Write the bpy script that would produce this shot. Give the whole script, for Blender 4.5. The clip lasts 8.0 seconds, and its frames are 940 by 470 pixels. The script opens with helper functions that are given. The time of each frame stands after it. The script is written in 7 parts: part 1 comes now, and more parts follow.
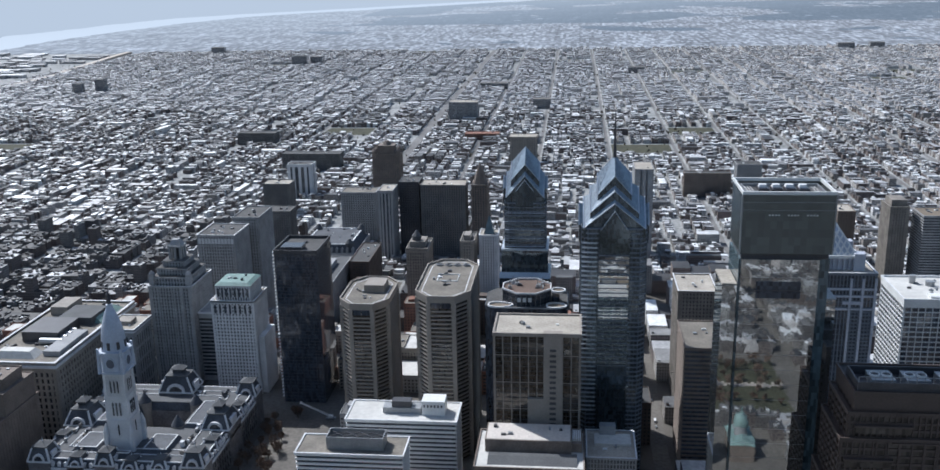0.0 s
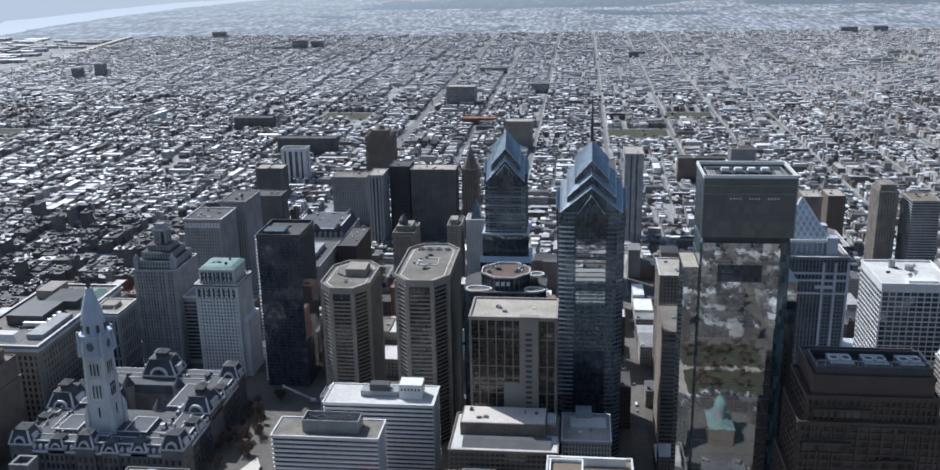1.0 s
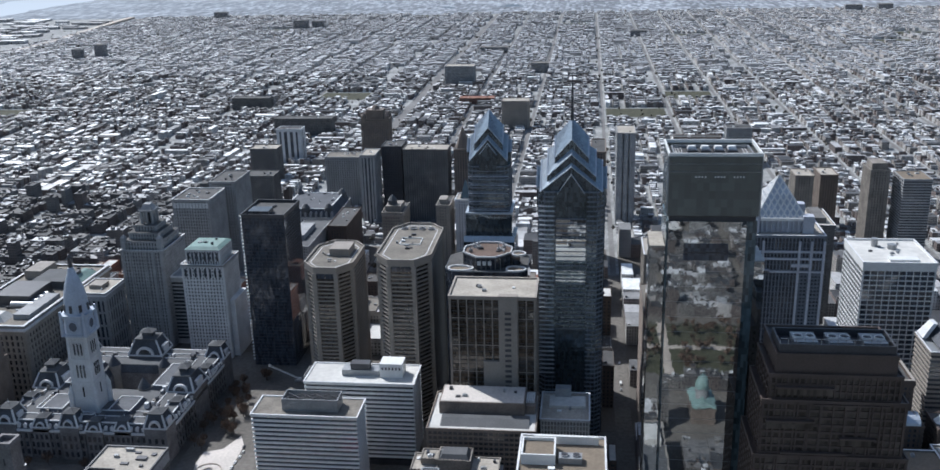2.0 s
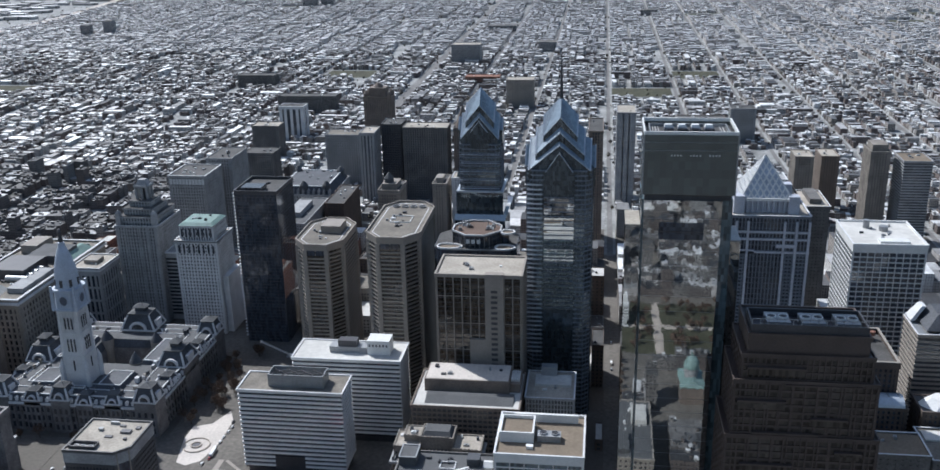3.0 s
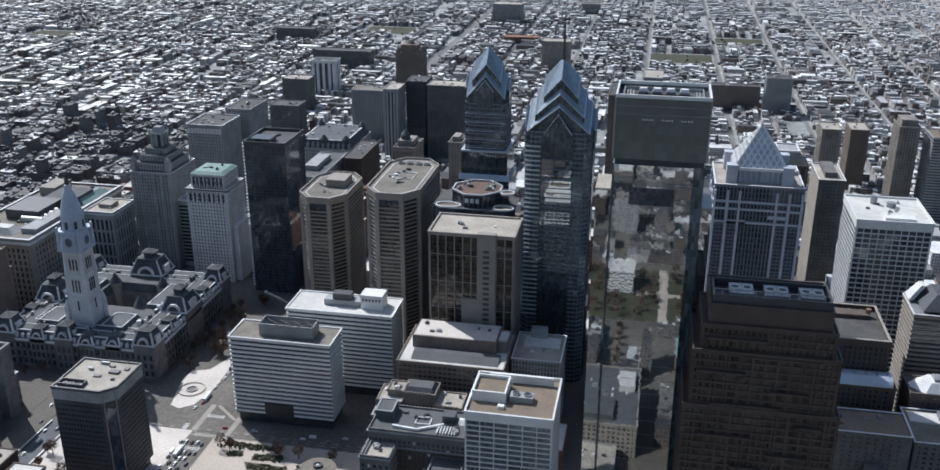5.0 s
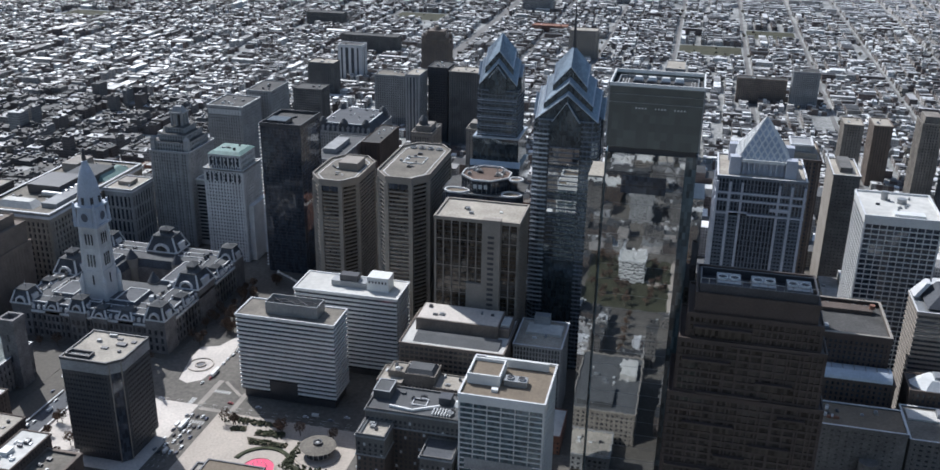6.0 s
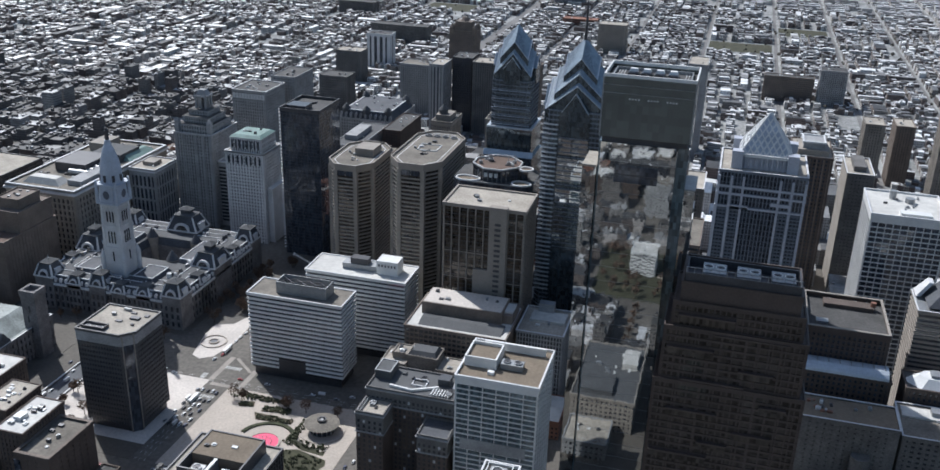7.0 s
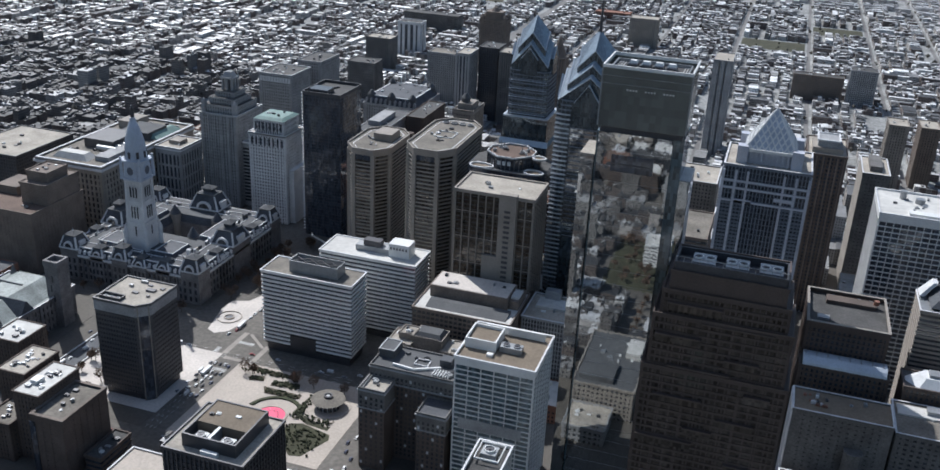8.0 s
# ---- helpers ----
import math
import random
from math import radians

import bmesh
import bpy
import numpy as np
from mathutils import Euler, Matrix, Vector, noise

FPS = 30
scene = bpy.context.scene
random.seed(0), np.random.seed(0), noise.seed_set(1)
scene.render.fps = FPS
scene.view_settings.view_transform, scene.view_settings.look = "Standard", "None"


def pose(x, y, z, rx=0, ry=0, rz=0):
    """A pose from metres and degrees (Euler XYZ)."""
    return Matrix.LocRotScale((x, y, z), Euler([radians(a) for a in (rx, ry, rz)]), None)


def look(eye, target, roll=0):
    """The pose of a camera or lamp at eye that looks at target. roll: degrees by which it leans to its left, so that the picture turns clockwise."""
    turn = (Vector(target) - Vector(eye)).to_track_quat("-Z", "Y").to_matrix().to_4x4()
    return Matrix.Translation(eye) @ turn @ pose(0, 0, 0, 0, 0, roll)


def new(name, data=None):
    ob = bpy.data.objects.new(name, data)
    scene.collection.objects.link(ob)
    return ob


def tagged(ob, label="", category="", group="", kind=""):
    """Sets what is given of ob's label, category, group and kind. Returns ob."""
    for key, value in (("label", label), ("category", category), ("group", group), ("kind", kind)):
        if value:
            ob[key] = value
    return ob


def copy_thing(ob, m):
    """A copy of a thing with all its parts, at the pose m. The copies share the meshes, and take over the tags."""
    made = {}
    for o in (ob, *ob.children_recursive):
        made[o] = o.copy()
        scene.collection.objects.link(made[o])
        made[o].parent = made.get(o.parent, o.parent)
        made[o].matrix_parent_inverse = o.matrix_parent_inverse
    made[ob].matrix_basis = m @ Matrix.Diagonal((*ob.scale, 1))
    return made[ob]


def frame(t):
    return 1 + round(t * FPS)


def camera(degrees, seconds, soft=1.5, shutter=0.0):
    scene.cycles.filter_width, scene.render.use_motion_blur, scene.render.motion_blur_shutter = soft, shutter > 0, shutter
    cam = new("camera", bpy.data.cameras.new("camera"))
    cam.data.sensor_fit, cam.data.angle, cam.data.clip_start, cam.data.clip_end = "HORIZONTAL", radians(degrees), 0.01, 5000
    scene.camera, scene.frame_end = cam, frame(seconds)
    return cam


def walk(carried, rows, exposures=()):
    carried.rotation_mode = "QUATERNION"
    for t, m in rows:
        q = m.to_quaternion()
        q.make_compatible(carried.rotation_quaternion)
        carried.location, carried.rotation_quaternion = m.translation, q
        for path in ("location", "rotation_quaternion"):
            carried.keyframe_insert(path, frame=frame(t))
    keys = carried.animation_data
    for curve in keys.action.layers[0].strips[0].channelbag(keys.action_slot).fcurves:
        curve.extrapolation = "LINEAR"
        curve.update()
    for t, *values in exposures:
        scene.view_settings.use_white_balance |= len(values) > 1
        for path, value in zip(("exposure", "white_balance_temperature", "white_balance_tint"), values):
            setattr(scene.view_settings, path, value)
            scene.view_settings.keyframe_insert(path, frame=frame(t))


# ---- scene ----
cam = camera(51.92, 8.0, soft=1.6)
PATH = [
    (0.0, look((364.30, -685.73, 413.42), (264.33, 221.99, 151.63), -1.14)),
    (0.5, look((375.84, -685.28, 412.85), (273.07, 220.23, 144.56), -1.17)),
    (1.0, look((386.66, -684.15, 412.27), (280.88, 218.80, 136.60), -1.21)),
    (1.5, look((397.41, -682.71, 411.72), (288.84, 216.98, 126.65), -1.35)),
    (3.0, look((426.24, -678.86, 409.14), (302.09, 209.59, 96.50), -1.23)),
    (3.5, look((435.98, -676.09, 408.12), (303.99, 207.23, 84.35), -0.89)),
    (4.0, look((445.94, -673.84, 407.17), (304.01, 204.96, 75.40), -0.80)),
    (4.5, look((456.23, -671.43, 406.66), (300.99, 201.94, 66.61), -0.38)),
    (6.0, look((486.84, -673.04, 406.43), (288.16, 184.00, 47.93), 0.91)),
    (6.5, look((498.28, -677.07, 407.04), (283.53, 174.54, 44.90), 1.22)),
    (7.0, look((508.97, -681.41, 407.92), (279.96, 164.77, 41.81), 1.75)),
    (7.5, look((519.72, -685.59, 408.99), (274.87, 153.93, 37.84), 2.29)),
    (8.0, look((530.58, -689.34, 410.02), (271.53, 144.01, 34.62), 2.84)),
]
walk(cam, PATH, [(0.0, 0.35, 5580, 10), (8.0, 0.26, 5720, 10)])

# ---- light ----
SUN_AZ, SUN_EL = (-0.75, 0.66), 47.0          # horizontal direction towards the sun
world = bpy.data.worlds.new("world")
scene.world = world
world.use_nodes = True
wn = world.node_tree
sky = wn.nodes.new("ShaderNodeTexSky")
sky.sky_type = "NISHITA"
sky.sun_disc = False
sky.sun_elevation = radians(SUN_EL)
sky.sun_rotation = math.atan2(SUN_AZ[0], SUN_AZ[1])
sky.air_density, sky.dust_density = 1.4, 2.0
wn.links.new(sky.outputs[0], wn.nodes["Background"].inputs[0])
wn.nodes["Background"].inputs[1].default_value = 0.071
lamp = bpy.data.lights.new("sun", "SUN")
lamp.energy, lamp.angle, lamp.color = 3.9, radians(0.53), (1.0, 0.94, 0.85)
sun = new("sun", lamp)
sun.matrix_world = look((SUN_AZ[0] * 800, SUN_AZ[1] * 800, math.tan(radians(SUN_EL)) * 800), (0, 0, 0))


# ---- materials ----
def mat(name, col, rough=0.7, metal=0.0, vary=0.25, big=0.08, small=0.9, bump=0.0, island=0.0, spec=0.5):
    """Noise at two scales over the base colour, in metres; island: spread of brightness from piece to piece."""
    m = bpy.data.materials.new(name)
    m.use_nodes = True
    nt = m.node_tree
    bs = nt.nodes["Principled BSDF"]
    bs.inputs["Roughness"].default_value, bs.inputs["Metallic"].default_value = rough, metal
    bs.inputs["Specular IOR Level"].default_value = spec
    geo = nt.nodes.new("ShaderNodeNewGeometry")
    fac = None
    for scale, detail in ((big, 3.0), (small, 4.0)):
        nz = nt.nodes.new("ShaderNodeTexNoise")
        nz.inputs["Scale"].default_value, nz.inputs["Detail"].default_value = scale, detail
        nt.links.new(geo.outputs["Position"], nz.inputs["Vector"])
        mr = nt.nodes.new("ShaderNodeMapRange")
        mr.inputs[1].default_value, mr.inputs[2].default_value = 0.3, 0.7
        mr.inputs[3].default_value, mr.inputs[4].default_value = 1 - vary, 1 + vary
        nt.links.new(nz.outputs[0], mr.inputs[0])
        if fac is None:
            fac = mr.outputs[0]
        else:
            mul = nt.nodes.new("ShaderNodeMath")
            mul.operation = "MULTIPLY"
            nt.links.new(fac, mul.inputs[0]), nt.links.new(mr.outputs[0], mul.inputs[1])
            fac = mul.outputs[0]
            if bump:
                bp = nt.nodes.new("ShaderNodeBump")
                bp.inputs["Strength"].default_value, bp.inputs["Distance"].default_value = bump, 0.3
                nt.links.new(nz.outputs[0], bp.inputs["Height"])
                nt.links.new(bp.outputs[0], bs.inputs["Normal"])
    if island:
        mr = nt.nodes.new("ShaderNodeMapRange")
        mr.inputs[3].default_value, mr.inputs[4].default_value = 1 - island, 1 + island
        nt.links.new(geo.outputs["Random Per Island"], mr.inputs[0])
        mul = nt.nodes.new("ShaderNodeMath")
        mul.operation = "MULTIPLY"
        nt.links.new(fac, mul.inputs[0]), nt.links.new(mr.outputs[0], mul.inputs[1])
        fac = mul.outputs[0]
    vm = nt.nodes.new("ShaderNodeVectorMath")
    vm.operation = "SCALE"
    vm.inputs[0].default_value = col
    nt.links.new(fac, vm.inputs["Scale"])
    nt.links.new(vm.outputs[0], bs.inputs["Base Color"])
    return m


def ramp_mat(name, stops, rough=0.8, vary=0.2, spec=0.5, small=0.35):
    """A colour per piece out of a ramp (Random Per Island), with stains."""
    m = mat(name, (1, 1, 1), rough, 0, vary, 0.05, small, spec=spec)
    nt = m.node_tree
    geo = [n for n in nt.nodes if n.type == "NEW_GEOMETRY"][0]
    vm = [n for n in nt.nodes if n.type == "VECT_MATH"][0]
    rp = nt.nodes.new("ShaderNodeValToRGB")
    rp.color_ramp.interpolation = "CONSTANT"
    el = rp.color_ramp.elements
    while len(el) < len(stops):
        el.new(0.5)
    for e, (p, c) in zip(el, stops):
        e.position, e.color = p, (*c, 1)
    nt.links.new(geo.outputs["Random Per Island"], rp.inputs[0])
    nt.links.new(rp.outputs[0], vm.inputs[0])
    return m


def glass_mat(name, col, metal=0.0, rough=0.06, bay=1.5, floor=3.7, spread=0.5, warp=0.0, spec=0.8, tilt=0.0):
    """Window glass: each pane its own darkness (blinds, rooms), with a slight unevenness of the reflection."""
    m = bpy.data.materials.new(name)
    m.use_nodes = True
    nt = m.node_tree
    bs = nt.nodes["Principled BSDF"]
    bs.inputs["Roughness"].default_value, bs.inputs["Metallic"].default_value = rough, metal
    bs.inputs["Specular IOR Level"].default_value = spec
    geo = nt.nodes.new("ShaderNodeNewGeometry")
    dv = nt.nodes.new("ShaderNodeVectorMath")
    dv.operation = "DIVIDE"
    dv.inputs[1].default_value = (bay, bay, floor)
    nt.links.new(geo.outputs["Position"], dv.inputs[0])
    fl = nt.nodes.new("ShaderNodeVectorMath")
    fl.operation = "FLOOR"
    nt.links.new(dv.outputs[0], fl.inputs[0])
    wn_ = nt.nodes.new("ShaderNodeTexWhiteNoise")
    nt.links.new(fl.outputs[0], wn_.inputs[0])
    mr = nt.nodes.new("ShaderNodeMapRange")
    mr.inputs[3].default_value, mr.inputs[4].default_value = 1 - spread, 1 + spread
    nt.links.new(wn_.outputs[0], mr.inputs[0])
    vm = nt.nodes.new("ShaderNodeVectorMath")
    vm.operation = "SCALE"
    vm.inputs[0].default_value = col
    nt.links.new(mr.outputs[0], vm.inputs["Scale"])
    nt.links.new(vm.outputs[0], bs.inputs["Base Color"])
    if tilt:
        # every pane hangs slightly out of true
        sub = nt.nodes.new("ShaderNodeVectorMath")
        sub.operation = "SUBTRACT"
        sub.inputs[1].default_value = (0.5, 0.5, 0.5)
        nt.links.new(wn_.outputs["Color"], sub.inputs[0])
        mad = nt.nodes.new("ShaderNodeVectorMath")
        mad.operation = "MULTIPLY_ADD"
        mad.inputs[1].default_value = (tilt, tilt, tilt)
        nt.links.new(sub.outputs[0], mad.inputs[0]), nt.links.new(geo.outputs["Normal"], mad.inputs[2])
        nm = nt.nodes.new("ShaderNodeVectorMath")
        nm.operation = "NORMALIZE"
        nt.links.new(mad.outputs[0], nm.inputs[0])
        nt.links.new(nm.outputs[0], bs.inputs["Normal"])
    if warp:
        nz = nt.nodes.new("ShaderNodeTexNoise")
        nz.inputs["Scale"].default_value, nz.inputs["Detail"].default_value = 0.35, 2
        nt.links.new(geo.outputs["Position"], nz.inputs["Vector"])
        bp = nt.nodes.new("ShaderNodeBump")
        bp.inputs["Strength"].default_value, bp.inputs["Distance"].default_value = warp, 0.1
        nt.links.new(nz.outputs[0], bp.inputs["Height"])
        nt.links.new(bp.outputs[0], bs.inputs["Normal"])
    return m


ASPHALT = mat("asphalt", (0.120, 0.109, 0.095), 0.85, vary=0.25, big=0.02, small=0.3)
PAVING = mat("paving", (0.098, 0.087, 0.073), 0.8, vary=0.15, big=0.03, small=0.4)
PLAZA = mat("plaza_granite", (0.42, 0.365, 0.31), 0.75, vary=0.12, big=0.03, small=0.5)
YARD = mat("yards", (0.11, 0.105, 0.09), 0.95, vary=0.35, big=0.01, small=0.12)
GRASS = mat("grass", (0.05, 0.05, 0.028), 0.95, vary=0.3, big=0.05, small=0.5)
WHITE_METAL = mat("white_panel", (0.703, 0.703, 0.690), 0.5, vary=0.08)
WHITE_ROOF = mat("white_membrane", (0.546, 0.532, 0.497), 0.75, vary=0.11, big=0.05, small=0.25)
GRAVEL_ROOF = mat("gravel_roof", (0.176, 0.158, 0.132), 0.9, vary=0.25, big=0.06, small=0.6)
TAN_ROOF = mat("tan_gravel_roof", (0.180, 0.145, 0.106), 0.9, vary=0.15, big=0.06, small=0.6)
PALE_ROOF = mat("pale_ballast_roof", (0.370, 0.334, 0.282), 0.9, vary=0.2, big=0.06, small=0.6)
BROWN_ROOF = mat("brown_roof", (0.13, 0.09, 0.07), 0.9, vary=0.2, big=0.06, small=0.6)
DARK_ROOF = mat("bitumen_roof", (0.07, 0.068, 0.066), 0.85, vary=0.3, big=0.06, small=0.5)
BEIGE = mat("beige_concrete", (0.282, 0.250, 0.218), 0.75, vary=0.1)
TAN_STONE = mat("tan_stone", (0.282, 0.254, 0.222), 0.8, vary=0.15)
GREY_STONE = mat("grey_limestone", (0.306, 0.306, 0.308), 0.8, vary=0.18)
PALE_STONE = mat("pale_marble", (0.605, 0.605, 0.611), 0.7, vary=0.12)
BROWN_STONE = mat("brown_granite", (0.084, 0.062, 0.053), 0.55, vary=0.15)
BRICK = mat("red_brick", (0.240, 0.120, 0.084), 0.9, vary=0.2)
DARK_BRICK = mat("brown_brick", (0.102, 0.079, 0.067), 0.9, vary=0.2)
DARK_STONE = mat("dark_limestone", (0.144, 0.138, 0.132), 0.85, vary=0.25)
TOWER_METAL = mat("blue_grey_painted_metal", (0.421, 0.468, 0.549), 0.5, vary=0.12)
CHARCOAL = mat("charcoal_granite", (0.080, 0.080, 0.085), 0.5, vary=0.15)
ORNATE = mat("dark_brownstone", (0.221, 0.197, 0.171), 0.85, vary=0.25)
UMBER = mat("umber_brick", (0.180, 0.146, 0.122), 0.85, vary=0.2)
HALL_STONE = mat("weathered_hall_stone", (0.167, 0.158, 0.157), 0.8, vary=0.3, big=0.12, small=0.8)
DARK_METAL = mat("dark_metal", (0.070, 0.070, 0.077), 0.45, 0.3, vary=0.15)
GREY_METAL = mat("grey_metal", (0.30, 0.31, 0.32), 0.45, 0.4, vary=0.15)
SLATE = mat("slate_roof", (0.065, 0.070, 0.081), 0.75, vary=0.25, small=0.6)
SLATE_PALE = mat("weathered_metal_roof", (0.092, 0.094, 0.097), 0.85, vary=0.15)
COPPER = mat("green_copper", (0.162, 0.248, 0.227), 0.7, vary=0.2)
BLUE_STONE = mat("blue_grey_granite", (0.450, 0.466, 0.526), 0.6, vary=0.1)
BLUE_DARK = mat("dark_blue_granite", (0.144, 0.166, 0.202), 0.5, vary=0.12)
BLUE_STEEL = mat("blue_painted_steel", (0.506, 0.550, 0.605), 0.4, 0.3, vary=0.1)
GLASS = glass_mat("window_glass", (0.045, 0.049, 0.057))
GLASS_BROWN = glass_mat("bronze_glass", (0.053, 0.042, 0.031), spread=0.6)
GLASS_TEAL = glass_mat("teal_glass", (0.078, 0.109, 0.123), spread=0.5)
GLASS_UMBER = glass_mat("umber_glass", (0.067, 0.055, 0.046), spread=0.6, spec=0.3)
GLASS_BLACK = glass_mat("black_glass", (0.046, 0.054, 0.070), spread=0.5, spec=0.8)
GLASS_MIRROR = glass_mat("silver_mirror_glass", (0.50, 0.52, 0.52), 0.95, 0.02, 1.5, 2.1, 0.08, 0.0, tilt=0.0028)
GLASS_GREY = glass_mat("ribbed_grey_glass", (0.13, 0.15, 0.15), 0.55, 0.16, 3.0, 4.2, 0.16, 0.0, tilt=0.012)
GLASS_BLUE = glass_mat("blue_glass", (0.112, 0.137, 0.155), 0.7, 0.08, 1.5, 3.8, 0.35, 0.02)
GLASS_BLUE_ROOF = glass_mat("blue_roof_glass", (0.27, 0.335, 0.40), 0.0, 0.35, 1.5, 3.8, 0.15, 0.01, spec=0.45)
# Wall colours greyed and lightened to stand in for haze.
HOUSE_WALL = ramp_mat("row_house_walls", [(0, (0.191, 0.154, 0.139)), (0.2, (0.292, 0.269, 0.246)), (0.4, (0.400, 0.383, 0.366)), (0.55, (0.163, 0.135, 0.126)), (0.7, (0.473, 0.462, 0.444)), (0.88, (0.662, 0.656, 0.644))], 0.9)
HOUSE_ROOF = ramp_mat("row_house_roofs", [(0, (0.070, 0.070, 0.073)), (0.2, (0.140, 0.140, 0.141)), (0.4, (0.260, 0.256, 0.251)), (0.56, (0.428, 0.423, 0.419)), (0.71, (0.632, 0.628, 0.623)), (0.87, (0.763, 0.763, 0.753))], 0.6, vary=0.2, spec=0.22)
def add_windows(m, bay, floor):
    """Dark window openings set into far walls by the material."""
    nt = m.node_tree
    geo = [n for n in nt.nodes if n.type == "NEW_GEOMETRY"][0]
    bs = nt.nodes["Principled BSDF"]
    sp = nt.nodes.new("ShaderNodeSeparateXYZ")
    nt.links.new(geo.outputs["Position"], sp.inputs[0])

    def op(kind, a, b):
        n = nt.nodes.new("ShaderNodeMath")
        n.operation = kind
        for k, v in ((0, a), (1, b)):
            if isinstance(v, float):
                n.inputs[k].default_value = v
            else:
                nt.links.new(v, n.inputs[k])
        return n.outputs[0]

    u = op("FRACT", op("DIVIDE", op("ADD", sp.outputs[0], sp.outputs[1]), bay), 0.0)
    v = op("FRACT", op("DIVIDE", sp.outputs[2], floor), 0.0)
    k = op("MULTIPLY", op("LESS_THAN", u, 0.42), op("MULTIPLY", op("GREATER_THAN", v, 0.3), op("LESS_THAN", v, 0.78)))
    mix = nt.nodes.new("ShaderNodeMix")
    mix.data_type = "RGBA"
    src = bs.inputs["Base Color"].links[0].from_socket
    nt.links.new(k, mix.inputs["Factor"]), nt.links.new(src, mix.inputs["A"])
    mix.inputs["B"].default_value = (0.025, 0.028, 0.032, 1)
    nt.links.new(mix.outputs["Result"], bs.inputs["Base Color"])


# Brick tones greyed here too, with bluish haze in the colour.
OLD_WALL = ramp_mat("old_town_walls", [(0, (0.129, 0.108, 0.099)), (0.25, (0.177, 0.165, 0.156)), (0.45, (0.122, 0.113, 0.109)), (0.65, (0.231, 0.223, 0.214)), (0.82, (0.149, 0.132, 0.124)), (0.93, (0.316, 0.308, 0.299))], 0.9)
OLD_ROOF = ramp_mat("old_town_roofs", [(0, (0.051, 0.051, 0.053)), (0.3, (0.093, 0.089, 0.085)), (0.5, (0.145, 0.140, 0.136)), (0.66, (0.255, 0.251, 0.246)), (0.80, (0.408, 0.404, 0.399)), (0.91, (0.578, 0.578, 0.570))], 0.6, vary=0.3, spec=0.25)
# Distance haze put into the colours: paler, bluish, with less contrast.
FAR_WALL = ramp_mat("haze_paled_walls", [(0, (0.36, 0.335, 0.315)), (0.4, (0.42, 0.40, 0.385)), (0.7, (0.52, 0.50, 0.485))], 0.9)
FAR_ROOF = ramp_mat("haze_paled_roofs", [(0, (0.27, 0.27, 0.275)), (0.3, (0.36, 0.36, 0.365)), (0.6, (0.45, 0.45, 0.455)), (0.88, (0.62, 0.62, 0.625))], 0.6, vary=0.12, spec=0.4)
add_windows(HOUSE_WALL, 2.6, 3.3)
add_windows(OLD_WALL, 3.0, 3.6)
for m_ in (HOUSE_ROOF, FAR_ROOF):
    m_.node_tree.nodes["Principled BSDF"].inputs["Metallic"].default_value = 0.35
CAR_PAINT = ramp_mat("car_paint", [(0, (0.75, 0.75, 0.74)), (0.36, (0.03, 0.03, 0.035)), (0.5, (0.30, 0.31, 0.32)), (0.64, (0.78, 0.78, 0.78)), (0.85, (0.06, 0.07, 0.12)), (0.94, (0.3, 0.03, 0.03))], 0.3)
PINK = mat("pink_water", (0.75, 0.06, 0.16), 0.35, vary=0.1, small=2.0)


# ---- mesh helpers ----
def mesh_of(name, verts, faces, mats, index=None):
    me = bpy.data.meshes.new(name)
    me.from_pydata(verts, [], faces)
    for m in mats:
        me.materials.append(m)
    if index is not None:
        me.polygons.foreach_set("material_index", index)
    me.update()
    return me


def part(name, bm, material, parent, label=""):
    me = bpy.data.meshes.new(name)
    bm.to_mesh(me)
    bm.free()
    me.materials.append(material)
    ob = new(name, me)
    ob.parent = parent
    if label:
        ob["label"] = label
    return ob


def piece(name, me, parent, m=None):
    ob = new(name, me)
    ob.parent = parent
    if m is not None:
        ob.matrix_local = m
    return ob


def thing(name, label, category, x=0, y=0, z=0, rz=0, group=""):
    ob = new(name)
    ob.empty_display_size = 5
    ob.matrix_world = pose(x, y, z, 0, 0, rz)
    return tagged(ob, label, category, group)


def prism(bm, poly, z0, z1, top=None):
    """A closed prism over a counter-clockwise polygon; top: another polygon for the upper end."""
    lo = [bm.verts.new((x, y, z0)) for x, y in poly]
    hi = [bm.verts.new((x, y, z1)) for x, y in (top or poly)]
    n = len(poly)
    for i in range(n):
        bm.faces.new((lo[i], lo[(i + 1) % n], hi[(i + 1) % n], hi[i]))
    bm.faces.new(hi)
    bm.faces.new(lo[::-1])
    return bm


def rect(x0, y0, x1, y1):
    return [(x0, y0), (x1, y0), (x1, y1), (x0, y1)]


def box(x0, y0, z0, x1, y1, z1, bm=None):
    return prism(bm or bmesh.new(), rect(x0, y0, x1, y1), z0, z1)


def cham(x0, y0, x1, y1, c, d=None):
    d = d or c
    return [(x0 + c, y0), (x1 - c, y0), (x1, y0 + d), (x1, y1 - d), (x1 - c, y1), (x0 + c, y1), (x0, y1 - d), (x0, y0 + d)]


def ngon(cx, cy, r, n, a0=0.0):
    return [(cx + r * math.cos(a0 + 2 * math.pi * i / n), cy + r * math.sin(a0 + 2 * math.pi * i / n)) for i in range(n)]


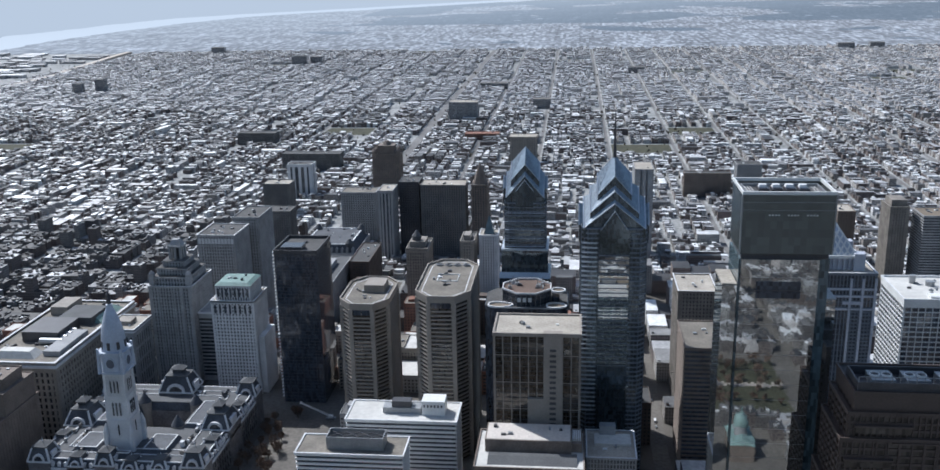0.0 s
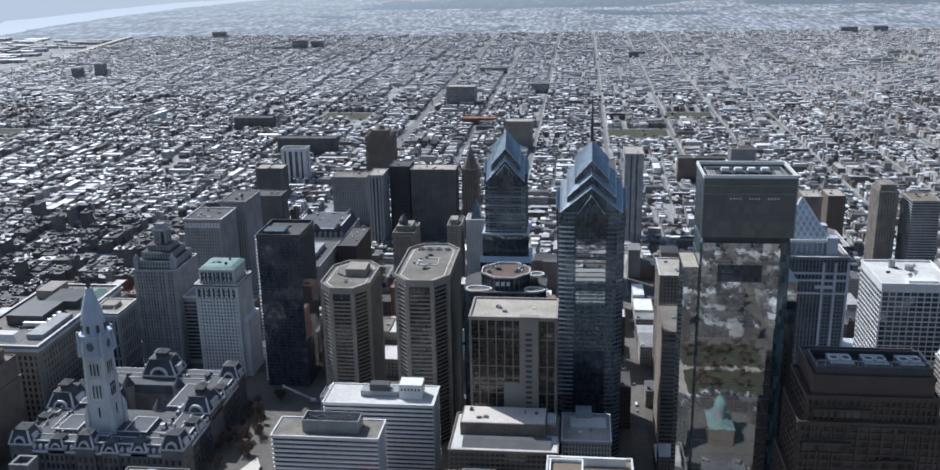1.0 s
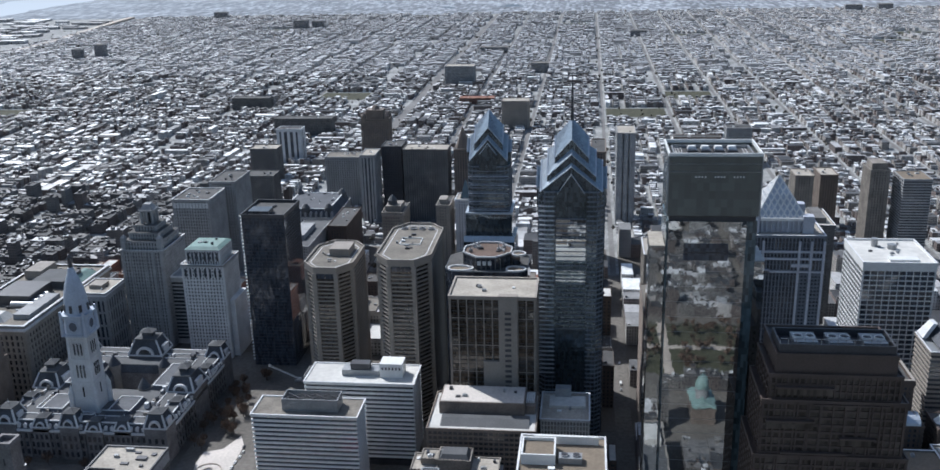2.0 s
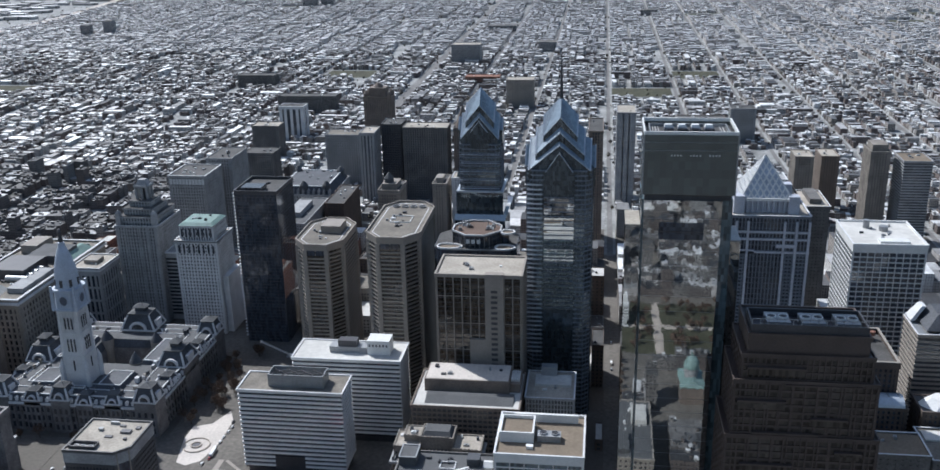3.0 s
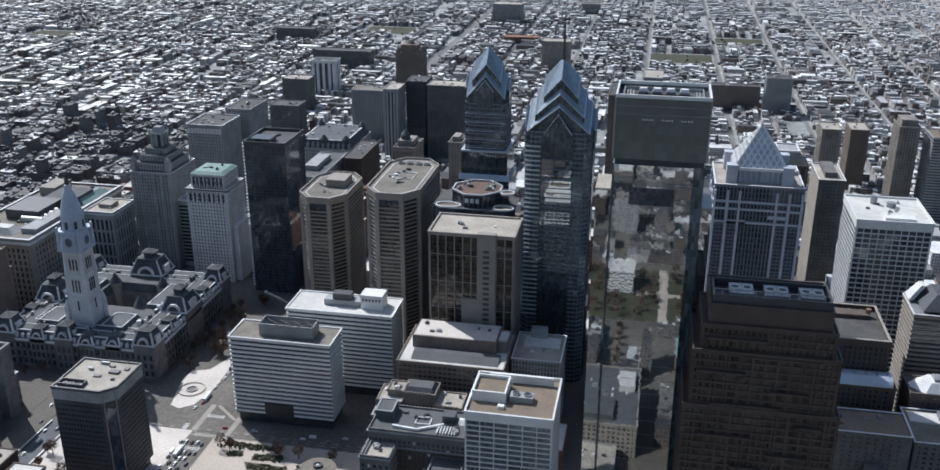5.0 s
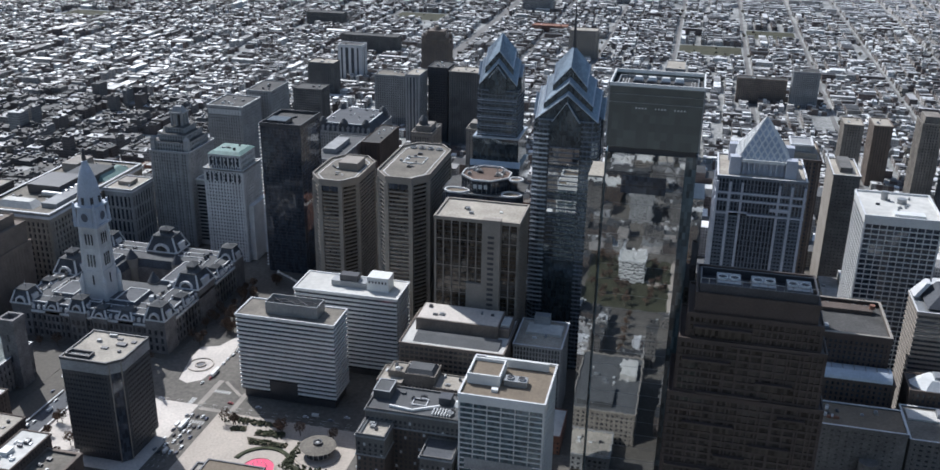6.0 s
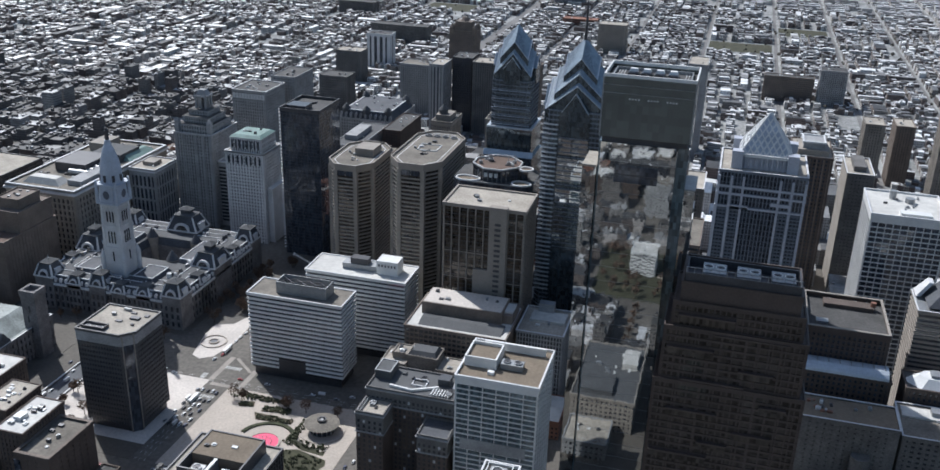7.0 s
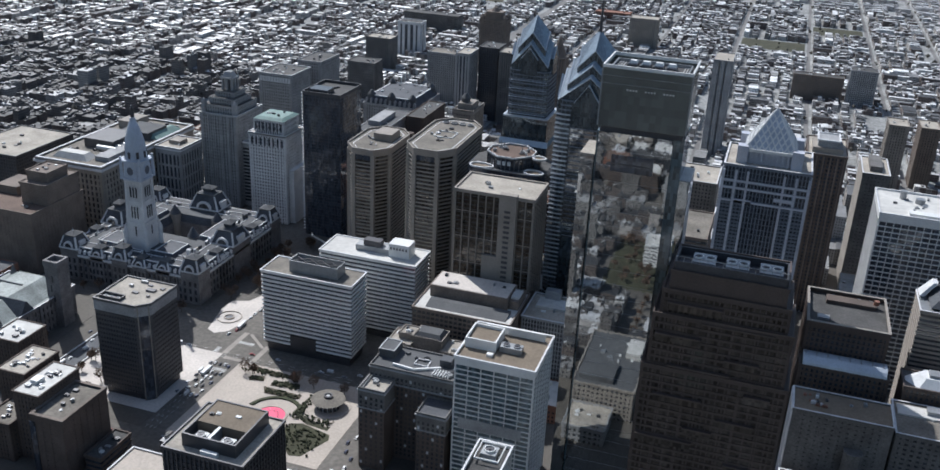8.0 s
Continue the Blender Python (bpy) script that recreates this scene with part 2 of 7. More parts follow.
def grow(poly, d):
    """The polygon moved outward by d on every edge."""
    n, out = len(poly), []
    for i in range(n):
        p0, p1, p2 = Vector(poly[i - 1]), Vector(poly[i]), Vector(poly[(i + 1) % n])
        e1, e2 = (p1 - p0).normalized(), (p2 - p1).normalized()
        n1, n2 = Vector((e1.y, -e1.x)), Vector((e2.y, -e2.x))
        b = (n1 + n2) / (1 + n1.dot(n2))
        out.append(tuple(p1 + b * d))
    return out


def ring(bm, outer, inner, z0, z1):
    """A hollow band between two polygons of as many corners."""
    n = len(outer)
    v = [[bm.verts.new((x, y, z)) for x, y in p] for p, z in ((outer, z0), (outer, z1), (inner, z1), (inner, z0))]
    for i in range(n):
        j = (i + 1) % n
        for a in range(4):
            b = (a + 1) % 4
            bm.faces.new((v[a][i], v[a][j], v[b][j], v[b][i]))
    return bm


def shaft(parent, poly, z0, z1, floor=3.7, sill=0.45, bay=0.0, pier=0.3, wall=None, glass=None, deep=0.4, pier_wall=None, proud=0.15, corner=0.0, first=0.0, joined=False):
    """A tower's shaft: a glazed core, a spandrel ring at every floor, and piers between the windows of every side."""
    part("glazing", prism(bmesh.new(), poly, z0, z1), glass or GLASS, parent)
    far_off = joined or parent.matrix_world.translation.y > 240 or parent.matrix_world.translation.y < -300 or parent.matrix_world.translation.y < -245 and parent.name.startswith("brick")
    n = max(1, round((z1 - z0 - first) / floor))
    fh = (z1 - z0 - first) / n
    if sill > 0:
        me = bpy.data.meshes.new("spandrel")
        bm = bmesh.new()
        for k in range(n if far_off else 1):
            z = z0 + first + fh * (k + (1 - sill)) if far_off else 0
            ring(bm, grow(poly, deep), grow(poly, -0.05), z, z + fh * sill)
        bm.to_mesh(me), bm.free()
        me.materials.append(wall)
        if far_off:
            tagged(piece("spandrel_grid", me, parent), kind="stuff")
        else:
            for k in range(n):
                piece("spandrel", me, parent, pose(0, 0, z0 + first + fh * (k + (1 - sill))))
    if bay:
        me = bpy.data.meshes.new("pier")
        box(-bay * pier / 2, -deep - proud, 0, bay * pier / 2, 0.05, z1 - z0).to_mesh(me)
        me.materials.append(pier_wall or wall)
        spots = []
        for i in range(len(poly)):
            a, b = Vector(poly[i]), Vector(poly[(i + 1) % len(poly)])
            e = b - a
            k = max(1, round((e.length - 2 * corner) / bay))
            rz = math.degrees(math.atan2(e.y, e.x))
            for j in range(k + 1):
                s = corner + (e.length - 2 * corner) * j / k
                s = min(max(s, bay * pier / 2), e.length - bay * pier / 2)
                q = a + e.normalized() * s
                spots.append(pose(q.x, q.y, z0, 0, 0, rz))
        if far_off:
            bm = bmesh.new()
            for m in spots:
                n0 = len(bm.verts)
                bm.from_mesh(me)
                bm.verts.ensure_lookup_table()
                for v in bm.verts[n0:]:
                    v.co = m @ v.co
            bm.to_mesh(me), bm.free()
            tagged(piece("pier_grid", me, parent), kind="stuff")
        else:
            for m in spots:
                piece("pier", me, parent, m)


def roof(parent, poly, z, top, wall, rise=1.2, thick=1.0, out=0.5):
    """A flat roof with a parapet round it."""
    part("roof", prism(bmesh.new(), grow(poly, -0.02), z - 0.4, z + 0.15), top, parent)
    part("parapet", ring(bmesh.new(), grow(poly, out), grow(poly, out - thick), z - 0.8, z + rise), wall, parent)
    # Pale coping puts the sunlit line of the roof edge into colour.
    if parent.matrix_world.translation.y < 330 and parent.matrix_world.translation.y > -300 and len(poly) == 4 and wall not in (BROWN_STONE, DARK_METAL, CHARCOAL, DARK_BRICK, UMBER):
        part("coping", ring(bmesh.new(), grow(poly, out + 0.12), grow(poly, out - thick - 0.05), z + rise - 0.02, z + rise + 0.14), PALE_STONE, parent)


def clutter(parent, x0, y0, x1, y1, z, n, rng, mats=(GREY_METAL, WHITE_METAL, DARK_METAL)):
    """Roof plant: small housings, ducts and fans."""
    for _ in range(n):
        w, d, h = rng.uniform(1.2, 3.8), rng.uniform(1.2, 3.2), rng.uniform(0.6, 2.0)
        x, y = rng.uniform(x0, x1 - w), rng.uniform(y0, y1 - d)
        bm = box(x, y, z, x + w, y + d, z + h)
        if rng.random() < 0.5:
            prism(bm, ngon(x + w / 2, y + d / 2, min(w, d) * 0.35, 10), z + h, z + h + 0.5)
        part("roof_unit", bm, rng.choice(mats), parent)


RNG = random.Random(7)
TAKEN = []          # footprints of the buildings set by hand


def tower(name, label, x0, y0, x1, y1, h, wall, glass=None, floor=3.7, sill=0.45, bay=0.0, pier=0.3, top=None, poly=None,
          base=0.0, units=4, category="office tower", deep=0.4, pent=None, pier_wall=None, proud=0.15, corner=0.0, rise=1.2, crown=0.0):
    """An office block over a rectangle or polygon given in world metres. pent: x0, y0, x1, y1, height of a roof housing."""
    TAKEN.append((x0 - 4, y0 - 4, x1 + 4, y1 + 4))
    cx, cy = (x0 + x1) / 2, (y0 + y1) / 2
    ob = thing(name, label, category, cx, cy)
    p = [(x - cx, y - cy) for x, y in (poly or rect(x0, y0, x1, y1))]
    shaft(ob, p, base, h - crown, floor, sill, bay, pier, wall, glass, deep, pier_wall, proud, corner)
    if base:
        part("ground_storey", prism(bmesh.new(), grow(p, -1.5), 0, base), DARK_METAL, ob)
    if crown:
        part("crown", prism(bmesh.new(), grow(p, deep + 0.1), h - crown, h - 0.5), wall, ob)
    roof(ob, grow(p, deep), h, top or GRAVEL_ROOF, wall, rise)
    z = h + 0.15
    if pent:
        a, b, c, d, hh = pent
        part("penthouse", box(a - cx, b - cy, z, c - cx, d - cy, z + hh), wall, ob)
    if units:
        xs, ys = [q[0] for q in p], [q[1] for q in p]
        clutter(ob, min(xs) * 0.7, min(ys) * 0.7, max(xs) * 0.7, max(ys) * 0.7, z, units, RNG)
    return ob


nt = CAR_PAINT.node_tree
info = nt.nodes.new("ShaderNodeObjectInfo")
nt.links.new(info.outputs["Random"], [n for n in nt.nodes if n.type == "VALTORGB"][0].inputs[0])


# ---- ground, blocks and streets ----
NS = [-1180, -1050, -920, -790, -660, -530, -400, -265, -130, 0, 147, 291, 442, 588, 712, 840, 968, 1096, 1224, 1352]     # street centres, west is +x
EW = [-1290, -1170, -1050, -930, -810, -690, -570, -450, -335, -217, -97, 40, 175, 300, 412, 524, 636, 735, 835]          # south is +y
g = new("ground", mesh_of("ground", [(-20000, -20000, -0.05), (20000, -20000, -0.05), (20000, 20000, -0.05), (-20000, 20000, -0.05)], [(0, 1, 2, 3)], [ASPHALT]))
tagged(g, "dark grey asphalt city ground reaching to the horizon", "ground", kind="structure")

# ---- paved blocks ----
PALE_PLAZA = mat("pale_granite_paving", (0.55, 0.50, 0.45), 0.75, vary=0.12, big=0.03, small=0.5)

def slab(name, label, poly, z, material, kind="structure", category="pavement"):
    ob = new(name, bpy.data.meshes.new(name))
    bm = prism(bmesh.new(), poly, -0.04, z)
    bm.to_mesh(ob.data), bm.free()
    ob.data.materials.append(material)
    return tagged(ob, label, category, kind=kind)


for bx in range(len(NS) - 1):
    for by in range(len(EW) - 1):
        x0, x1, y0, y1 = NS[bx] + 7, NS[bx + 1] - 7, EW[by] + 6, EW[by + 1] - 6
        if -520 < x0 < 900 and -460 < y0 < 500 and not (-140 < x0 < 160 and -230 < y0 < 60) and not (140 < x0 < 160 and -230 < y0 < -150):
            slab("pavement", "grey concrete pavement slab of a city block", rect(x0, y0, x1, y1), 0.15, PAVING)
slab("pavement", "pale granite civic plaza beside the tower", rect(44, -188, 140, -96), 0.15, PALE_PLAZA)
slab("pavement", "grey pavement north of the civic tower", rect(44, -206, 140, -188.02), 0.15, PAVING)
slab("pavement", "pale granite plaza west of the city hall", [(106, -65), (115, -69), (124, -62), (129, -38), (128, 0), (120, 16), (112, -6), (98, -12), (98, -30)], 0.15, PALE_PLAZA)
slab("pavement", "pale stone park square with winding paths", rect(160, -205, 279, -101), 0.15, PLAZA)
slab("pavement", "grey concrete pavement round the city hall", rect(-80, -38, 83, 126), 0.15, PAVING)
slab("pavement", "grey concrete pavement slab of a city block", rect(-122, -206, 4, -52), 0.15, PAVING)
slab("pavement", "grey concrete pavement slab of a city block", rect(-122, -40, -90, 33), 0.15, PAVING)
for k, q in enumerate((rect(138, -95, 142.5, -58), rect(166, -98, 170.5, -72), rect(143, -102, 166, -98), [(144, -60), (145.6, -58), (166, -75), (164.4, -77)], rect(84, -95.5, 112, -92))):
    slab("crosswalk", "worn pale stone crosswalk strip over the asphalt", q, 0.05 + 0.006 * k, TAN_STONE)
TAKEN += [(20, -215, 162, -40), (150, -217, 300, -100), (-92, -62, 165, 140), (-15, -500, 40, -40)]


# ---- towers ----
def fan(parent, x, y, z, r, material=GREY_METAL):
    """A cooling fan: a drum with a recessed dark rotor disc and hub."""
    f = part("fan", ring(bmesh.new(), ngon(x, y, r, 14), ngon(x, y, r * 0.87, 14), z, z + r * 0.4), material, parent)
    part("rotor", prism(prism(bmesh.new(), ngon(x, y, r * 0.86, 14), z, z + r * 0.25), ngon(x, y, r * 0.25, 8), z + r * 0.25, z + r * 0.4), DARK_METAL, f)
    return f


def gable(slopes, fronts, w, d, ridge, slope, along_y):
    """A gabled prism with its ridge along y (or x), half width w, half length d: roof slopes and glazed walls apart."""
    e = ridge - w * slope
    base = e - 14
    pts = [(-w, base), (w, base), (w, e), (0, ridge), (-w, e)]

    def at(p, s, z):
        return (p, s, z) if along_y else (s, -p, z)

    for s in (-d, d):
        f = [fronts.verts.new(at(p, s, z)) for p, z in pts]
        fronts.faces.new(f if s < 0 else f[::-1])
    for (p, z), (q, u) in ((pts[1], pts[2]), (pts[4], pts[0])):
        fronts.faces.new([fronts.verts.new(v) for v in (at(p, -d, z), at(p, d, z), at(q, d, u), at(q, -d, u))])
    for (p, z), (q, u) in ((pts[2], pts[3]), (pts[3], pts[4])):
        slopes.faces.new([slopes.verts.new(v) for v in (at(p, -d, z), at(p, d, z), at(q, d, u), at(q, -d, u))])


def verge(parent, w, d, ridge, slope, trim, thick=0.7):
    """Pale trim along the sloping edges of four gables."""
    e = ridge - w * slope
    for q in range(4):
        t = bmesh.new()
        m = Matrix.Rotation(q * math.pi / 2, 4, "Z")
        for s in (-1, 1):
            vs = []
            for x, z in ((0, ridge), (s * w, e)):
                for dy in (-0.5, 0.5):
                    for dz in (0.02, thick):
                        vs.append(t.verts.new(m @ Vector((x, -d + dy, z + dz))))
            for f in ((0, 1, 3, 2), (4, 6, 7, 5), (0, 4, 5, 1), (2, 3, 7, 6), (1, 5, 7, 3), (0, 2, 6, 4)):
                t.faces.new([vs[i] for i in f])
        bmesh.ops.recalc_face_normals(t, faces=t.faces)
        part("gable_trim", t, trim, parent)


def gable_part(parent, w, d, ridge, slope, glass, trim):
    """A pair of crossing gabled roofs over glazed gable ends, with pale trim along the four gables."""
    sl, fr = bmesh.new(), bmesh.new()
    gable(sl, fr, w, d, ridge, slope, True), gable(sl, fr, w, d, ridge, slope, False)
    g_ = part("gable_roof", sl, glass, parent)
    part("gable_glazing", fr, GLASS_BLUE, g_)
    verge(g_, w, d, ridge, slope, trim)


def helm(parent, a, zc, zp, za, low, trim):
    """A helm roof: four glazed gables on a square, four sloping faces that meet at the apex."""
    sl, fr = bmesh.new(), bmesh.new()
    for q in range(4):
        m = Matrix.Rotation(q * math.pi / 2, 4, "Z")
        sl.faces.new([sl.verts.new(m @ Vector(v)) for v in ((-a, -a, zc), (0, -a, zp), (0, 0, za))])
        sl.faces.new([sl.verts.new(m @ Vector(v)) for v in ((a, -a, zc), (0, 0, za), (0, -a, zp))])
        fr.faces.new([fr.verts.new(m @ Vector(v)) for v in ((-a, -a, low), (a, -a, low), (a, -a, zc), (0, -a, zp), (-a, -a, zc))])
    r_ = part("helm_roof", sl, GLASS_BLUE_ROOF, parent, "pale blue glass helm roof")
    part("gable_glazing", fr, GLASS_BLUE, r_)
    verge(r_, a, a, zp, (zp - zc) / a, trim)
    # glazing bars up the slopes
    bars = bmesh.new()
    for q in range(4):
        m = Matrix.Rotation(q * math.pi / 2, 4, "Z")
        for k in range(1, 8):
            u = k / 8
            p0 = m @ Vector((a * (1 - u), -a, zc + (zp - zc) * u))
            p1 = m @ Vector((0, -a * u, za + (zp - za) * u))
            n0 = (m @ Vector((1, -1, 1))).normalized() * 0.12
            w0 = (p1 - p0).normalized().cross(n0.normalized()) * 0.15
            bars.faces.new([bars.verts.new(v) for v in (p0 - w0 + n0, p0 + w0 + n0, p1 + w0 + n0, p1 - w0 + n0)])
    part("glazing_bar_grid", bars, BLUE_DARK, r_)["kind"] = "stuff"


def bands(parent, x0, x1, y, z0, z1, step, material, thick=0.5, tall=1.3):
    """Horizontal bright bands on a north face, one object a storey."""
    me = bpy.data.meshes.new("window_band")
    box(x0, -thick, 0, x1, 0.1, tall).to_mesh(me)
    me.materials.append(material)
    for k in range(int((z1 - z0) / step)):
        piece("window_band", me, parent, pose(0, y, z0 + k * step))


# banded slabs by the park
o = tower("office_slab", "white banded office slab with brown gravel roof and plant screen", 167.5, -75.4, 245, -48, 72.2, WHITE_METAL, GLASS, 3.6, 0.5, top=GRAVEL_ROOF, base=7, units=0, deep=0.8, rise=0.8)
part("plant_screen", ring(bmesh.new(), rect(-18, -7, 24, 8), rect(-17.4, -6.4, 23.4, 7.4), 72.3, 82), GREY_METAL, o, "grey metal plant screen on the roof")
for k in range(4):
    bm = bmesh.new()
    for s in (-1, 1):
        m = pose(-10 + 10 * k, 0, 81, 0, 0, 35 * s)
        lo = len(bm.verts)
        box(-7, -0.25, 0, 7, 0.25, 0.5, bm)
        bm.verts.ensure_lookup_table()
        for v in bm.verts[lo:]:
            v.co = m @ v.co
    part("screen_brace", bm, DARK_METAL, o)
part("service_entrance", box(-15, -14.6, 7, 8, -13.6, 18), DARK_METAL, o, "dark entrance front")
o = tower("office_slab", "white banded office slab with bright white roof and penthouses", 192, -21, 277, 11.4, 72.2, WHITE_METAL, GLASS, 3.6, 0.5, top=WHITE_ROOF, base=6, units=0, deep=0.8, rise=0.8)
part("penthouse", box(-16, -4, 72.3, 14, 6, 77.2), GREY_METAL, o, "grey louvred plant house")
part("penthouse", box(-9, -3, 77.2, 6, 5, 82.2), DARK_METAL, o, "dark louvred plant house")
part("penthouse", box(15, -6, 72.3, 33, 8, 84.2), WHITE_METAL, o, "white lift house")
for k in range(6):
    part("vent", box(16.5 + 2.7 * k, -6.3, 79.2, 17.8 + 2.7 * k, -5.9, 81.2), DARK_METAL, o)

# octagonal pair
for x0, y0, x1, y1, h, lab in ((163, 85, 204, 158, 127, "beige concrete octagonal tower with deep horizontal window bands"), (237, 48, 280, 146, 148.5, "tall beige concrete octagonal tower with a row of roof fans")):
    o = tower("octagonal_tower", lab, x0, y0, x1, y1, h, BEIGE, GLASS_BROWN, 3.6, 0.34, top=GRAVEL_ROOF, poly=cham(x0, y0, x1, y1, 11, 14), units=3, deep=1.2, crown=4, rise=1.8)
    cx, cy = (x0 + x1) / 2, (y0 + y1) / 2
    for px, py in cham(x0 - cx, y0 - cy, x1 - cx, y1 - cy, 11, 14):
        part("corner_pier", box(px - 1.8, py - 1.8, 0, px + 1.8, py + 1.8, h - 4), BEIGE, o)
    oc = cham(x0 - cx, y0 - cy, x1 - cx, y1 - cy, 11, 14)
    part("roof_path", ring(bmesh.new(), grow(oc, -3.0), grow(oc, -3.7), h + 0.15, h + 0.3), PALE_STONE, o)
    clutter(o, -12, -22, 12, 26, h + 0.15, 9, RNG, (GREY_METAL, PALE_STONE, DARK_METAL))
    for px in (-4.2, 4.2):
        part("crown_window", box(px - 3.8, -(y1 - y0) / 2 - 1.42, h - 9, px + 3.8, -(y1 - y0) / 2 - 1.1, h - 4.4), GLASS_BLACK, o)
    if h > 140:
        for k in range(4):
            fan(o, -12 + 8 * k, 36, h + 0.2, 3.2)
        part("roof_frame", ring(bmesh.new(), rect(-9, -8, 9, 10), rect(-8.4, -7.4, 8.4, 9.4), h + 0.15, h + 0.9), WHITE_METAL, o)
    else:
        part("penthouse", box(-4, -4, h + 0.15, 14, 18, h + 7), BEIGE, o)

# brown glass tower with the service shaft
o = tower("office_tower", "bronze glass office tower with pale piers and concrete service shaft", 307, -14, 371, 26, 143, DARK_METAL, GLASS_BROWN, 3.7, 0.08, 6.4, 0.12, PALE_ROOF, units=4, proud=0.6, pier_wall=BEIGE)
part("coping", ring(bmesh.new(), rect(-33.3, -21.3, 33.3, 21.3), rect(-31.8, -19.8, 31.8, 19.8), 141.6, 144.4), BEIGE, o, "pale concrete roof edge")
part("service_shaft", box(5, -23.5, 0, 19, -18, 145.5), BEIGE, o, "pale concrete service shaft with a column of vents")
part("service_shaft", box(-7, -23.0, 0, 5, -18, 92), BEIGE, o)
me = bpy.data.meshes.new("shaft_vent")
box(9.6, -23.75, 0, 14.4, -23.4, 2.0).to_mesh(me)
me.materials.append(DARK_METAL)
for k in range(17):
    piece("shaft_vent", me, o, pose(0, 0, 62 + 4.3 * k))
me = bpy.data.meshes.new("cross_band")
box(-32.6, -20.75, 0, 32.6, -20.3, 0.6).to_mesh(me)
me.materials.append(BEIGE)
for k in range(6):
    piece("cross_band", me, o, pose(0, 0, 16 + 22 * k))

# white tower with tan roof in front
o = tower("office_tower", "white office tower with tan gravel roof and white penthouse", 370, -190, 421, -143, 101, WHITE_METAL, GLASS_TEAL, 3.6, 0.2, 8.4, 0.055, TAN_ROOF, units=0, proud=0.15, crown=4, rise=1.6, deep=0.5)
part("penthouse", ring(bmesh.new(), rect(-24.5, -9, -4, 12), rect(-23.5, -8, -5, 11), 101, 108), WHITE_METAL, o, "white open-topped plant wall")
part("penthouse_roof", box(-23.5, -8, 101.1, -5, 11, 106), TAN_ROOF, o)
part("plant_wall", box(-18, 16, 101.1, 22, 17.5, 106.5), WHITE_METAL, o)
u = part("cooling_unit", box(-2, -7, 101.1, 12, 0, 105), GREY_METAL, o)
fan(o, 1.5, -3.5, 105, 2.4), fan(o, 8.5, -3.5, 105, 2.4)
part("roof_unit", box(-8, -16, 101.1, -4, -13, 103), WHITE_METAL, o)
part("recess", box(-22, -24.3, 50, 20, -23.9, 58), GREY_STONE, o, "blank grey band across the front")

o = tower("office_block", "low brown office block with white roof and set-back top storeys", 297, -76, 374, -20, 66, UMBER, GLASS, 3.8, 0.4, 3.6, 0.2, WHITE_ROOF, units=0)
part("upper_storey", box(-33, -5, 66.1, 30, 22, 76), UMBER, o)
part("upper_wing", box(30.1, -2, 66.1, 37.5, 22, 73), UMBER, o)
part("upper_roof", prism(bmesh.new(), rect(-32, -4, 29, 21), 76, 76.3), PALE_PLAZA, o)
part("skylight", prism(bmesh.new(), rect(-30, -24, 34, -8), 66.1, 68.5, rect(-30, -14, 34, -9)), SLATE_PALE, o, "long grey glazed lean-to roof")
for k in range(5):
    part("vent_box", box(30.6 + 1.3 * k, 2, 73.1, 31.4 + 1.3 * k, 16, 75), WHITE_METAL, o)
clutter(o, -28, -1, 26, 18, 76.3, 5, RNG)
o = tower("office_block", "grey ribbed office block with white roof beside the glass tower", 377, -50, 412, -8, 62, GREY_STONE, GLASS, 3.8, 0.2, 2.4, 0.35, PALE_ROOF, units=5)
part("roof_deck", box(-12, -2, 62.1, 15, 14, 64), WHITE_ROOF, o)
part("plant_house", box(-8, 12, 62.1, 4, 19, 71), GREY_METAL, o)

# black residential tower
o = tower("dark_glass_tower", "slim black glass residential tower with a line of balconies", 87, 153, 128, 203, 152, DARK_METAL, GLASS_BLACK, 3.4, 0.1, 6.5, 0.04, DARK_ROOF, units=5, deep=0.08, proud=0.02, rise=3.0)
me = bpy.data.meshes.new("balcony")
box(-22.1, -26.0, 0, -20.5, -24.0, 1.1).to_mesh(me)
me.materials.append(WHITE_METAL)
for k in range(44):
    piece("balcony", me, o, pose(0, 0, 6 + 3.4 * k))
part("glass_lantern", box(-15, -22, 152.2, 5, -6, 157), GLASS, o)

# white marble hotel tower
o = tower("marble_tower", "white marble hotel tower with setbacks and green copper roof", 16.5, 166, 58.5, 206, 98, PALE_STONE, GLASS, 3.6, 0.42, 3.2, 0.5, PALE_ROOF, units=0, deep=0.5)
shaft(o, rect(-17, -16, 17, 17), 98, 113, 5, 0.35, 2.6, 0.45, PALE_STONE, GLASS)
me = bpy.data.meshes.new("arch_window")
box(-1.0, -0.25, 0, 1.0, 0.2, 8.5).to_mesh(me)
me.materials.append(GLASS_BLACK)
for k in range(8):
    piece("arch_window", me, o, pose(-14.7 + 4.2 * k, -16.7, 101.5))
    piece("arch_window", me, o, pose(-17.5 + 5.0 * k, -20.7, 86))
part("copper_roof", prism(bmesh.new(), rect(-18, -17, 18, 18), 113, 115.4, rect(-14, -13, 14, 14)), COPPER, o, "green copper hipped roof")
clutter(o, -11, -10, 11, 11, 115.4, 5, RNG)
part("cornice", ring(bmesh.new(), rect(-22, -21, 22, 21), rect(-20, -19, 20, 19), 96, 98.5), PALE_STONE, o)
part("side_wing", box(21.5, -14, 0, 27, 20, 60), PALE_STONE, o)

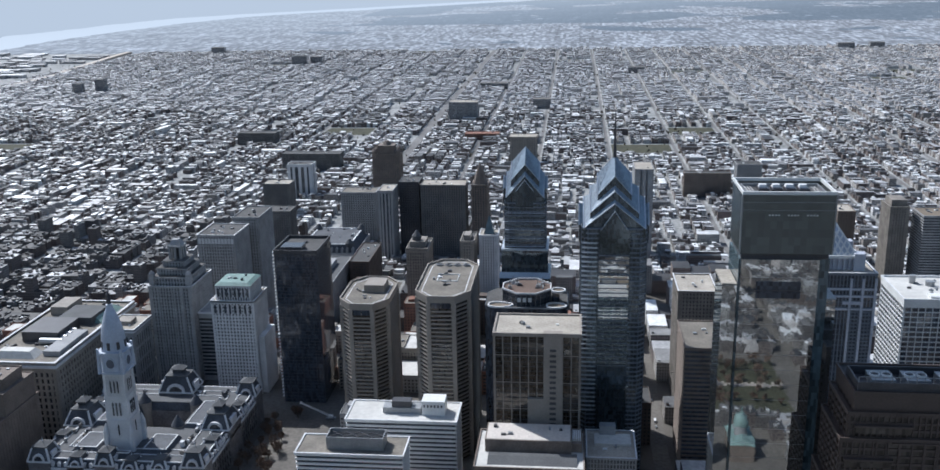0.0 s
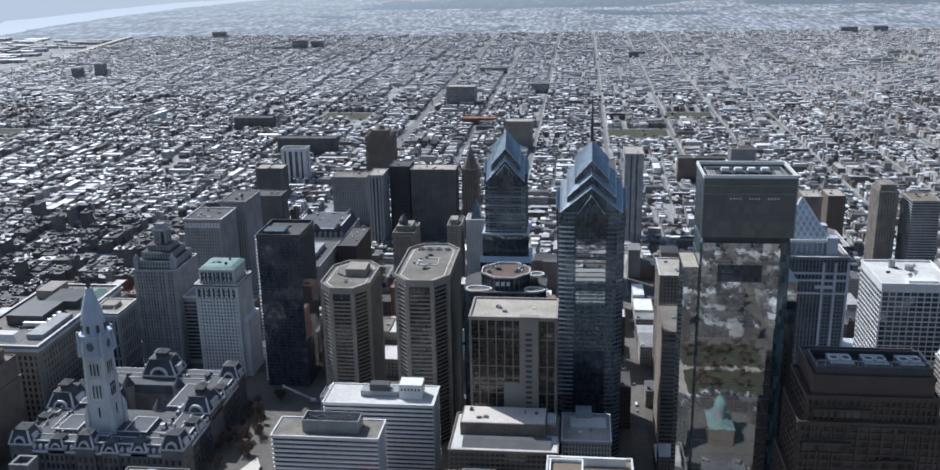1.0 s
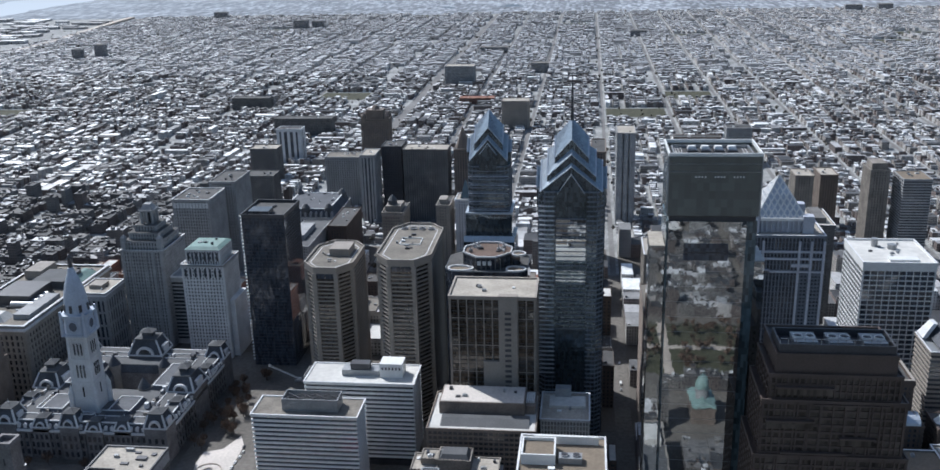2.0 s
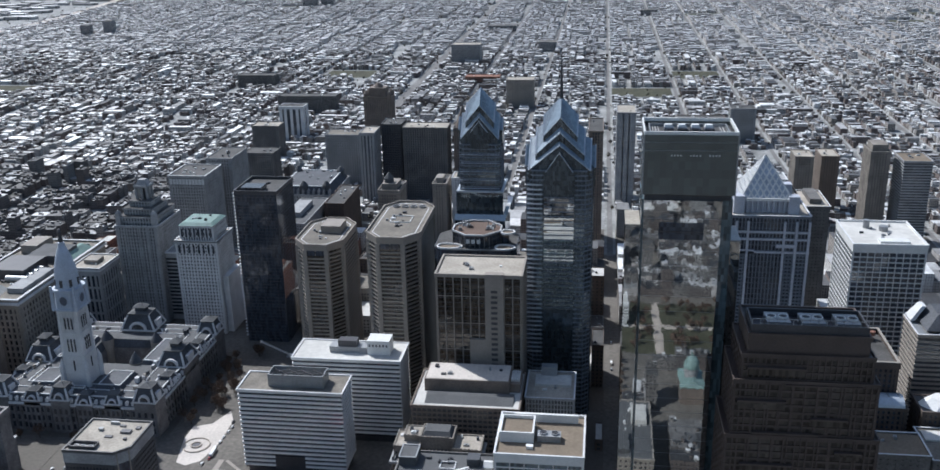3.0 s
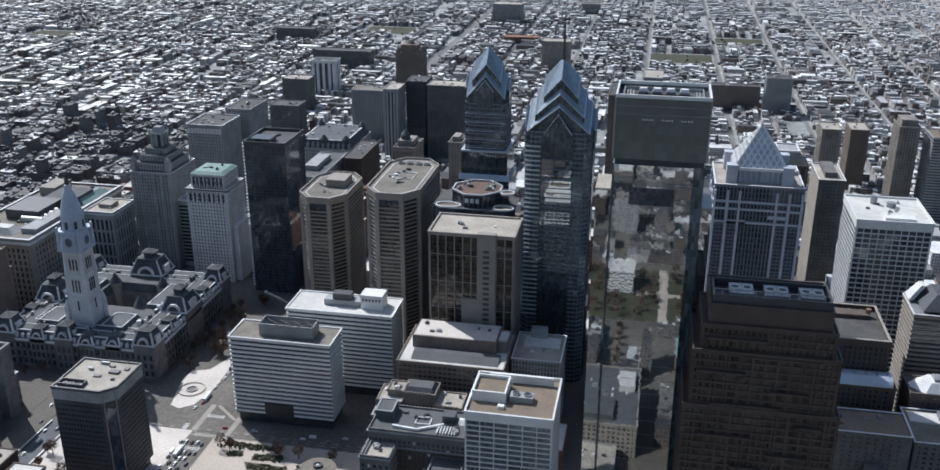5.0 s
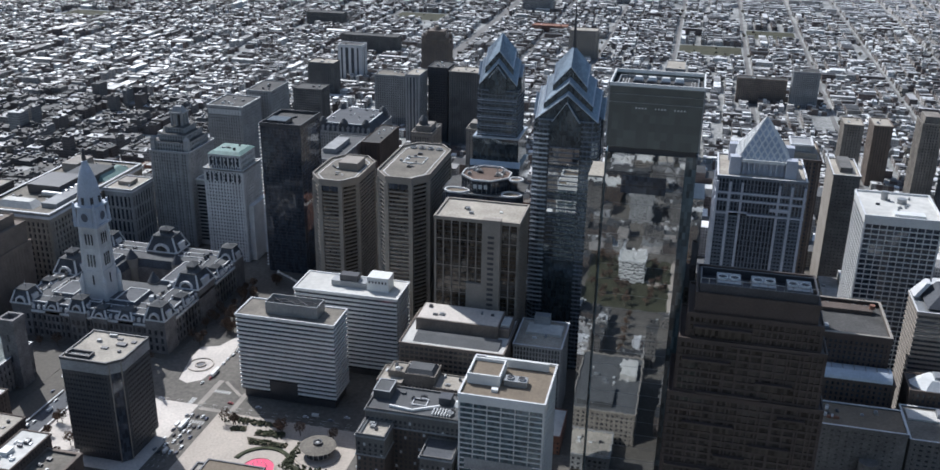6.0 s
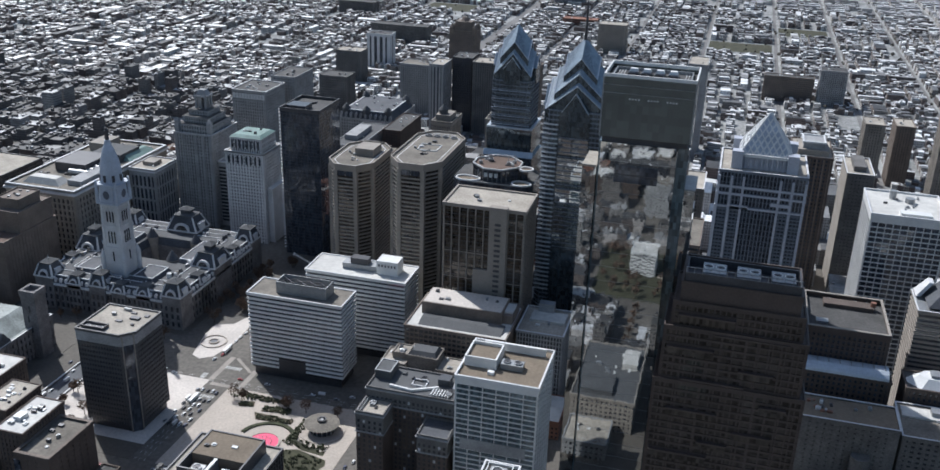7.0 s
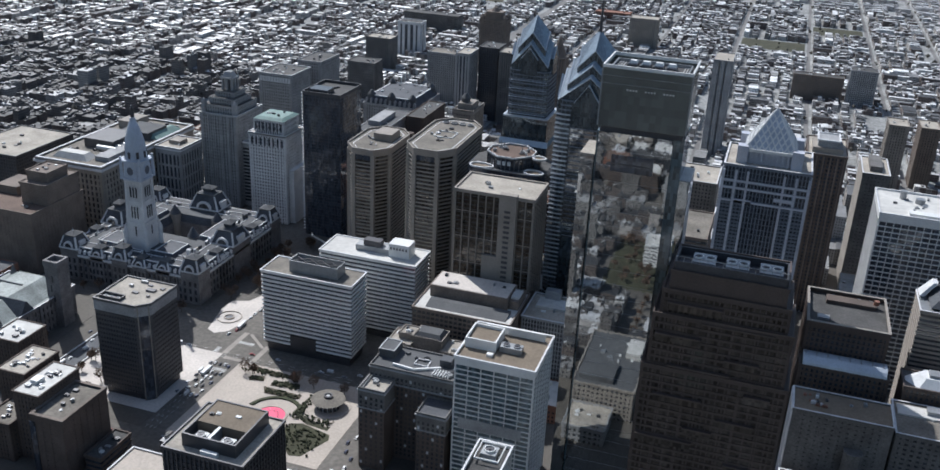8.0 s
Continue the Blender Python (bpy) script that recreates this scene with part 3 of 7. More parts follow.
# black octagonal tower with looping roof ribbons; its sign is shown as plain pale bars
def ribbon_loop(parent, cx, cy, rx, ry, z, material):
    """A flat band bent into a closed teardrop loop, its floor darker."""
    pts = [(cx + rx * math.cos(a) * (1 - 0.35 * math.sin(a / 2) ** 2), cy + ry * math.sin(a)) for a in np.linspace(0, 2 * math.pi, 19)[:-1]]
    part("ribbon_loop", ring(bmesh.new(), grow(pts, 0.75), grow(pts, -0.5), z, z + 1.3), material, parent, "pale looping roof ribbon")
    part("loop_floor", prism(bmesh.new(), grow(pts, -0.5), z - 0.3, z + 0.1), TAN_ROOF, parent)


o = tower("dark_tower", "black octagonal office tower with pale looping roof ribbons", 308, 54, 347, 92, 150, DARK_METAL, GLASS_BLACK, 3.8, 0.12, 4.2, 0.1, poly=cham(308, 54, 347, 92, 12), top=BROWN_ROOF, units=0, deep=0.25, rise=0.4)
oct_ = cham(-19.5, -19, 19.5, 19, 12)
part("roof_ribbon", ring(bmesh.new(), grow(oct_, 0.6), grow(oct_, -0.2), 150.5, 151.7), PALE_STONE, o, "pale metal edge ribbon")
low = [(-27, -25), (27, -25), (34, -16), (34, 16), (27, 25), (-27, 25), (-34, 16), (-34, -16)]
part("lower_block", prism(bmesh.new(), low, 0, 140), GLASS_BLACK, o, "black glass lower part")
part("lower_roof", prism(bmesh.new(), grow(low, -0.4), 140, 140.2), DARK_ROOF, o)
part("lower_ribbon", box(-20, -25.5, 140.1, 20, -24.7, 141.2), GREY_METAL, o)
for sx in (-1, 1):
    ribbon_loop(o, sx * 23, -18, 12.0 if sx < 0 else 9.5, 6.0, 140.2, PALE_STONE)
ribbon_loop(o, 25, -6, 6.5, 5.0, 149.4, PALE_STONE)
part("loop_stand", box(21, -6, 140.2, 27, -2, 149), GLASS_BLACK, o)
for k in range(7):
    part("front_rib", box(-12 + 4 * k - 0.15, -19.6, 140.3, -12 + 4 * k + 0.15, -19.1, 149.5), GREY_METAL, o)
for x, y in ((-14, -4), (-8, 4), (-12, 8), (9, 0), (13, 6)):
    part("roof_mast", prism(prism(bmesh.new(), ngon(x, y, 1.6, 8), 150.2, 152.6), ngon(x, y, 0.35, 6), 152.6, 157), GREY_METAL, o)
clutter(o, -14, -2, -4, 12, 150.2, 6, RNG, (GREY_METAL, WHITE_METAL, DARK_METAL))
clutter(o, 6, -6, 14, 9, 150.2, 5, RNG, (GREY_METAL, WHITE_METAL, DARK_METAL))
for k in range(3):
    part("sign_bar", box(-7 + 4.4 * k, -19.9, 144, -4.2 + 4.4 * k, -19.4, 147.5), WHITE_METAL, o)

# civic tower
p = [(89, -178), (123, -178), (131, -170), (131, -139), (89, -139)]
o = tower("civic_tower", "dark brown civic office tower with pale ballast roof", 89, -178, 131, -139, 79, CHARCOAL, GLASS_BLACK, 3.8, 0.5, 2.2, 0.35, PALE_ROOF, poly=p, units=0, base=6, crown=2, deep=0.3)
part("attic_band", prism(bmesh.new(), grow([(x - 110, y + 158.5) for x, y in p], 0.55), 70.5, 78.6), GREY_STONE, o, "plain grey attic band")
for k, (x, y, w, d) in enumerate(((-2, -2, 5, 2.5), (6, 4, 7, 4), (-10, 6, 3, 2), (2, 12, 4, 2), (12, -4, 2, 2), (-6, 15, 6, 1.5), (14, 10, 3, 3))):
    part("roof_unit", box(x, y, 79.2, x + w, y + d, 80 + 0.5 * (k % 3)), (DARK_METAL, GREY_METAL)[k % 3 == 2], o)
# The recess is a proud black box: its shade is in the colour.
for side, w, hh, mt, nm, off in ((0, 3.4, 71, GLASS_BLACK, "recess", 0.5), (-3.9, 0.4, 79, TAN_STONE, "recess_fin", 0.9), (3.9, 0.4, 79, TAN_STONE, "recess_fin", 0.9)):
    bm = box(side - w, -off, 0, side + w, 0.4, hh)
    bmesh.ops.transform(bm, matrix=pose(17, -15.5, 0, 0, 0, 45), verts=bm.verts)
    part(nm, bm, mt, o)
part("roof_well", ring(bmesh.new(), rect(-19, -17, -1, -10), rect(-18.4, -16.4, -1.6, -10.6), 79.1, 81.5), DARK_METAL, o)
for k in range(3):
    fan(o, -15.5 + 5 * k, -13.5, 79.2, 1.8, WHITE_METAL)

# dark ribbed block by the park, seen from above
o = tower("office_block", "dark ribbed office block with tan roof and cooling tower well", 224, -292, 277, -243, 62, DARK_METAL, GLASS_BLACK, 3.7, 0.15, 3.2, 0.3, PALE_ROOF, units=0, deep=0.6, proud=0.4)
part("plant_storey", ring(bmesh.new(), rect(-17, -19, 19, 20), rect(-16, -18, 18, 19), 62.1, 71), DARK_METAL, o)
part("plant_roof", box(-16, -4, 62.1, 18, 19, 70.4), TAN_ROOF, o, "tan gravel upper roof")
for x in (-9, 9):
    part("cooling_unit", box(x - 4, -15, 62.2, x + 4, -7, 66), GREY_METAL, o)
    fan(o, x, -11, 66, 2.8, WHITE_METAL)
part("well_wall", box(-1, -18, 62.1, 1, -4, 70), GREY_METAL, o)
part("tank", box(-2, -23.5, 62.2, 9, -21, 65), WHITE_METAL, o)
clutter(o, -14, 2, 16, 17, 70.4, 3, RNG)

# stone office block with stepped wings: dark brick shaft, limestone top storeys
def wing(o, x0, y0, x1, y1, h, top, band=14.0):
    """One wing: brick below, a limestone band with cornice above, windows on the north side."""
    w = part("wing", box(x0, y0, 0, x1, y1, h - band), DARK_BRICK, o, "dark brown brick wing")
    part("stone_band", box(x0 - 0.2, y0 - 0.2, h - band, x1 + 0.2, y1, h), DARK_STONE, w, "grey limestone top storeys")
    part("belt_course", ring(bmesh.new(), rect(x0 - 0.7, y0 - 0.7, x1 + 0.7, y1), rect(x0, y0, x1, y1 - 0.2), h - band - 0.6, h - band + 0.5), GREY_STONE, w)
    part("cornice", ring(bmesh.new(), rect(x0 - 1.0, y0 - 1.0, x1 + 1.0, y1), rect(x0, y0, x1, y1 - 0.2), h - 1.0, h - 0.1), GREY_STONE, w)
    part("parapet", ring(bmesh.new(), rect(x0 - 0.3, y0 - 0.3, x1 + 0.3, y1), rect(x0 + 0.5, y0 + 0.5, x1 - 0.5, y1 - 0.8), h - 0.1, h + 1.3), DARK_STONE, w)
    part("wing_roof", prism(bmesh.new(), rect(x0 + 0.5, y0 + 0.5, x1 - 0.5, y1 - 0.8), h - 0.1, h + 0.15), top, w)
    n = int((x1 - x0 - 2) / 2.9)
    for k in range(n):
        x = x0 + (x1 - x0) * (k + 0.5) / n
        for j in range(int((h - 4) / 3.7)):
            z = 3 + 3.7 * j
            piece("window", PALE_WINDOW if (k * 7 + j * 5) % 11 == 0 else DARK_WINDOW, w, pose(x, y0 - (0.25 if z > h - band - 1 else 0.02), z))
    return w


DARK_WINDOW, PALE_WINDOW = bpy.data.meshes.new("window"), bpy.data.meshes.new("window")
for me, m_ in ((DARK_WINDOW, GLASS), (PALE_WINDOW, PALE_STONE)):
    box(-0.75, -0.1, 0, 0.75, 0.1, 2.1).to_mesh(me)
    me.materials.append(m_)
TAKEN.append((300, -198, 370, -138))
o = thing("art_deco_block", "grey stone and brick office block with stepped wings", "office block", 335, -157)
wing(o, -31, -15, 31, 15, 70, SLATE_PALE, 11)
wing(o, -31.5, -33, -13, -15.2, 62, PALE_ROOF)
wing(o, 11, -36, 31, -15.2, 55, SLATE, 12)
part("stair_block", box(-30, -2, 70.1, -19, 13, 76), SLATE_PALE, o, "grey stair and lift block")
part("stair_coping", ring(bmesh.new(), rect(-30.3, -2.3, -18.7, 13.3), rect(-29.4, -1.4, -19.6, 12.4), 76, 76.5), GREY_METAL, o)
bm = bmesh.new()
for a, b in (((-17, -10), (-1, -12)), ((-1, -12), (15, -3))):
    a, b = Vector(a), Vector(b)
    n_ = (b - a).normalized().orthogonal()
    prism(bm, [tuple(a), tuple(b), tuple(b + n_ * 1.3), tuple(a + n_ * 1.3)], 70.2, 71.8)
bmesh.ops.recalc_face_normals(bm, faces=bm.faces)
part("roof_ledge", bm, WHITE_METAL, o, "bright white angled roof ledge")
part("roof_frame", ring(bmesh.new(), rect(-4, -4, 6, 4), rect(-3.4, -3.4, 5.4, 3.4), 70.2, 71.0), PALE_STONE, o)
part("lift_house", box(13, 1, 70.1, 21, 9, 75), SLATE, o, "dark lift house")
part("skylight", prism(bmesh.new(), rect(23, 0, 30, 8), 70.2, 72.6, rect(23.8, 3, 29.2, 5)), WHITE_METAL, o, "white ridged skylight")
for k in range(7):
    part("roof_beam", box(12 + 1.9 * k, -13, 70.2, 12.6 + 1.9 * k, -5, 71.6), PALE_STONE, o)
for k in range(2):
    part("terrace_balustrade", box(-30.8 + 1.8 * k, -32.4, 62.2, -30.4 + 1.8 * k, -16, 63.6), GREY_STONE, o)
clutter(o, -28, -30, -15, -18, 62.2, 5, RNG, (DARK_METAL, GREY_METAL))
clutter(o, -14, -4, 10, 12, 70.2, 6, RNG, (DARK_METAL, GREY_METAL, SLATE_PALE))
clutter(o, 14, -13, 30, 0, 70.2, 4, RNG, (DARK_METAL, GREY_METAL))

# ornate stone block behind it
TAKEN.append((284, -120, 356, -82))
o = thing("stone_block", "ornate brown stone block with roof terraces and tall window bays", "office block", 320, -100)
part("wall", box(-31, -14.5, 0, 31, 14.5, 44), ORNATE, o)
part("cornice", ring(bmesh.new(), rect(-32.2, -15.7, 32.2, 15.7), rect(-30.6, -14, 30.6, 14), 42.6, 44.2), GREY_STONE, o)
part("roof", prism(bmesh.new(), rect(-30.4, -14, 30.4, 14), 44, 44.3), SLATE_PALE, o)
tall, pier_ = bpy.data.meshes.new("tall_window"), bpy.data.meshes.new("window_pier")
box(-0.8, -0.12, 0, 0.8, 0.1, 9.5).to_mesh(tall)
tall.materials.append(GLASS)
box(-0.45, -0.7, 0, 0.45, 0.1, 40).to_mesh(pier_)
pier_.materials.append(ORNATE)
for k in range(20):
    piece("window_pier", pier_, o, pose(-30.4 + 3.2 * k, -14.5, 2))
    if k < 19:
        for z in (5, 18, 31):
            piece("tall_window", tall, o, pose(-28.8 + 3.2 * k, -14.5, z))
for x0, y0, x1, y1, h, top in ((-30, -9, -12, 13, 52, PALE_ROOF), (-11.8, -4, 11, 13.5, 57, SLATE_PALE), (11.2, -8, 30.5, 12, 51, PALE_ROOF), (-24, -1, -12.2, 12.6, 56, PALE_ROOF)):
    st_ = part("roof_storey", box(x0, y0, 44.2, x1, y1, h), ORNATE, o, "set-back upper storeys")
    part("storey_roof", prism(bmesh.new(), rect(x0 + 0.5, y0 + 0.5, x1 - 0.5, y1 - 0.5), h, h + 0.2), top, st_)
    part("storey_parapet", ring(bmesh.new(), rect(x0 - 0.4, y0 - 0.4, x1 + 0.4, y1 + 0.4), rect(x0 + 0.5, y0 + 0.5, x1 - 0.5, y1 - 0.5), h - 0.4, h + 1.0), ORNATE, st_)
    for k in range(int((x1 - x0) / 2.6)):
        part("crenel", box(x0 + 2.6 * k, y0 - 0.4, h + 1.0, x0 + 2.6 * k + 1.3, y0 + 0.4, h + 1.7), ORNATE, st_)
    for k in range(int((x1 - x0 - 1) / 2.6)):
        piece("window", DARK_WINDOW, st_, pose(x0 + 1.8 + 2.6 * k, y0, 46.5))
    clutter(o, x0 + 1, y0 + 1, x1 - 1, y1 - 1, h + 0.2, 3, RNG, (GREY_METAL, WHITE_METAL, SLATE))
part("vault_roof", prism(bmesh.new(), rect(-11, -3, 10, 13), 57.2, 60.5, rect(-9, 0, 8, 10)), SLATE_PALE, o, "grey metal hipped top")
for k in range(2):
    part("terrace_balustrade", box(-30.6 + 1.7 * k, -14, 44.3, -30.2 + 1.7 * k, 13, 45.8), GREY_STONE, o)

# white gridded tower
o = tower("white_grid_tower", "white gridded office tower with bright white roof", 623.4, 56, 677, 113.5, 150, WHITE_METAL, GLASS_BLACK, 4.1, 0.2, 5.2, 0.1, WHITE_ROOF, units=7, crown=5, rise=1.5, deep=0.7)
part("roof_curb", box(-6, -24, 150.2, 16, -16, 152), WHITE_METAL, o)
part("tank", prism(bmesh.new(), ngon(-8, 14, 2.6, 12), 150.2, 157), GREY_METAL, o)
part("tank", prism(bmesh.new(), ngon(4, 8, 3.6, 12), 150.2, 154), GREY_METAL, o)

# brown granite tower with shoulders
o = tower("granite_tower", "brown granite tower with stepped shoulders and cooling fans", 499, -250.5, 553, -218, 212, BROWN_STONE, GLASS_UMBER, 3.9, 0.34, 5.4, 0.14, DARK_ROOF, units=0, crown=8, deep=0.6, proud=0.35)
for grow_, zt in ((3.0, 202), (6.0, 189), (8.5, 160)):
    q = rect(-27 - grow_, -16.2 - grow_ * 0.5, 27 + grow_, 16.2)
    shaft(o, q, 0 if grow_ == 8.5 else zt - 46, zt, 3.9, 0.34, 5.4, 0.14, BROWN_STONE, GLASS_UMBER, 0.5, joined=True, proud=0.35)
    bm = bmesh.new()
    for k in range(11):
        x = -27 - grow_ + (54 + 2 * grow_) * (k + 0.5) / 11
        box(x - 0.35, q[0][1] - 0.75, 0 if grow_ == 8.5 else zt - 46, x + 0.35, q[0][1], zt, bm)
    tagged(part("mullion_grid", bm, BROWN_STONE, o), kind="stuff")
    part("shoulder_roof", prism(bmesh.new(), grow(q, 0.6), zt, zt + 0.3), BROWN_STONE, o)
    part("shoulder_parapet", ring(bmesh.new(), grow(q, 0.8), grow(q, 0.1), zt, zt + 1.3), BROWN_STONE, o)
# loggias stepping across the front under projecting ledges; recess shade is their dark colour
for k in range(13):
    w = (26, 34, 22, 16, 30, 12, 24, 18, 14, 28, 12, 20, 16)[k]
    xx = (-14, 8, -20, 12, -8, 22, -16, 14, -4, -20, 18, 4, -14)[k]
    z = 196 - 8.5 * k
    y = -18.9 if z > 186 else -20.4
    y = y if z > 158 else -21.6
    part("loggia", box(xx - w / 2, y - 0.25, z - 3.6, xx + w / 2, y + 0.6, z), GLASS_UMBER, o, "flat band in dark colour for a loggia's shade")
    part("set_back_ledge", box(xx - w / 2 - 0.4, y - 1.5, z, xx + w / 2 + 0.4, y + 0.6, z + 0.9), BROWN_STONE, o)
part("plant_screen", ring(bmesh.new(), rect(-26.6, -16, 26.6, 4), rect(-25.8, -15.2, 25.8, 3.2), 212.1, 217.5), DARK_METAL, o)
part("plant_deck", box(-25.8, -15, 212.1, 25.8, 3, 213.5), DARK_METAL, o)
for k in range(3):
    part("cooling_unit", box(-19 + 16 * k, -12, 213.5, -8 + 16 * k, 0, 217), GREY_METAL, o)
    fan(o, -16.4 + 16 * k, -6, 217, 2.4, WHITE_METAL), fan(o, -10.8 + 16 * k, -6, 217, 2.4, WHITE_METAL)
for k in range(15):
    part("rail_post", box(-26.6 + 3.75 * k, -16.3, 217.5, -26.3 + 3.75 * k, -16.0, 220.5), GREY_METAL, o)
part("rail", box(-26.7, -16.3, 220.2, 26.7, -16.0, 220.5), GREY_METAL, o)

# low brown block with the walled roof
o = tower("brick_block", "brown stone block with high walled roof well", 580, -52, 633, 4, 100, BROWN_STONE, GLASS_BLACK, 3.8, 0.4, 3.4, 0.5, DARK_ROOF, units=0, rise=3.5, deep=0.5)
part("roof_wall", ring(bmesh.new(), rect(-27.4, -28.9, 27.4, 28.9), rect(-25.6, -27, 25.6, 27), 103.4, 104.0), TAN_STONE, o, "tan stone coping")
part("roof_house", box(-14, 12, 100.1, 20, 22, 103), DARK_BRICK, o)
part("roof_hatch", box(-20, -16, 100.1, -12, -10, 101.5), GREY_METAL, o)
for x in (-12, 6, 14):
    fan(o, x + 3, 24, 100.2, 2.6, WHITE_METAL)
part("roof_tank", prism(bmesh.new(), ngon(20, 17, 2, 12), 103, 106), BRICK, o)

# banded tower with sloped glass top
o = tower("striped_tower", "tan banded office tower with sloped glass top", 654, -20, 714, 14, 110, BEIGE, GLASS, 3.7, 0.45, 0, top=GREY_METAL, units=0, deep=0.6)
bm = prism(bmesh.new(), rect(-24, -14, 30, 16), 112.2, 121, rect(-14, -4, 30, 16))
part("sloped_top", bm, SLATE, o, "sloped grey metal and glass top")
part("roof_fin", prism(bmesh.new(), rect(-30, 4, -27, 17), 112.2, 122, rect(-22, 8, -19, 17)), PALE_STONE, o, "pale sloped fin wall")

# low blocks at the foot of the granite tower
o = tower("vaulted_block", "low dark block with long blue-grey vaulted glass roof", 579, -71, 636, -54.5, 78, DARK_BRICK, GLASS_BLACK, 3.8, 0.4, 3.4, 0.5, DARK_ROOF, units=0)
bm = bmesh.new()
pv = [(math.cos(a) * 9, math.sin(a) * 6) for a in np.linspace(0, math.pi, 9)]
ends = [[bm.verts.new((s, y, 78.5 + z)) for y, z in pv] for s in (-27, 27)]
bm.faces.new(ends[0][::-1]), bm.faces.new(ends[1])
for i in range(9):
    j = (i + 1) % 9
    bm.faces.new((ends[0][i], ends[0][j], ends[1][j], ends[1][i]))
bmesh.ops.recalc_face_normals(bm, faces=bm.faces)
part("vault", bm, BLUE_STEEL, o, "blue-grey metal barrel vault")
for k in range(8):
    part("vault_rib", box(-26 + 7.2 * k, -3, 84, -25.5 + 7.2 * k, 3, 85), GREY_METAL, o)
o = tower("pavilion_block", "low dark block with white faceted roof lantern", 646, -72, 716, -48, 77, DARK_BRICK, GLASS_BLACK, 3.8, 0.4, 3.4, 0.5, DARK_ROOF, units=0)
part("lantern", prism(bmesh.new(), cham(-34, -11, 34, 11, 8), 77.2, 83, cham(-27, -6, 27, 6, 5)), WHITE_METAL, o, "white faceted roof lantern")
part("lantern_top", prism(bmesh.new(), rect(-20, -4, -4, 4), 83, 85), GREY_METAL, o)
o = tower("blank_wall_block", "grey concrete hotel block with brown roof and blank sun-paled end wall", 577, -120, 637, -93, 72, DARK_STONE, GLASS, 3.4, 0.8, 4.5, 0.7, top=TAN_ROOF, units=5, deep=0.4)
# East end in a paler material than the block: sunlight painted on.
part("sun_paled_end_wall", box(-31.6, -14.2, 0, -30.5, 14.2, 73), PALE_STONE, o, "concrete end wall in a paler colour for the sun on it")
clutter(o, -28, -6, -8, 10, 72.2, 8, RNG, (GREY_METAL, PALE_STONE, BRICK))
part("stair_tower", prism(bmesh.new(), ngon(10, -17, 6, 14), 0, 52), DARK_STONE, o)
o = tower("white_roof_block", "grey office block with white roof ledge and wall slits", 640, -118, 720, -78, 68, DARK_STONE, GLASS, 3.6, 0.6, 4.5, 0.5, GRAVEL_ROOF, units=5)
part("roof_terrace", box(-38, 4, 68.2, 20, 16, 69.4), WHITE_ROOF, o, "white roof terrace")
part("terrace_house", box(-20, 8, 69.4, -6, 15, 72), GREY_METAL, o)
tower("low_block", "low dark block in the shade of the towers", 575, -205, 660, -135, 34, GREY_STONE, GLASS, 3.6, 0.6, 4.5, 0.5, GRAVEL_ROOF, units=6)
o = tower("office_tower", "white and grey office block with roof cooling tower near the camera", 403, -285, 422, -239, 78, WHITE_METAL, GLASS, 3.6, 0.4, 4, 0.2, DARK_ROOF, units=4, rise=2.2)
part("cooling_tower", box(-5, 8, 78.2, 4, 17, 82), GREY_METAL, o)
fan(o, -0.5, 12.5, 82, 3.2, WHITE_METAL)
part("roof_frame", ring(bmesh.new(), rect(-7.6, 4, 7.0, 21), rect(-7.0, 4.6, 6.4, 20.4), 80.5, 81.4), WHITE_METAL, o)

# mirror glass skyscraper
o = thing("mirror_tower", "silver mirror glass skyscraper with dark lantern top and roof skylights", "skyscraper", 470.3, -196.0)
TAKEN.append((430, -220, 500, -175))
part("curtain_wall", box(-21.4, -15.7, 0, 16.8, 15.7, 265.5), GLASS_MIRROR, o, "mirror glass curtain wall")
part("corner_strip", box(-22.4, -14.4, 0, -21.4, 15.6, 265.5), GLASS_TEAL, o, "dark glass corner strip")
part("side_strip", box(16.8, -13.2, 0, 22.3, 15.6, 265.5), GLASS_TEAL, o, "set-back dark glass side strip")
part("side_wing", box(22.3, -11.0, 0, 27.6, 12, 243), GLASS_MIRROR, o, "lower glass wing on the west side")
part("wing_cap", box(22.2, -11.2, 243, 27.8, 12.2, 243.8), GREY_METAL, o)
part("notch", box(-21.3, -14.2, 265.5, 21.3, 14.7, 268.5), DARK_METAL, o)
part("lantern", box(-22.4, -15.8, 268.5, 22.4, 15.8, 295.5), GLASS_GREY, o, "grey ribbed glass top storeys")
# Black sheet proud of the glass; its colour gives the opening's shade.
part("slot_frame", box(-13.5, -15.9, 245, 8.5, -15.6, 254), GLASS_BLACK, o, "dark sheet in place of the shaded opening in the glass front")
part("slot_floor", box(-13.5, -15.98, 248.9, 8.5, -15.85, 249.5), DARK_METAL, o)
me = bpy.data.meshes.new("mullion")
box(-21.4, -0.06, 0, 16.8, 0.05, 0.09).to_mesh(me)
me.materials.append(GREY_METAL)
for k in range(31):
    piece("mullion", me, o, pose(0, -15.7, 4 + 8.4 * k))
me = bpy.data.meshes.new("mullion")
box(-0.06, -14.3, 0, 0.05, 15.5, 0.09).to_mesh(me)
me.materials.append(GREY_METAL)
for k in range(31):
    piece("mullion", me, o, pose(-22.4, 0, 4 + 8.4 * k))
part("roof_frame", ring(bmesh.new(), rect(-22.6, -16.0, 22.6, 16.0), rect(-21.8, -15.2, 21.8, 15.2), 298.9, 300.5), WHITE_METAL, o, "pale metal roof frame")
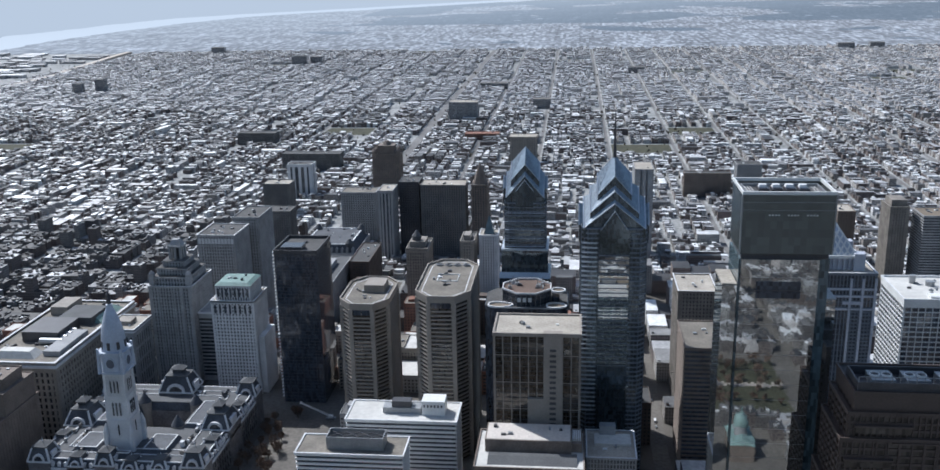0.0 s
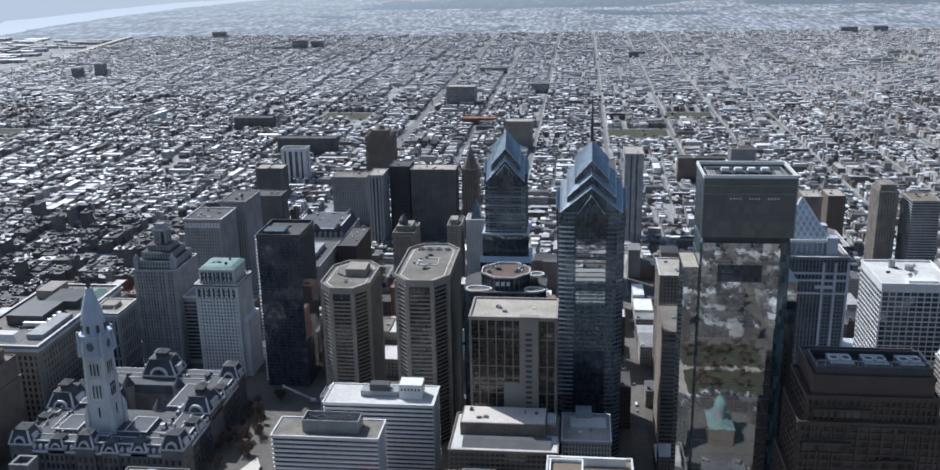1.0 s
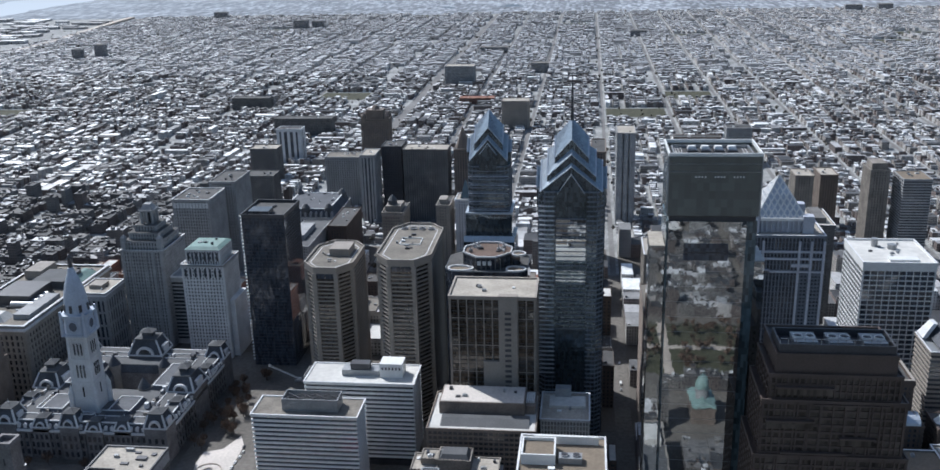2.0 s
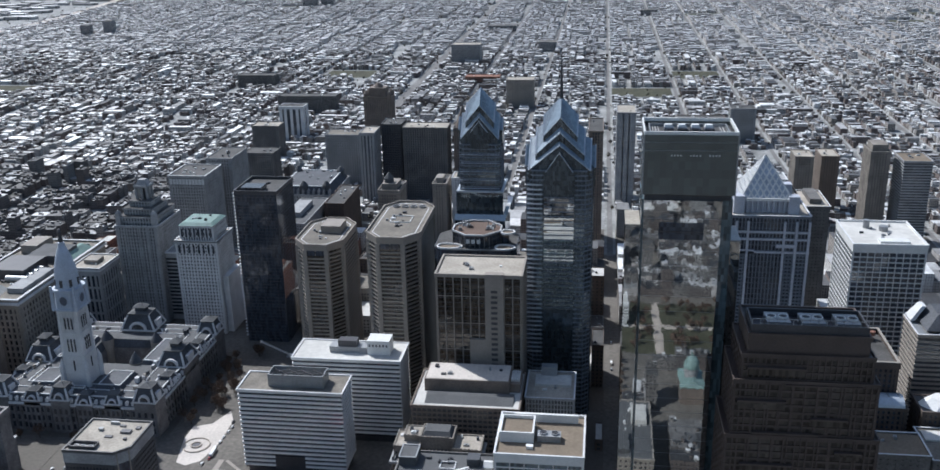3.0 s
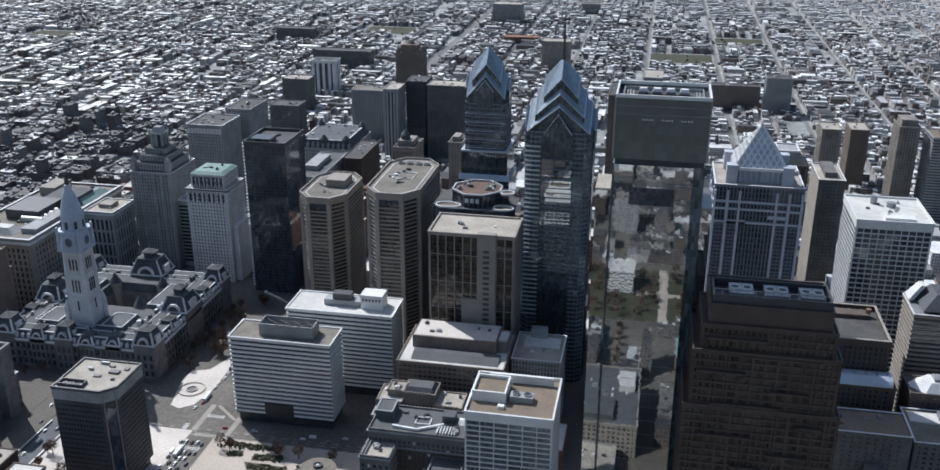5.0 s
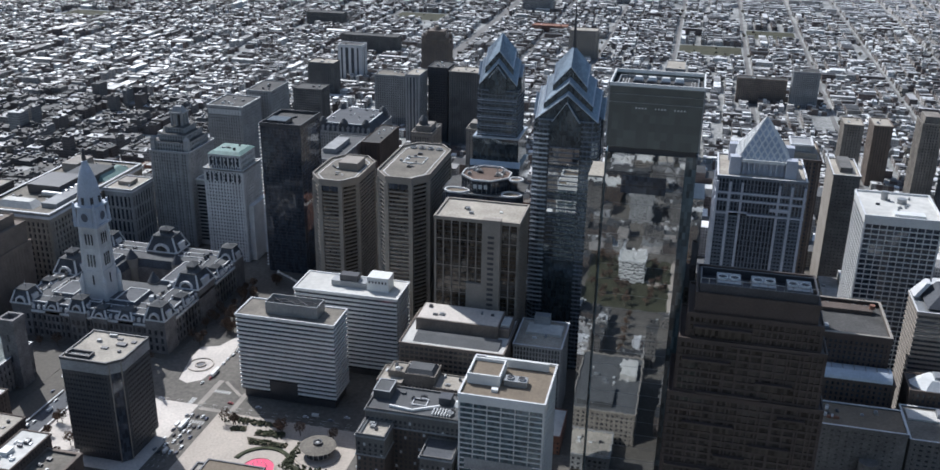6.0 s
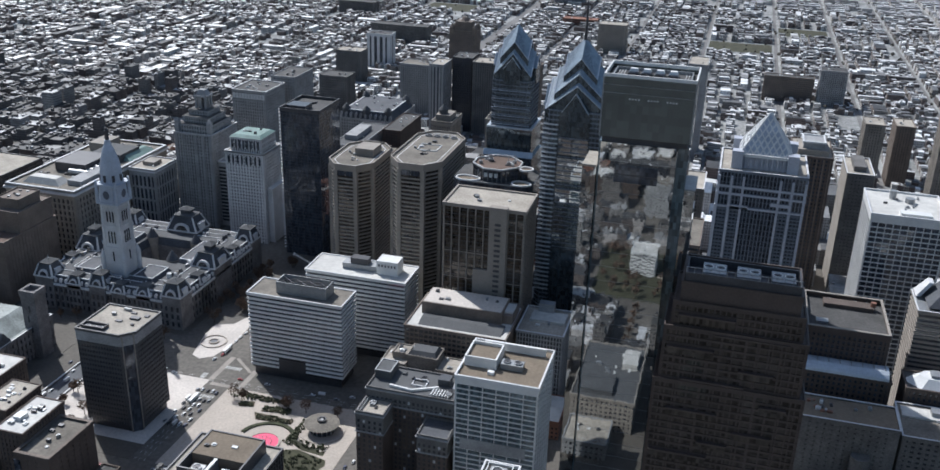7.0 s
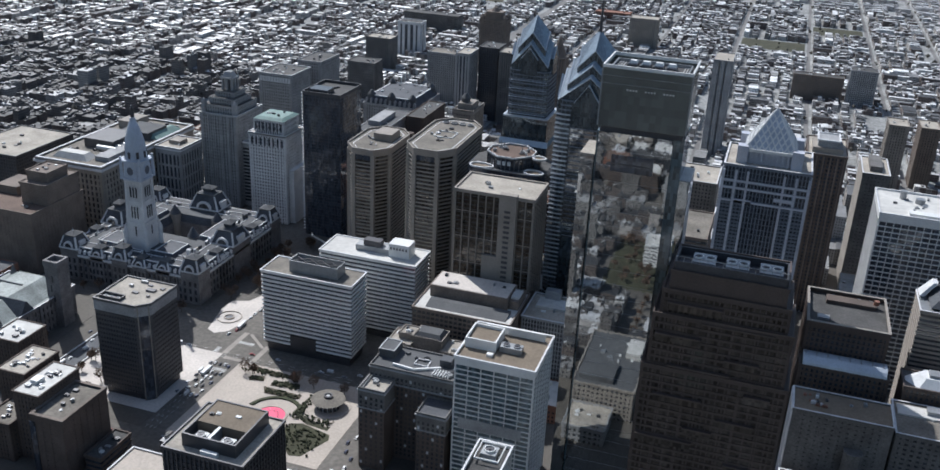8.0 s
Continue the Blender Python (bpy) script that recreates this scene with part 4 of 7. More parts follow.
part("lantern_wall", ring(bmesh.new(), rect(-22.4, -15.8, 22.4, 15.8), rect(-21.5, -14.9, 21.5, 14.9), 295.5, 298.8), GLASS_GREY, o)
part("roof", box(-21.4, -14.8, 295.5, 21.4, 14.8, 297), DARK_ROOF, o)
part("roof_gantry", ring(bmesh.new(), rect(-19.5, -11.5, 19.5, 11), rect(-18.9, -10.9, 18.9, 10.4), 297, 298.6), GREY_METAL, o)
for k in range(4):
    s_ = part("skylight", box(-12.4 + 6.6 * k, -3.5, 297, -7.4 + 6.6 * k, 4.5, 298.9), DARK_METAL, o, "square roof skylight with white glazing")
    part("skylight_glass", prism(bmesh.new(), rect(-12.0 + 6.6 * k, 0.2, -7.8 + 6.6 * k, 4.1), 298.9, 300.2, rect(-11.6 + 6.6 * k, 0.8, -8.2 + 6.6 * k, 3.6)), WHITE_METAL, s_)
    part("skylight_glass", box(-12.0 + 6.6 * k, -3.1, 298.9, -7.8 + 6.6 * k, -0.6, 299.2), GLASS_BLACK, s_)
me = bpy.data.meshes.new("maintenance_rail")
box(-0.12, -10.5, 0, 0.12, 10, 0.25).to_mesh(me)
me.materials.append(WHITE_METAL)
for x in (-17.6, -16.2, -14.8, 16.0, 17.4):
    piece("maintenance_rail", me, o, pose(x, 0, 297.1))
me = bpy.data.meshes.new("lantern_slot")
box(-0.35, -0.1, 0, 0.35, 0.1, 0.7).to_mesh(me)
me.materials.append(WHITE_METAL)
for k in range(12):
    piece("lantern_slot", me, o, pose(-9 + 1.5 * (k % 4) + 9.2 * (k // 4), -15.85, 288.2))
for sx in (-22.5, 22.5):
    part("corner_post", box(sx - 0.35, -16.15, 268.5, sx + 0.35, -15.5, 298.7), GREY_METAL, o)
for z in (291, 295):
    part("lantern_rail", box(-22.2, -16.05, z, 22.2, -15.75, z + 0.25), GREY_METAL, o)
bay_ = part("side_bay", box(-30, -15.2, 0, -22.8, 8, 251.5), GLASS_MIRROR, o, "lower glass side bay with a white roof")
part("side_roof", box(-30.2, -15.4, 251.5, -22.7, 8.2, 252.5), PALE_ROOF, bay_)

# blue glass tower with nested gables and spire
o = thing("glass_spire_tower", "blue glass skyscraper with nested gabled crown and tall spire", "skyscraper", 396.5, 57)
TAKEN.append((366, 24, 426, 84))
sq = cham(-25, -25, 25, 25, 5)
shaft(o, sq, 0, 213, 3.8, 0.3, 3.0, 0.08, BLUE_DARK, GLASS_BLUE, 0.25, proud=0.05)
part("centre_bay", box(-12, -26.2, 0, 12, 26.2, 212), GLASS_BLUE, o)
part("centre_bay", box(-26.2, -12, 0, 26.2, 12, 212), GLASS_BLUE, o)
bands(o, -11.5, 11.5, -26.8, 100, 196, 3.8, BLUE_DARK, 0.3, 0.7)
bands(o, -24.8, -13, -25.2, 60, 206, 3.8, BLUE_STEEL, 0.4, 1.0)
# Mirror patches added to place the bright sky reflection in the bay.
for k, (z, hh) in enumerate(((178, 13), (156, 19), (138, 12))):
    part("bright_bay", box(-11.5, -26.75, z, 11.5, -26.3, z + hh), GLASS_MIRROR, o, "mirror glass patch for the sky's reflection in the centre bay")
helm(o, 23.6, 212, 231.5, 243, 205, BLUE_STEEL)
helm(o, 18.6, 223, 240, 252, 210, BLUE_STEEL)
helm(o, 13.0, 236, 250.5, 265, 214, BLUE_STEEL)
gable_part(o, 10.5, 27.0, 226.5, 1.45, GLASS_BLUE_ROOF, BLUE_STEEL)
part("spire", prism(bmesh.new(), ngon(0, 0, 1.6, 8), 258, 300, ngon(0, 0, 0.25, 8)), DARK_METAL, o, "dark metal spire")

o = thing("glass_gable_tower", "blue glass skyscraper with tall gabled crown", "skyscraper", 323, 148)
TAKEN.append((298, 122, 348, 174))
shaft(o, cham(-18, -18, 18, 18, 4), 0, 208, 3.8, 0.3, 3.0, 0.08, BLUE_DARK, GLASS_BLUE, 0.25, proud=0.05)
helm(o, 16.4, 212, 231, 246, 200, BLUE_STEEL)
helm(o, 12.4, 226, 240.5, 254.5, 205, BLUE_STEEL)
gable_part(o, 7.6, 19.2, 228, 1.3, GLASS_BLUE_ROOF, BLUE_STEEL)
part("shoulder", box(-20.5, -20.5, 0, 20.5, 20.5, 165), GLASS_BLUE, o, "lower glass shoulder")
# The edge's pale blue carries the light it reflects.
part("shoulder_roof", ring(bmesh.new(), rect(-20.7, -20.7, 20.7, 20.7), rect(-18.4, -18.4, 18.4, 18.4), 165, 166.5), BLUE_STEEL, o, "shoulder edge in pale blue for the light on it")
part("lower_shoulder", box(-22.5, -23, 0, 22.5, 22, 140), GLASS_BLUE, o)
part("shoulder_roof", prism(bmesh.new(), rect(-22.5, -23, 22.5, -20.6), 140, 145, rect(-22.5, -20.9, 22.5, -20.6)), BLUE_STEEL, o, "pale sloped shoulder glazing")
bands(o, -17.6, 17.6, -18.3, 168, 206, 7.6, TOWER_METAL, 0.3, 0.5)

# granite tower with pyramid
o = tower("pyramid_tower", "blue-grey granite skyscraper with lattice pyramid top", 509, -60, 563, -12, 209, BLUE_DARK, GLASS_BLACK, 3.9, 0.06, 2.25, 0.3, PALE_ROOF, units=0, deep=0.5, rise=1.0)
for x in (-27.2, -19.2, -11.6, 11.6, 19.2, 27.2):
    part("edge_pier", box(x - 0.75, -25.6, 0, x + 0.75, -23.5, 206), BLUE_STONE, o)
    part("edge_pier", box(x - 0.75, 23.5, 0, x + 0.75, 25.6, 206), BLUE_STONE, o)
for y in (-18.5, 0, 18.5):
    part("edge_pier", box(26.5, y - 0.75, 0, 28.6, y + 0.75, 206), BLUE_STONE, o)
    part("edge_pier", box(-28.6, y - 0.75, 0, -26.5, y + 0.75, 206), BLUE_STONE, o)
for s in (-1, 1):
    bm = bmesh.new()
    for k in range(70):
        z = 3 + 2.6 * k
        box(min(s * 12.3, s * 26.6), -25.1, z, max(s * 12.3, s * 26.6), -23.6, z + 0.9, bm)
    tagged(part("spandrel_grid", bm, BLUE_DARK, o), kind="stuff")
    part("crown_frame", box(s * 13 - 6, -25.3, 186 + 2 * s, s * 13 + 6, -23.8, 188.2 + 2 * s), BLUE_STONE, o)
for z in (184, 193, 198):
    part("belt_course", ring(bmesh.new(), rect(-28.3, -25.3, 28.3, 25.3), rect(-26, -23, 26, 23), z, z + 1.3), BLUE_STONE, o)
part("attic", box(-17, -15, 208.2, 17, 15, 219), BLUE_STONE, o)
for k in range(8):
    part("attic_column", box(-12.6 + 3.4 * k, -16.6, 208.2, -11.4 + 3.4 * k, -15.0, 217.5), BLUE_STONE, o)
part("attic_lintel", box(-15, -17.4, 217.5, 15, -14.8, 219.4), WHITE_METAL, o, "pale lintel over the attic columns")
for s in (-1, 1):
    for u in (-1, 1):
        part("corner_block", box(s * 17.5 - 3.5, u * 15 - 3.5, 208.2, s * 17.5 + 3.5, u * 15 + 3.5, 221), BLUE_STONE, o)
part("pyramid", prism(bmesh.new(), rect(-16, -16, 16, 16), 219.2, 244, rect(-0.4, -0.4, 0.4, 0.4)), TOWER_METAL, o, "blue-grey metal pyramid behind a pale lattice")
me = bpy.data.meshes.new("lattice_bar")
bm = bmesh.new()
for k in range(-8, 9):
    for s in (-1, 1):
        a = Vector((k * 4.0, -16.3, 219.2))
        b = Vector((k * 4.0 + s * 16, -0.3, 244))
        # clip to the triangular face
        pts = [a.lerp(b, t) for t in np.linspace(0, 1, 33)]
        pts = [q for q in pts if abs(q.x) <= 16 * (1 - (q.z - 219.2) / 24.8) + 0.3]
        if len(pts) < 2:
            continue
        p0, p1 = pts[0], pts[-1]
        w = Vector((0.55, 0, 0))
        u = Vector((0, -0.45, 0.1))
        vs = [bm.verts.new(q) for q in (p0 - w, p0 + w, p0 + w + u, p0 - w + u, p1 - w, p1 + w, p1 + w + u, p1 - w + u)]
        for f in ((3, 2, 1, 0), (4, 5, 6, 7), (0, 1, 5, 4), (2, 3, 7, 6), (1, 2, 6, 5), (3, 0, 4, 7)):
            bm.faces.new([vs[i] for i in f])
bm.to_mesh(me)
me.materials.append(WHITE_METAL)
for q in range(4):
    piece("lattice", me, o, pose(0, 0, 0, 0, 0, 90 * q))
for q in range(4):
    m = Matrix.Rotation(math.pi / 2 * q, 4, "Z")
    bm = prism(bmesh.new(), [(-16.6, -16.6), (-15.4, -16.6), (-15.4, -15.4), (-16.6, -15.4)], 219.2, 244.3, [(-0.6, -0.6), (0.6, -0.6), (0.6, 0.6), (-0.6, 0.6)])
    bmesh.ops.transform(bm, matrix=m, verts=bm.verts)
    part("hip_rib", bm, WHITE_METAL, o)

# department store
o = tower("department_store", "huge pale stone department store with crowded roof", -168, 62, -91, 222, 74, TAN_STONE, GLASS, 6, 0.3, 5, 0.5, GRAVEL_ROOF, units=16, category="department store", rise=1.6, crown=6, deep=0.8)
part("cornice", ring(bmesh.new(), rect(-41, -83, 41, 83), rect(-38, -80, 38, 80), 71, 73), PALE_STONE, o)
# Coping paler than the store's walls, for the sun along it.
part("coping", ring(bmesh.new(), rect(-39.6, -81.2, 39.6, 81.2), rect(-37.4, -79, 37.4, 79), 75.65, 76.1), PALE_STONE, o, "coping in pale stone for the sunlit roof edge")
clutter(o, -34, -45, 34, 76, 74.2, 44, RNG)
part("roof_hall", box(18, -62, 74.2, 34, -8, 79), GREY_STONE, o)
part("skylight", prism(bmesh.new(), rect(14, 20, 34, 66), 74.2, 79, rect(22, 24, 26, 62)), COPPER, o, "blue-green glazed roof lantern")
part("skylight", prism(bmesh.new(), rect(-28, -70, 14, -52), 74.2, 80, rect(-22, -66, 8, -56)), WHITE_ROOF, o, "white hipped skylight")
part("roof_hall", box(-20, -30, 74.2, 16, 10, 84), DARK_METAL, o)
part("roof_hall", prism(bmesh.new(), rect(-8, 15, 26, 50), 74.2, 82), SLATE_PALE, o)
part("roof_hall", box(-30, 40, 74.2, -12, 70, 83), TAN_STONE, o)
for k in range(4):
    bm = prism(bmesh.new(), ngon(22, 0, 3.0, 12), 0, 22)
    bmesh.ops.transform(bm, matrix=pose(0, -34 + 9 * k, 77, 0, 90, 0) @ pose(-22, 0, 0), verts=bm.verts)
    part("duct", bm, GREY_METAL, o)

# stone office block with tall window bays between the store and the belfry tower
o = tower("stone_block", "grey stone office block with tall pilastered window bays", -87, 148, -57.5, 187, 73, GREY_STONE, GLASS_BLACK, 14, 0.16, 4.6, 0.42, PALE_ROOF, units=6, deep=0.7, crown=5)
part("cornice", ring(bmesh.new(), rect(-15.9, -20.6, 15.9, 20.6), rect(-14.4, -19.2, 14.4, 19.2), 70.6, 72.6), PALE_STONE, o)
part("roof_house", box(-8, -6, 73.1, 6, 8, 77), TAN_STONE, o)
# stepped limestone tower with belfry
o = tower("stepped_tower", "grey limestone tower stepping up to an open belfry", -56, 188, -12, 242, 104, GREY_STONE, GLASS, 3.7, 0.35, 3.0, 0.55, DARK_ROOF, units=2)
for x0, y0, x1, y1, z0, z1 in ((-18.5, -23, 18.5, 22, 104, 113), (-15, -18, 15, 17, 113, 120), (-11, -12, 11, 12, 120, 126)):
    shaft(o, rect(x0, y0, x1, y1), z0, z1, 4, 0.35, 3.0, 0.55, GREY_STONE, GLASS)
    part("step_roof", prism(bmesh.new(), rect(x0 - 0.6, y0 - 0.6, x1 + 0.6, y1 + 0.6), z1, z1 + 0.8), DARK_ROOF, o)
    part("step_cornice", ring(bmesh.new(), rect(x0 - 1.1, y0 - 1.1, x1 + 1.1, y1 + 1.1), rect(x0 + 0.3, y0 + 0.3, x1 - 0.3, y1 - 0.3), z1 - 0.6, z1 + 0.3), GREY_STONE, o)
for sx in (-1, 0, 1):
    for sy in (-1, 0, 1):
        if sx or sy:
            part("belfry_pier", box(sx * 5.6 - 1.1, sy * 5.6 - 1.1, 126, sx * 5.6 + 1.1, sy * 5.6 + 1.1, 139), GREY_STONE, o)
part("belfry_core", box(-3, -3, 126, 3, 3, 139), DARK_METAL, o)
part("belfry_top", prism(prism(bmesh.new(), rect(-7.4, -7.4, 7.4, 7.4), 139, 141), rect(-6, -6, 6, 6), 141, 146.5, rect(-3.4, -3.4, 3.4, 3.4)), GREY_STONE, o)
for sx in (-1, 1):
    for sy in (-1, 1):
        part("belfry_finial", prism(bmesh.new(), ngon(sx * 6.4, sy * 6.4, 0.9, 6), 141, 145, ngon(sx * 6.4, sy * 6.4, 0.15, 6)), GREY_STONE, o)
part("low_wing", box(22.7, -18, 0, 38, 30, 74), GREY_STONE, o)
bands(o, 23.5, 37.2, -18.2, 6, 70, 4, GLASS, 0.3, 2.2)
part("wing_cornice", ring(bmesh.new(), rect(22.7, -18.8, 38.8, 30.8), rect(23.5, -17.6, 37.6, 29.6), 73, 74.6), PALE_STONE, o)
me = bpy.data.meshes.new("buttress")
box(-0.8, -1.0, 0, 0.8, 0.1, 104).to_mesh(me)
me.materials.append(GREY_STONE)
for k in range(6):
    piece("buttress", me, o, pose(-20.5 + 8.2 * k, -27.4, 0))
for s_ in (-1, 1):
    part("corner_turret", prism(box(s_ * 19 - 2.4, -26, 104, s_ * 19 + 2.4, -21, 117), rect(s_ * 19 - 2.4, -26, s_ * 19 + 2.4, -21), 117, 120, rect(s_ * 19 - 0.6, -24, s_ * 19 + 0.6, -23)), GREY_STONE, o)

# twin stone blocks behind
o = tower("stone_tower", "grey stone office block with colonnaded top storey", -47, 300, -5, 348, 125, GREY_STONE, GLASS, 3.7, 0.4, 3.0, 0.55, DARK_ROOF, units=8)
me = bpy.data.meshes.new("top_window")
box(-1.4, -0.3, 0, 1.4, 0.2, 6).to_mesh(me)
me.materials.append(PALE_STONE)
for k in range(11):
    piece("top_window", me, o, pose(-18.5 + 3.7 * k, -24.5, 116))
tower("stone_tower", "dark grey stone office block with flat roof", -26, 358, 4, 410, 130, GREY_STONE, GLASS, 3.7, 0.4, 3.0, 0.55, DARK_ROOF, units=5)

# mid-distance towers
# Several distant blocks wear neutral or lighter stone to imitate haze on them.
tower("white_tower", "white slab with broad dark window strips", -150, 985, -106, 1015, 60, PALE_STONE, GLASS_BLACK, 3.5, 0.0, 10, 0.5, DARK_ROOF, crown=4)
tower("brick_slab", "grey-brown slab below the white one with pale roof", -149, 838, -104, 870, 58, DARK_STONE, GLASS_BLACK, 3.5, 0.4, 3.4, 0.5, PALE_ROOF)
tower("grey_tower", "grey stone hotel slab with roof houses", 20, 690, 72, 725, 80, GREY_STONE, GLASS, 3.5, 0.4, 3.4, 0.5, units=6)
tower("striped_slab", "pale grey slab with tall dark vertical window strips", 94, 606, 114, 646, 103, GREY_STONE, GLASS_BLACK, 3.5, 0.0, 5.0, 0.5, PALE_ROOF, crown=3)
tower("dark_slab", "dark slab close beside the striped one", 118, 640, 146, 680, 108, DARK_METAL, GLASS_BLACK, 3.5, 0.35, 3.4, 0.3, DARK_ROOF)
tower("brown_slab", "wide dark grey-brown slab with pale roof ledges", 150, 634, 213, 668, 105, DARK_STONE, GLASS_BLACK, 3.5, 0.35, 3.4, 0.5, PALE_ROOF, units=6)
o = tower("brick_hotel", "brown brick hotel tower with corner turrets", 4, 1000, 54, 1030, 76, UMBER, GLASS_BLACK, 3.5, 0.35, 3.4, 0.5, DARK_ROOF, units=2)
for x in (-21, 21):
    for y in (-11, 11):
        part("corner_turret", prism(prism(bmesh.new(), ngon(x, y, 5, 10), 70, 82), ngon(x, y, 5.4, 10), 82, 87, ngon(x, y, 1, 10)), UMBER, o)
part("centre_block", prism(box(-15, -12, 76, 15, 12, 92), ngon(0, 0, 9, 8), 92, 99, ngon(0, 0, 4, 8)), UMBER, o)
tower("dark_slab", "dark grey office slab with flat roof", -83, 622, -40, 655, 68, DARK_STONE, GLASS_BLACK, 3.5, 0.35, 3.4, 0.4, DARK_ROOF, units=4)
tower("grey_slab", "tall pale grey slab with one dark strip", 449.5, 628, 474, 680, 130, GREY_STONE, GLASS_BLACK, 3.5, 0.0, 13, 0.7, PALE_ROOF, units=1)
o = tower("pointed_tower", "dark brown tower with tapering pointed top", 222, 640, 244, 670, 104, UMBER, GLASS_BLACK, 3.5, 0.35, 3.4, 0.5, DARK_ROOF, units=0)
part("pointed_top", prism(bmesh.new(), ngon(0, 0, 11, 8), 104, 134, ngon(0, 0, 1, 8)), UMBER, o)
o = tower("brown_tower", "grey-brown stone tower with an arched pointed top", 174, 368, 198, 410, 92, ORNATE, GLASS, 3.5, 0.4, 3.2, 0.5, DARK_ROOF, units=3)
part("top_stage", box(-9, -15, 92.2, 9, 9, 99), ORNATE, o)
part("top_stage", prism(prism(bmesh.new(), ngon(-2, -6, 5.5, 8), 99, 104), ngon(-2, -6, 5.8, 8), 104, 110, ngon(-2, -6, 0.8, 8)), SLATE_PALE, o, "arched grey top")
part("cornice", ring(bmesh.new(), rect(-13, -22, 13, 22), rect(-11.8, -20.8, 11.8, 20.8), 88.6, 90.4), TAN_STONE, o)
tower("dark_tower", "slim dark brown tower by the street", 414, 430, 430, 500, 150, UMBER, GLASS_BLACK, 3.5, 0.35, 3.4, 0.5, DARK_ROOF, units=1)
tower("apartment_tower", "tan brick apartment tower with stepped shoulders", 462, 165, 496, 215, 116, ORNATE, GLASS, 3.5, 0.45, 3.2, 0.6, PALE_ROOF, units=4, category="apartment tower")
tower("brick_tower", "brown banded office tower with tan roof ledge", 455, 40, 500, 100, 112, UMBER, GLASS_BLACK, 3.7, 0.45, 0, top=GRAVEL_ROOF, units=4, deep=0.5)
o = tower("apartment_tower", "grey-brown slab with sun-paled end wall and white roof plant", 624, 242, 647, 296, 122, DARK_STONE, GLASS, 3.5, 0.72, 3.4, 0.6, PALE_ROOF, units=3, pent=(630, 252, 641, 290, 5), category="apartment tower")
# Dark front and paler east end put shade and sun into the stone.
part("sun_paled_end_wall", box(-12.1, -26.8, 0, -11.5, 26.8, 121), TAN_STONE, o, "plain end wall in a paler colour for the sun on it")
o = tower("brick_tower", "dark red-brown tower with pale crown", 569, 178, 602, 235, 153, DARK_BRICK, GLASS_BLACK, 3.6, 0.35, 3.2, 0.5, PALE_ROOF, units=2)
part("crown_stage", box(-13, -22, 153.2, 13, 12, 158), TAN_STONE, o, "pale stone crown")
part("crown_stage", box(-9, -18, 158, 9, 6, 163.5), GREY_STONE, o)
part("crown_cornice", ring(bmesh.new(), rect(-10, -19, 10, 7), rect(-8.4, -17.4, 8.4, 5.4), 163.3, 164.6), PALE_STONE, o)
for k in range(6):
    part("pilaster", box(-14.6 + 5.8 * k, -29.7, 0, -13.4 + 5.8 * k, -28.6, 152), UMBER, o)
tower("apartment_tower", "tan brick apartment tower", 672, 545, 694, 580, 93, ORNATE, GLASS, 3.4, 0.45, 3.2, 0.6, PALE_ROOF, units=3, category="apartment tower")
tower("apartment_tower", "brown apartment tower with pale edge", 716, 600, 738, 640, 80, UMBER, GLASS, 3.4, 0.45, 3.2, 0.6, PALE_ROOF, units=3, category="apartment tower")
tower("apartment_tower", "tan stepped apartment tower lit along one side", 750, 500, 772, 536, 112, ORNATE, GLASS, 3.4, 0.45, 3.2, 0.6, DARK_ROOF, units=3, category="apartment tower", pent=(752, 505, 770, 530, 8))
tower("apartment_tower", "grey balconied apartment tower with rounded roof house", 783, 480, 815, 522, 106, GREY_STONE, GLASS, 3.4, 0.5, 0, top=TAN_ROOF, units=5, category="apartment tower")
tower("apartment_tower", "dark slab beside the brick houses", 648, 996, 690, 1026, 60, GREY_STONE, GLASS_BLACK, 3.4, 0.4, 3.2, 0.5, DARK_ROOF, units=3, category="apartment tower")
tower("long_block", "long dark block with flat roof", 560, 1005, 640, 1025, 42, UMBER, GLASS_BLACK, 3.4, 0.4, 3.2, 0.5, DARK_ROOF, units=3)
tower("tan_block", "tan brick block standing over the houses", 235, 1275, 290, 1310, 58, TAN_STONE, GLASS, 3.6, 0.4, 3.4, 0.6, PALE_ROOF, units=2)
tower("long_block", "broad dark block among the row houses", -420, 1490, -330, 1520, 28, DARK_STONE, GLASS, 3.4, 0.4, 3.2, 0.5, DARK_ROOF, units=2)
tower("long_block", "large dark school block among the houses", -230, 1215, -110, 1245, 34, DARK_STONE, GLASS, 3.4, 0.4, 3.2, 0.5, DARK_ROOF, units=2)
tower("long_block", "broad grey school block with many windows", 40, 1815, 115, 1855, 52, GREY_STONE, GLASS, 3.6, 0.4, 3.4, 0.4, PALE_ROOF, units=3)
tower("red_roof_block", "low block with a long red-brown roof", 110, 1560, 190, 1590, 14, BRICK, GLASS, 3.6, 0.5, 0, top=BRICK, units=2)

o = tower("slim_tower", "slim pale stone tower with peaked glass top", 256, 398, 277, 425, 100, PALE_STONE, GLASS, 3.5, 0.45, 3.0, 0.6, PALE_ROOF, units=0)
part("glass_peak", prism(bmesh.new(), rect(-6, -8, 7, 6), 100.2, 122, rect(0, -1, 0.6, -0.4)), GLASS_GREY, o, "grey glass peak")
tower("slim_tower", "slim tan brick tower with stepped top", 235, 386, 250, 425, 96, TAN_STONE, GLASS, 3.5, 0.45, 3.0, 0.6, DARK_ROOF, units=2, pent=(238, 392, 246, 410, 6))
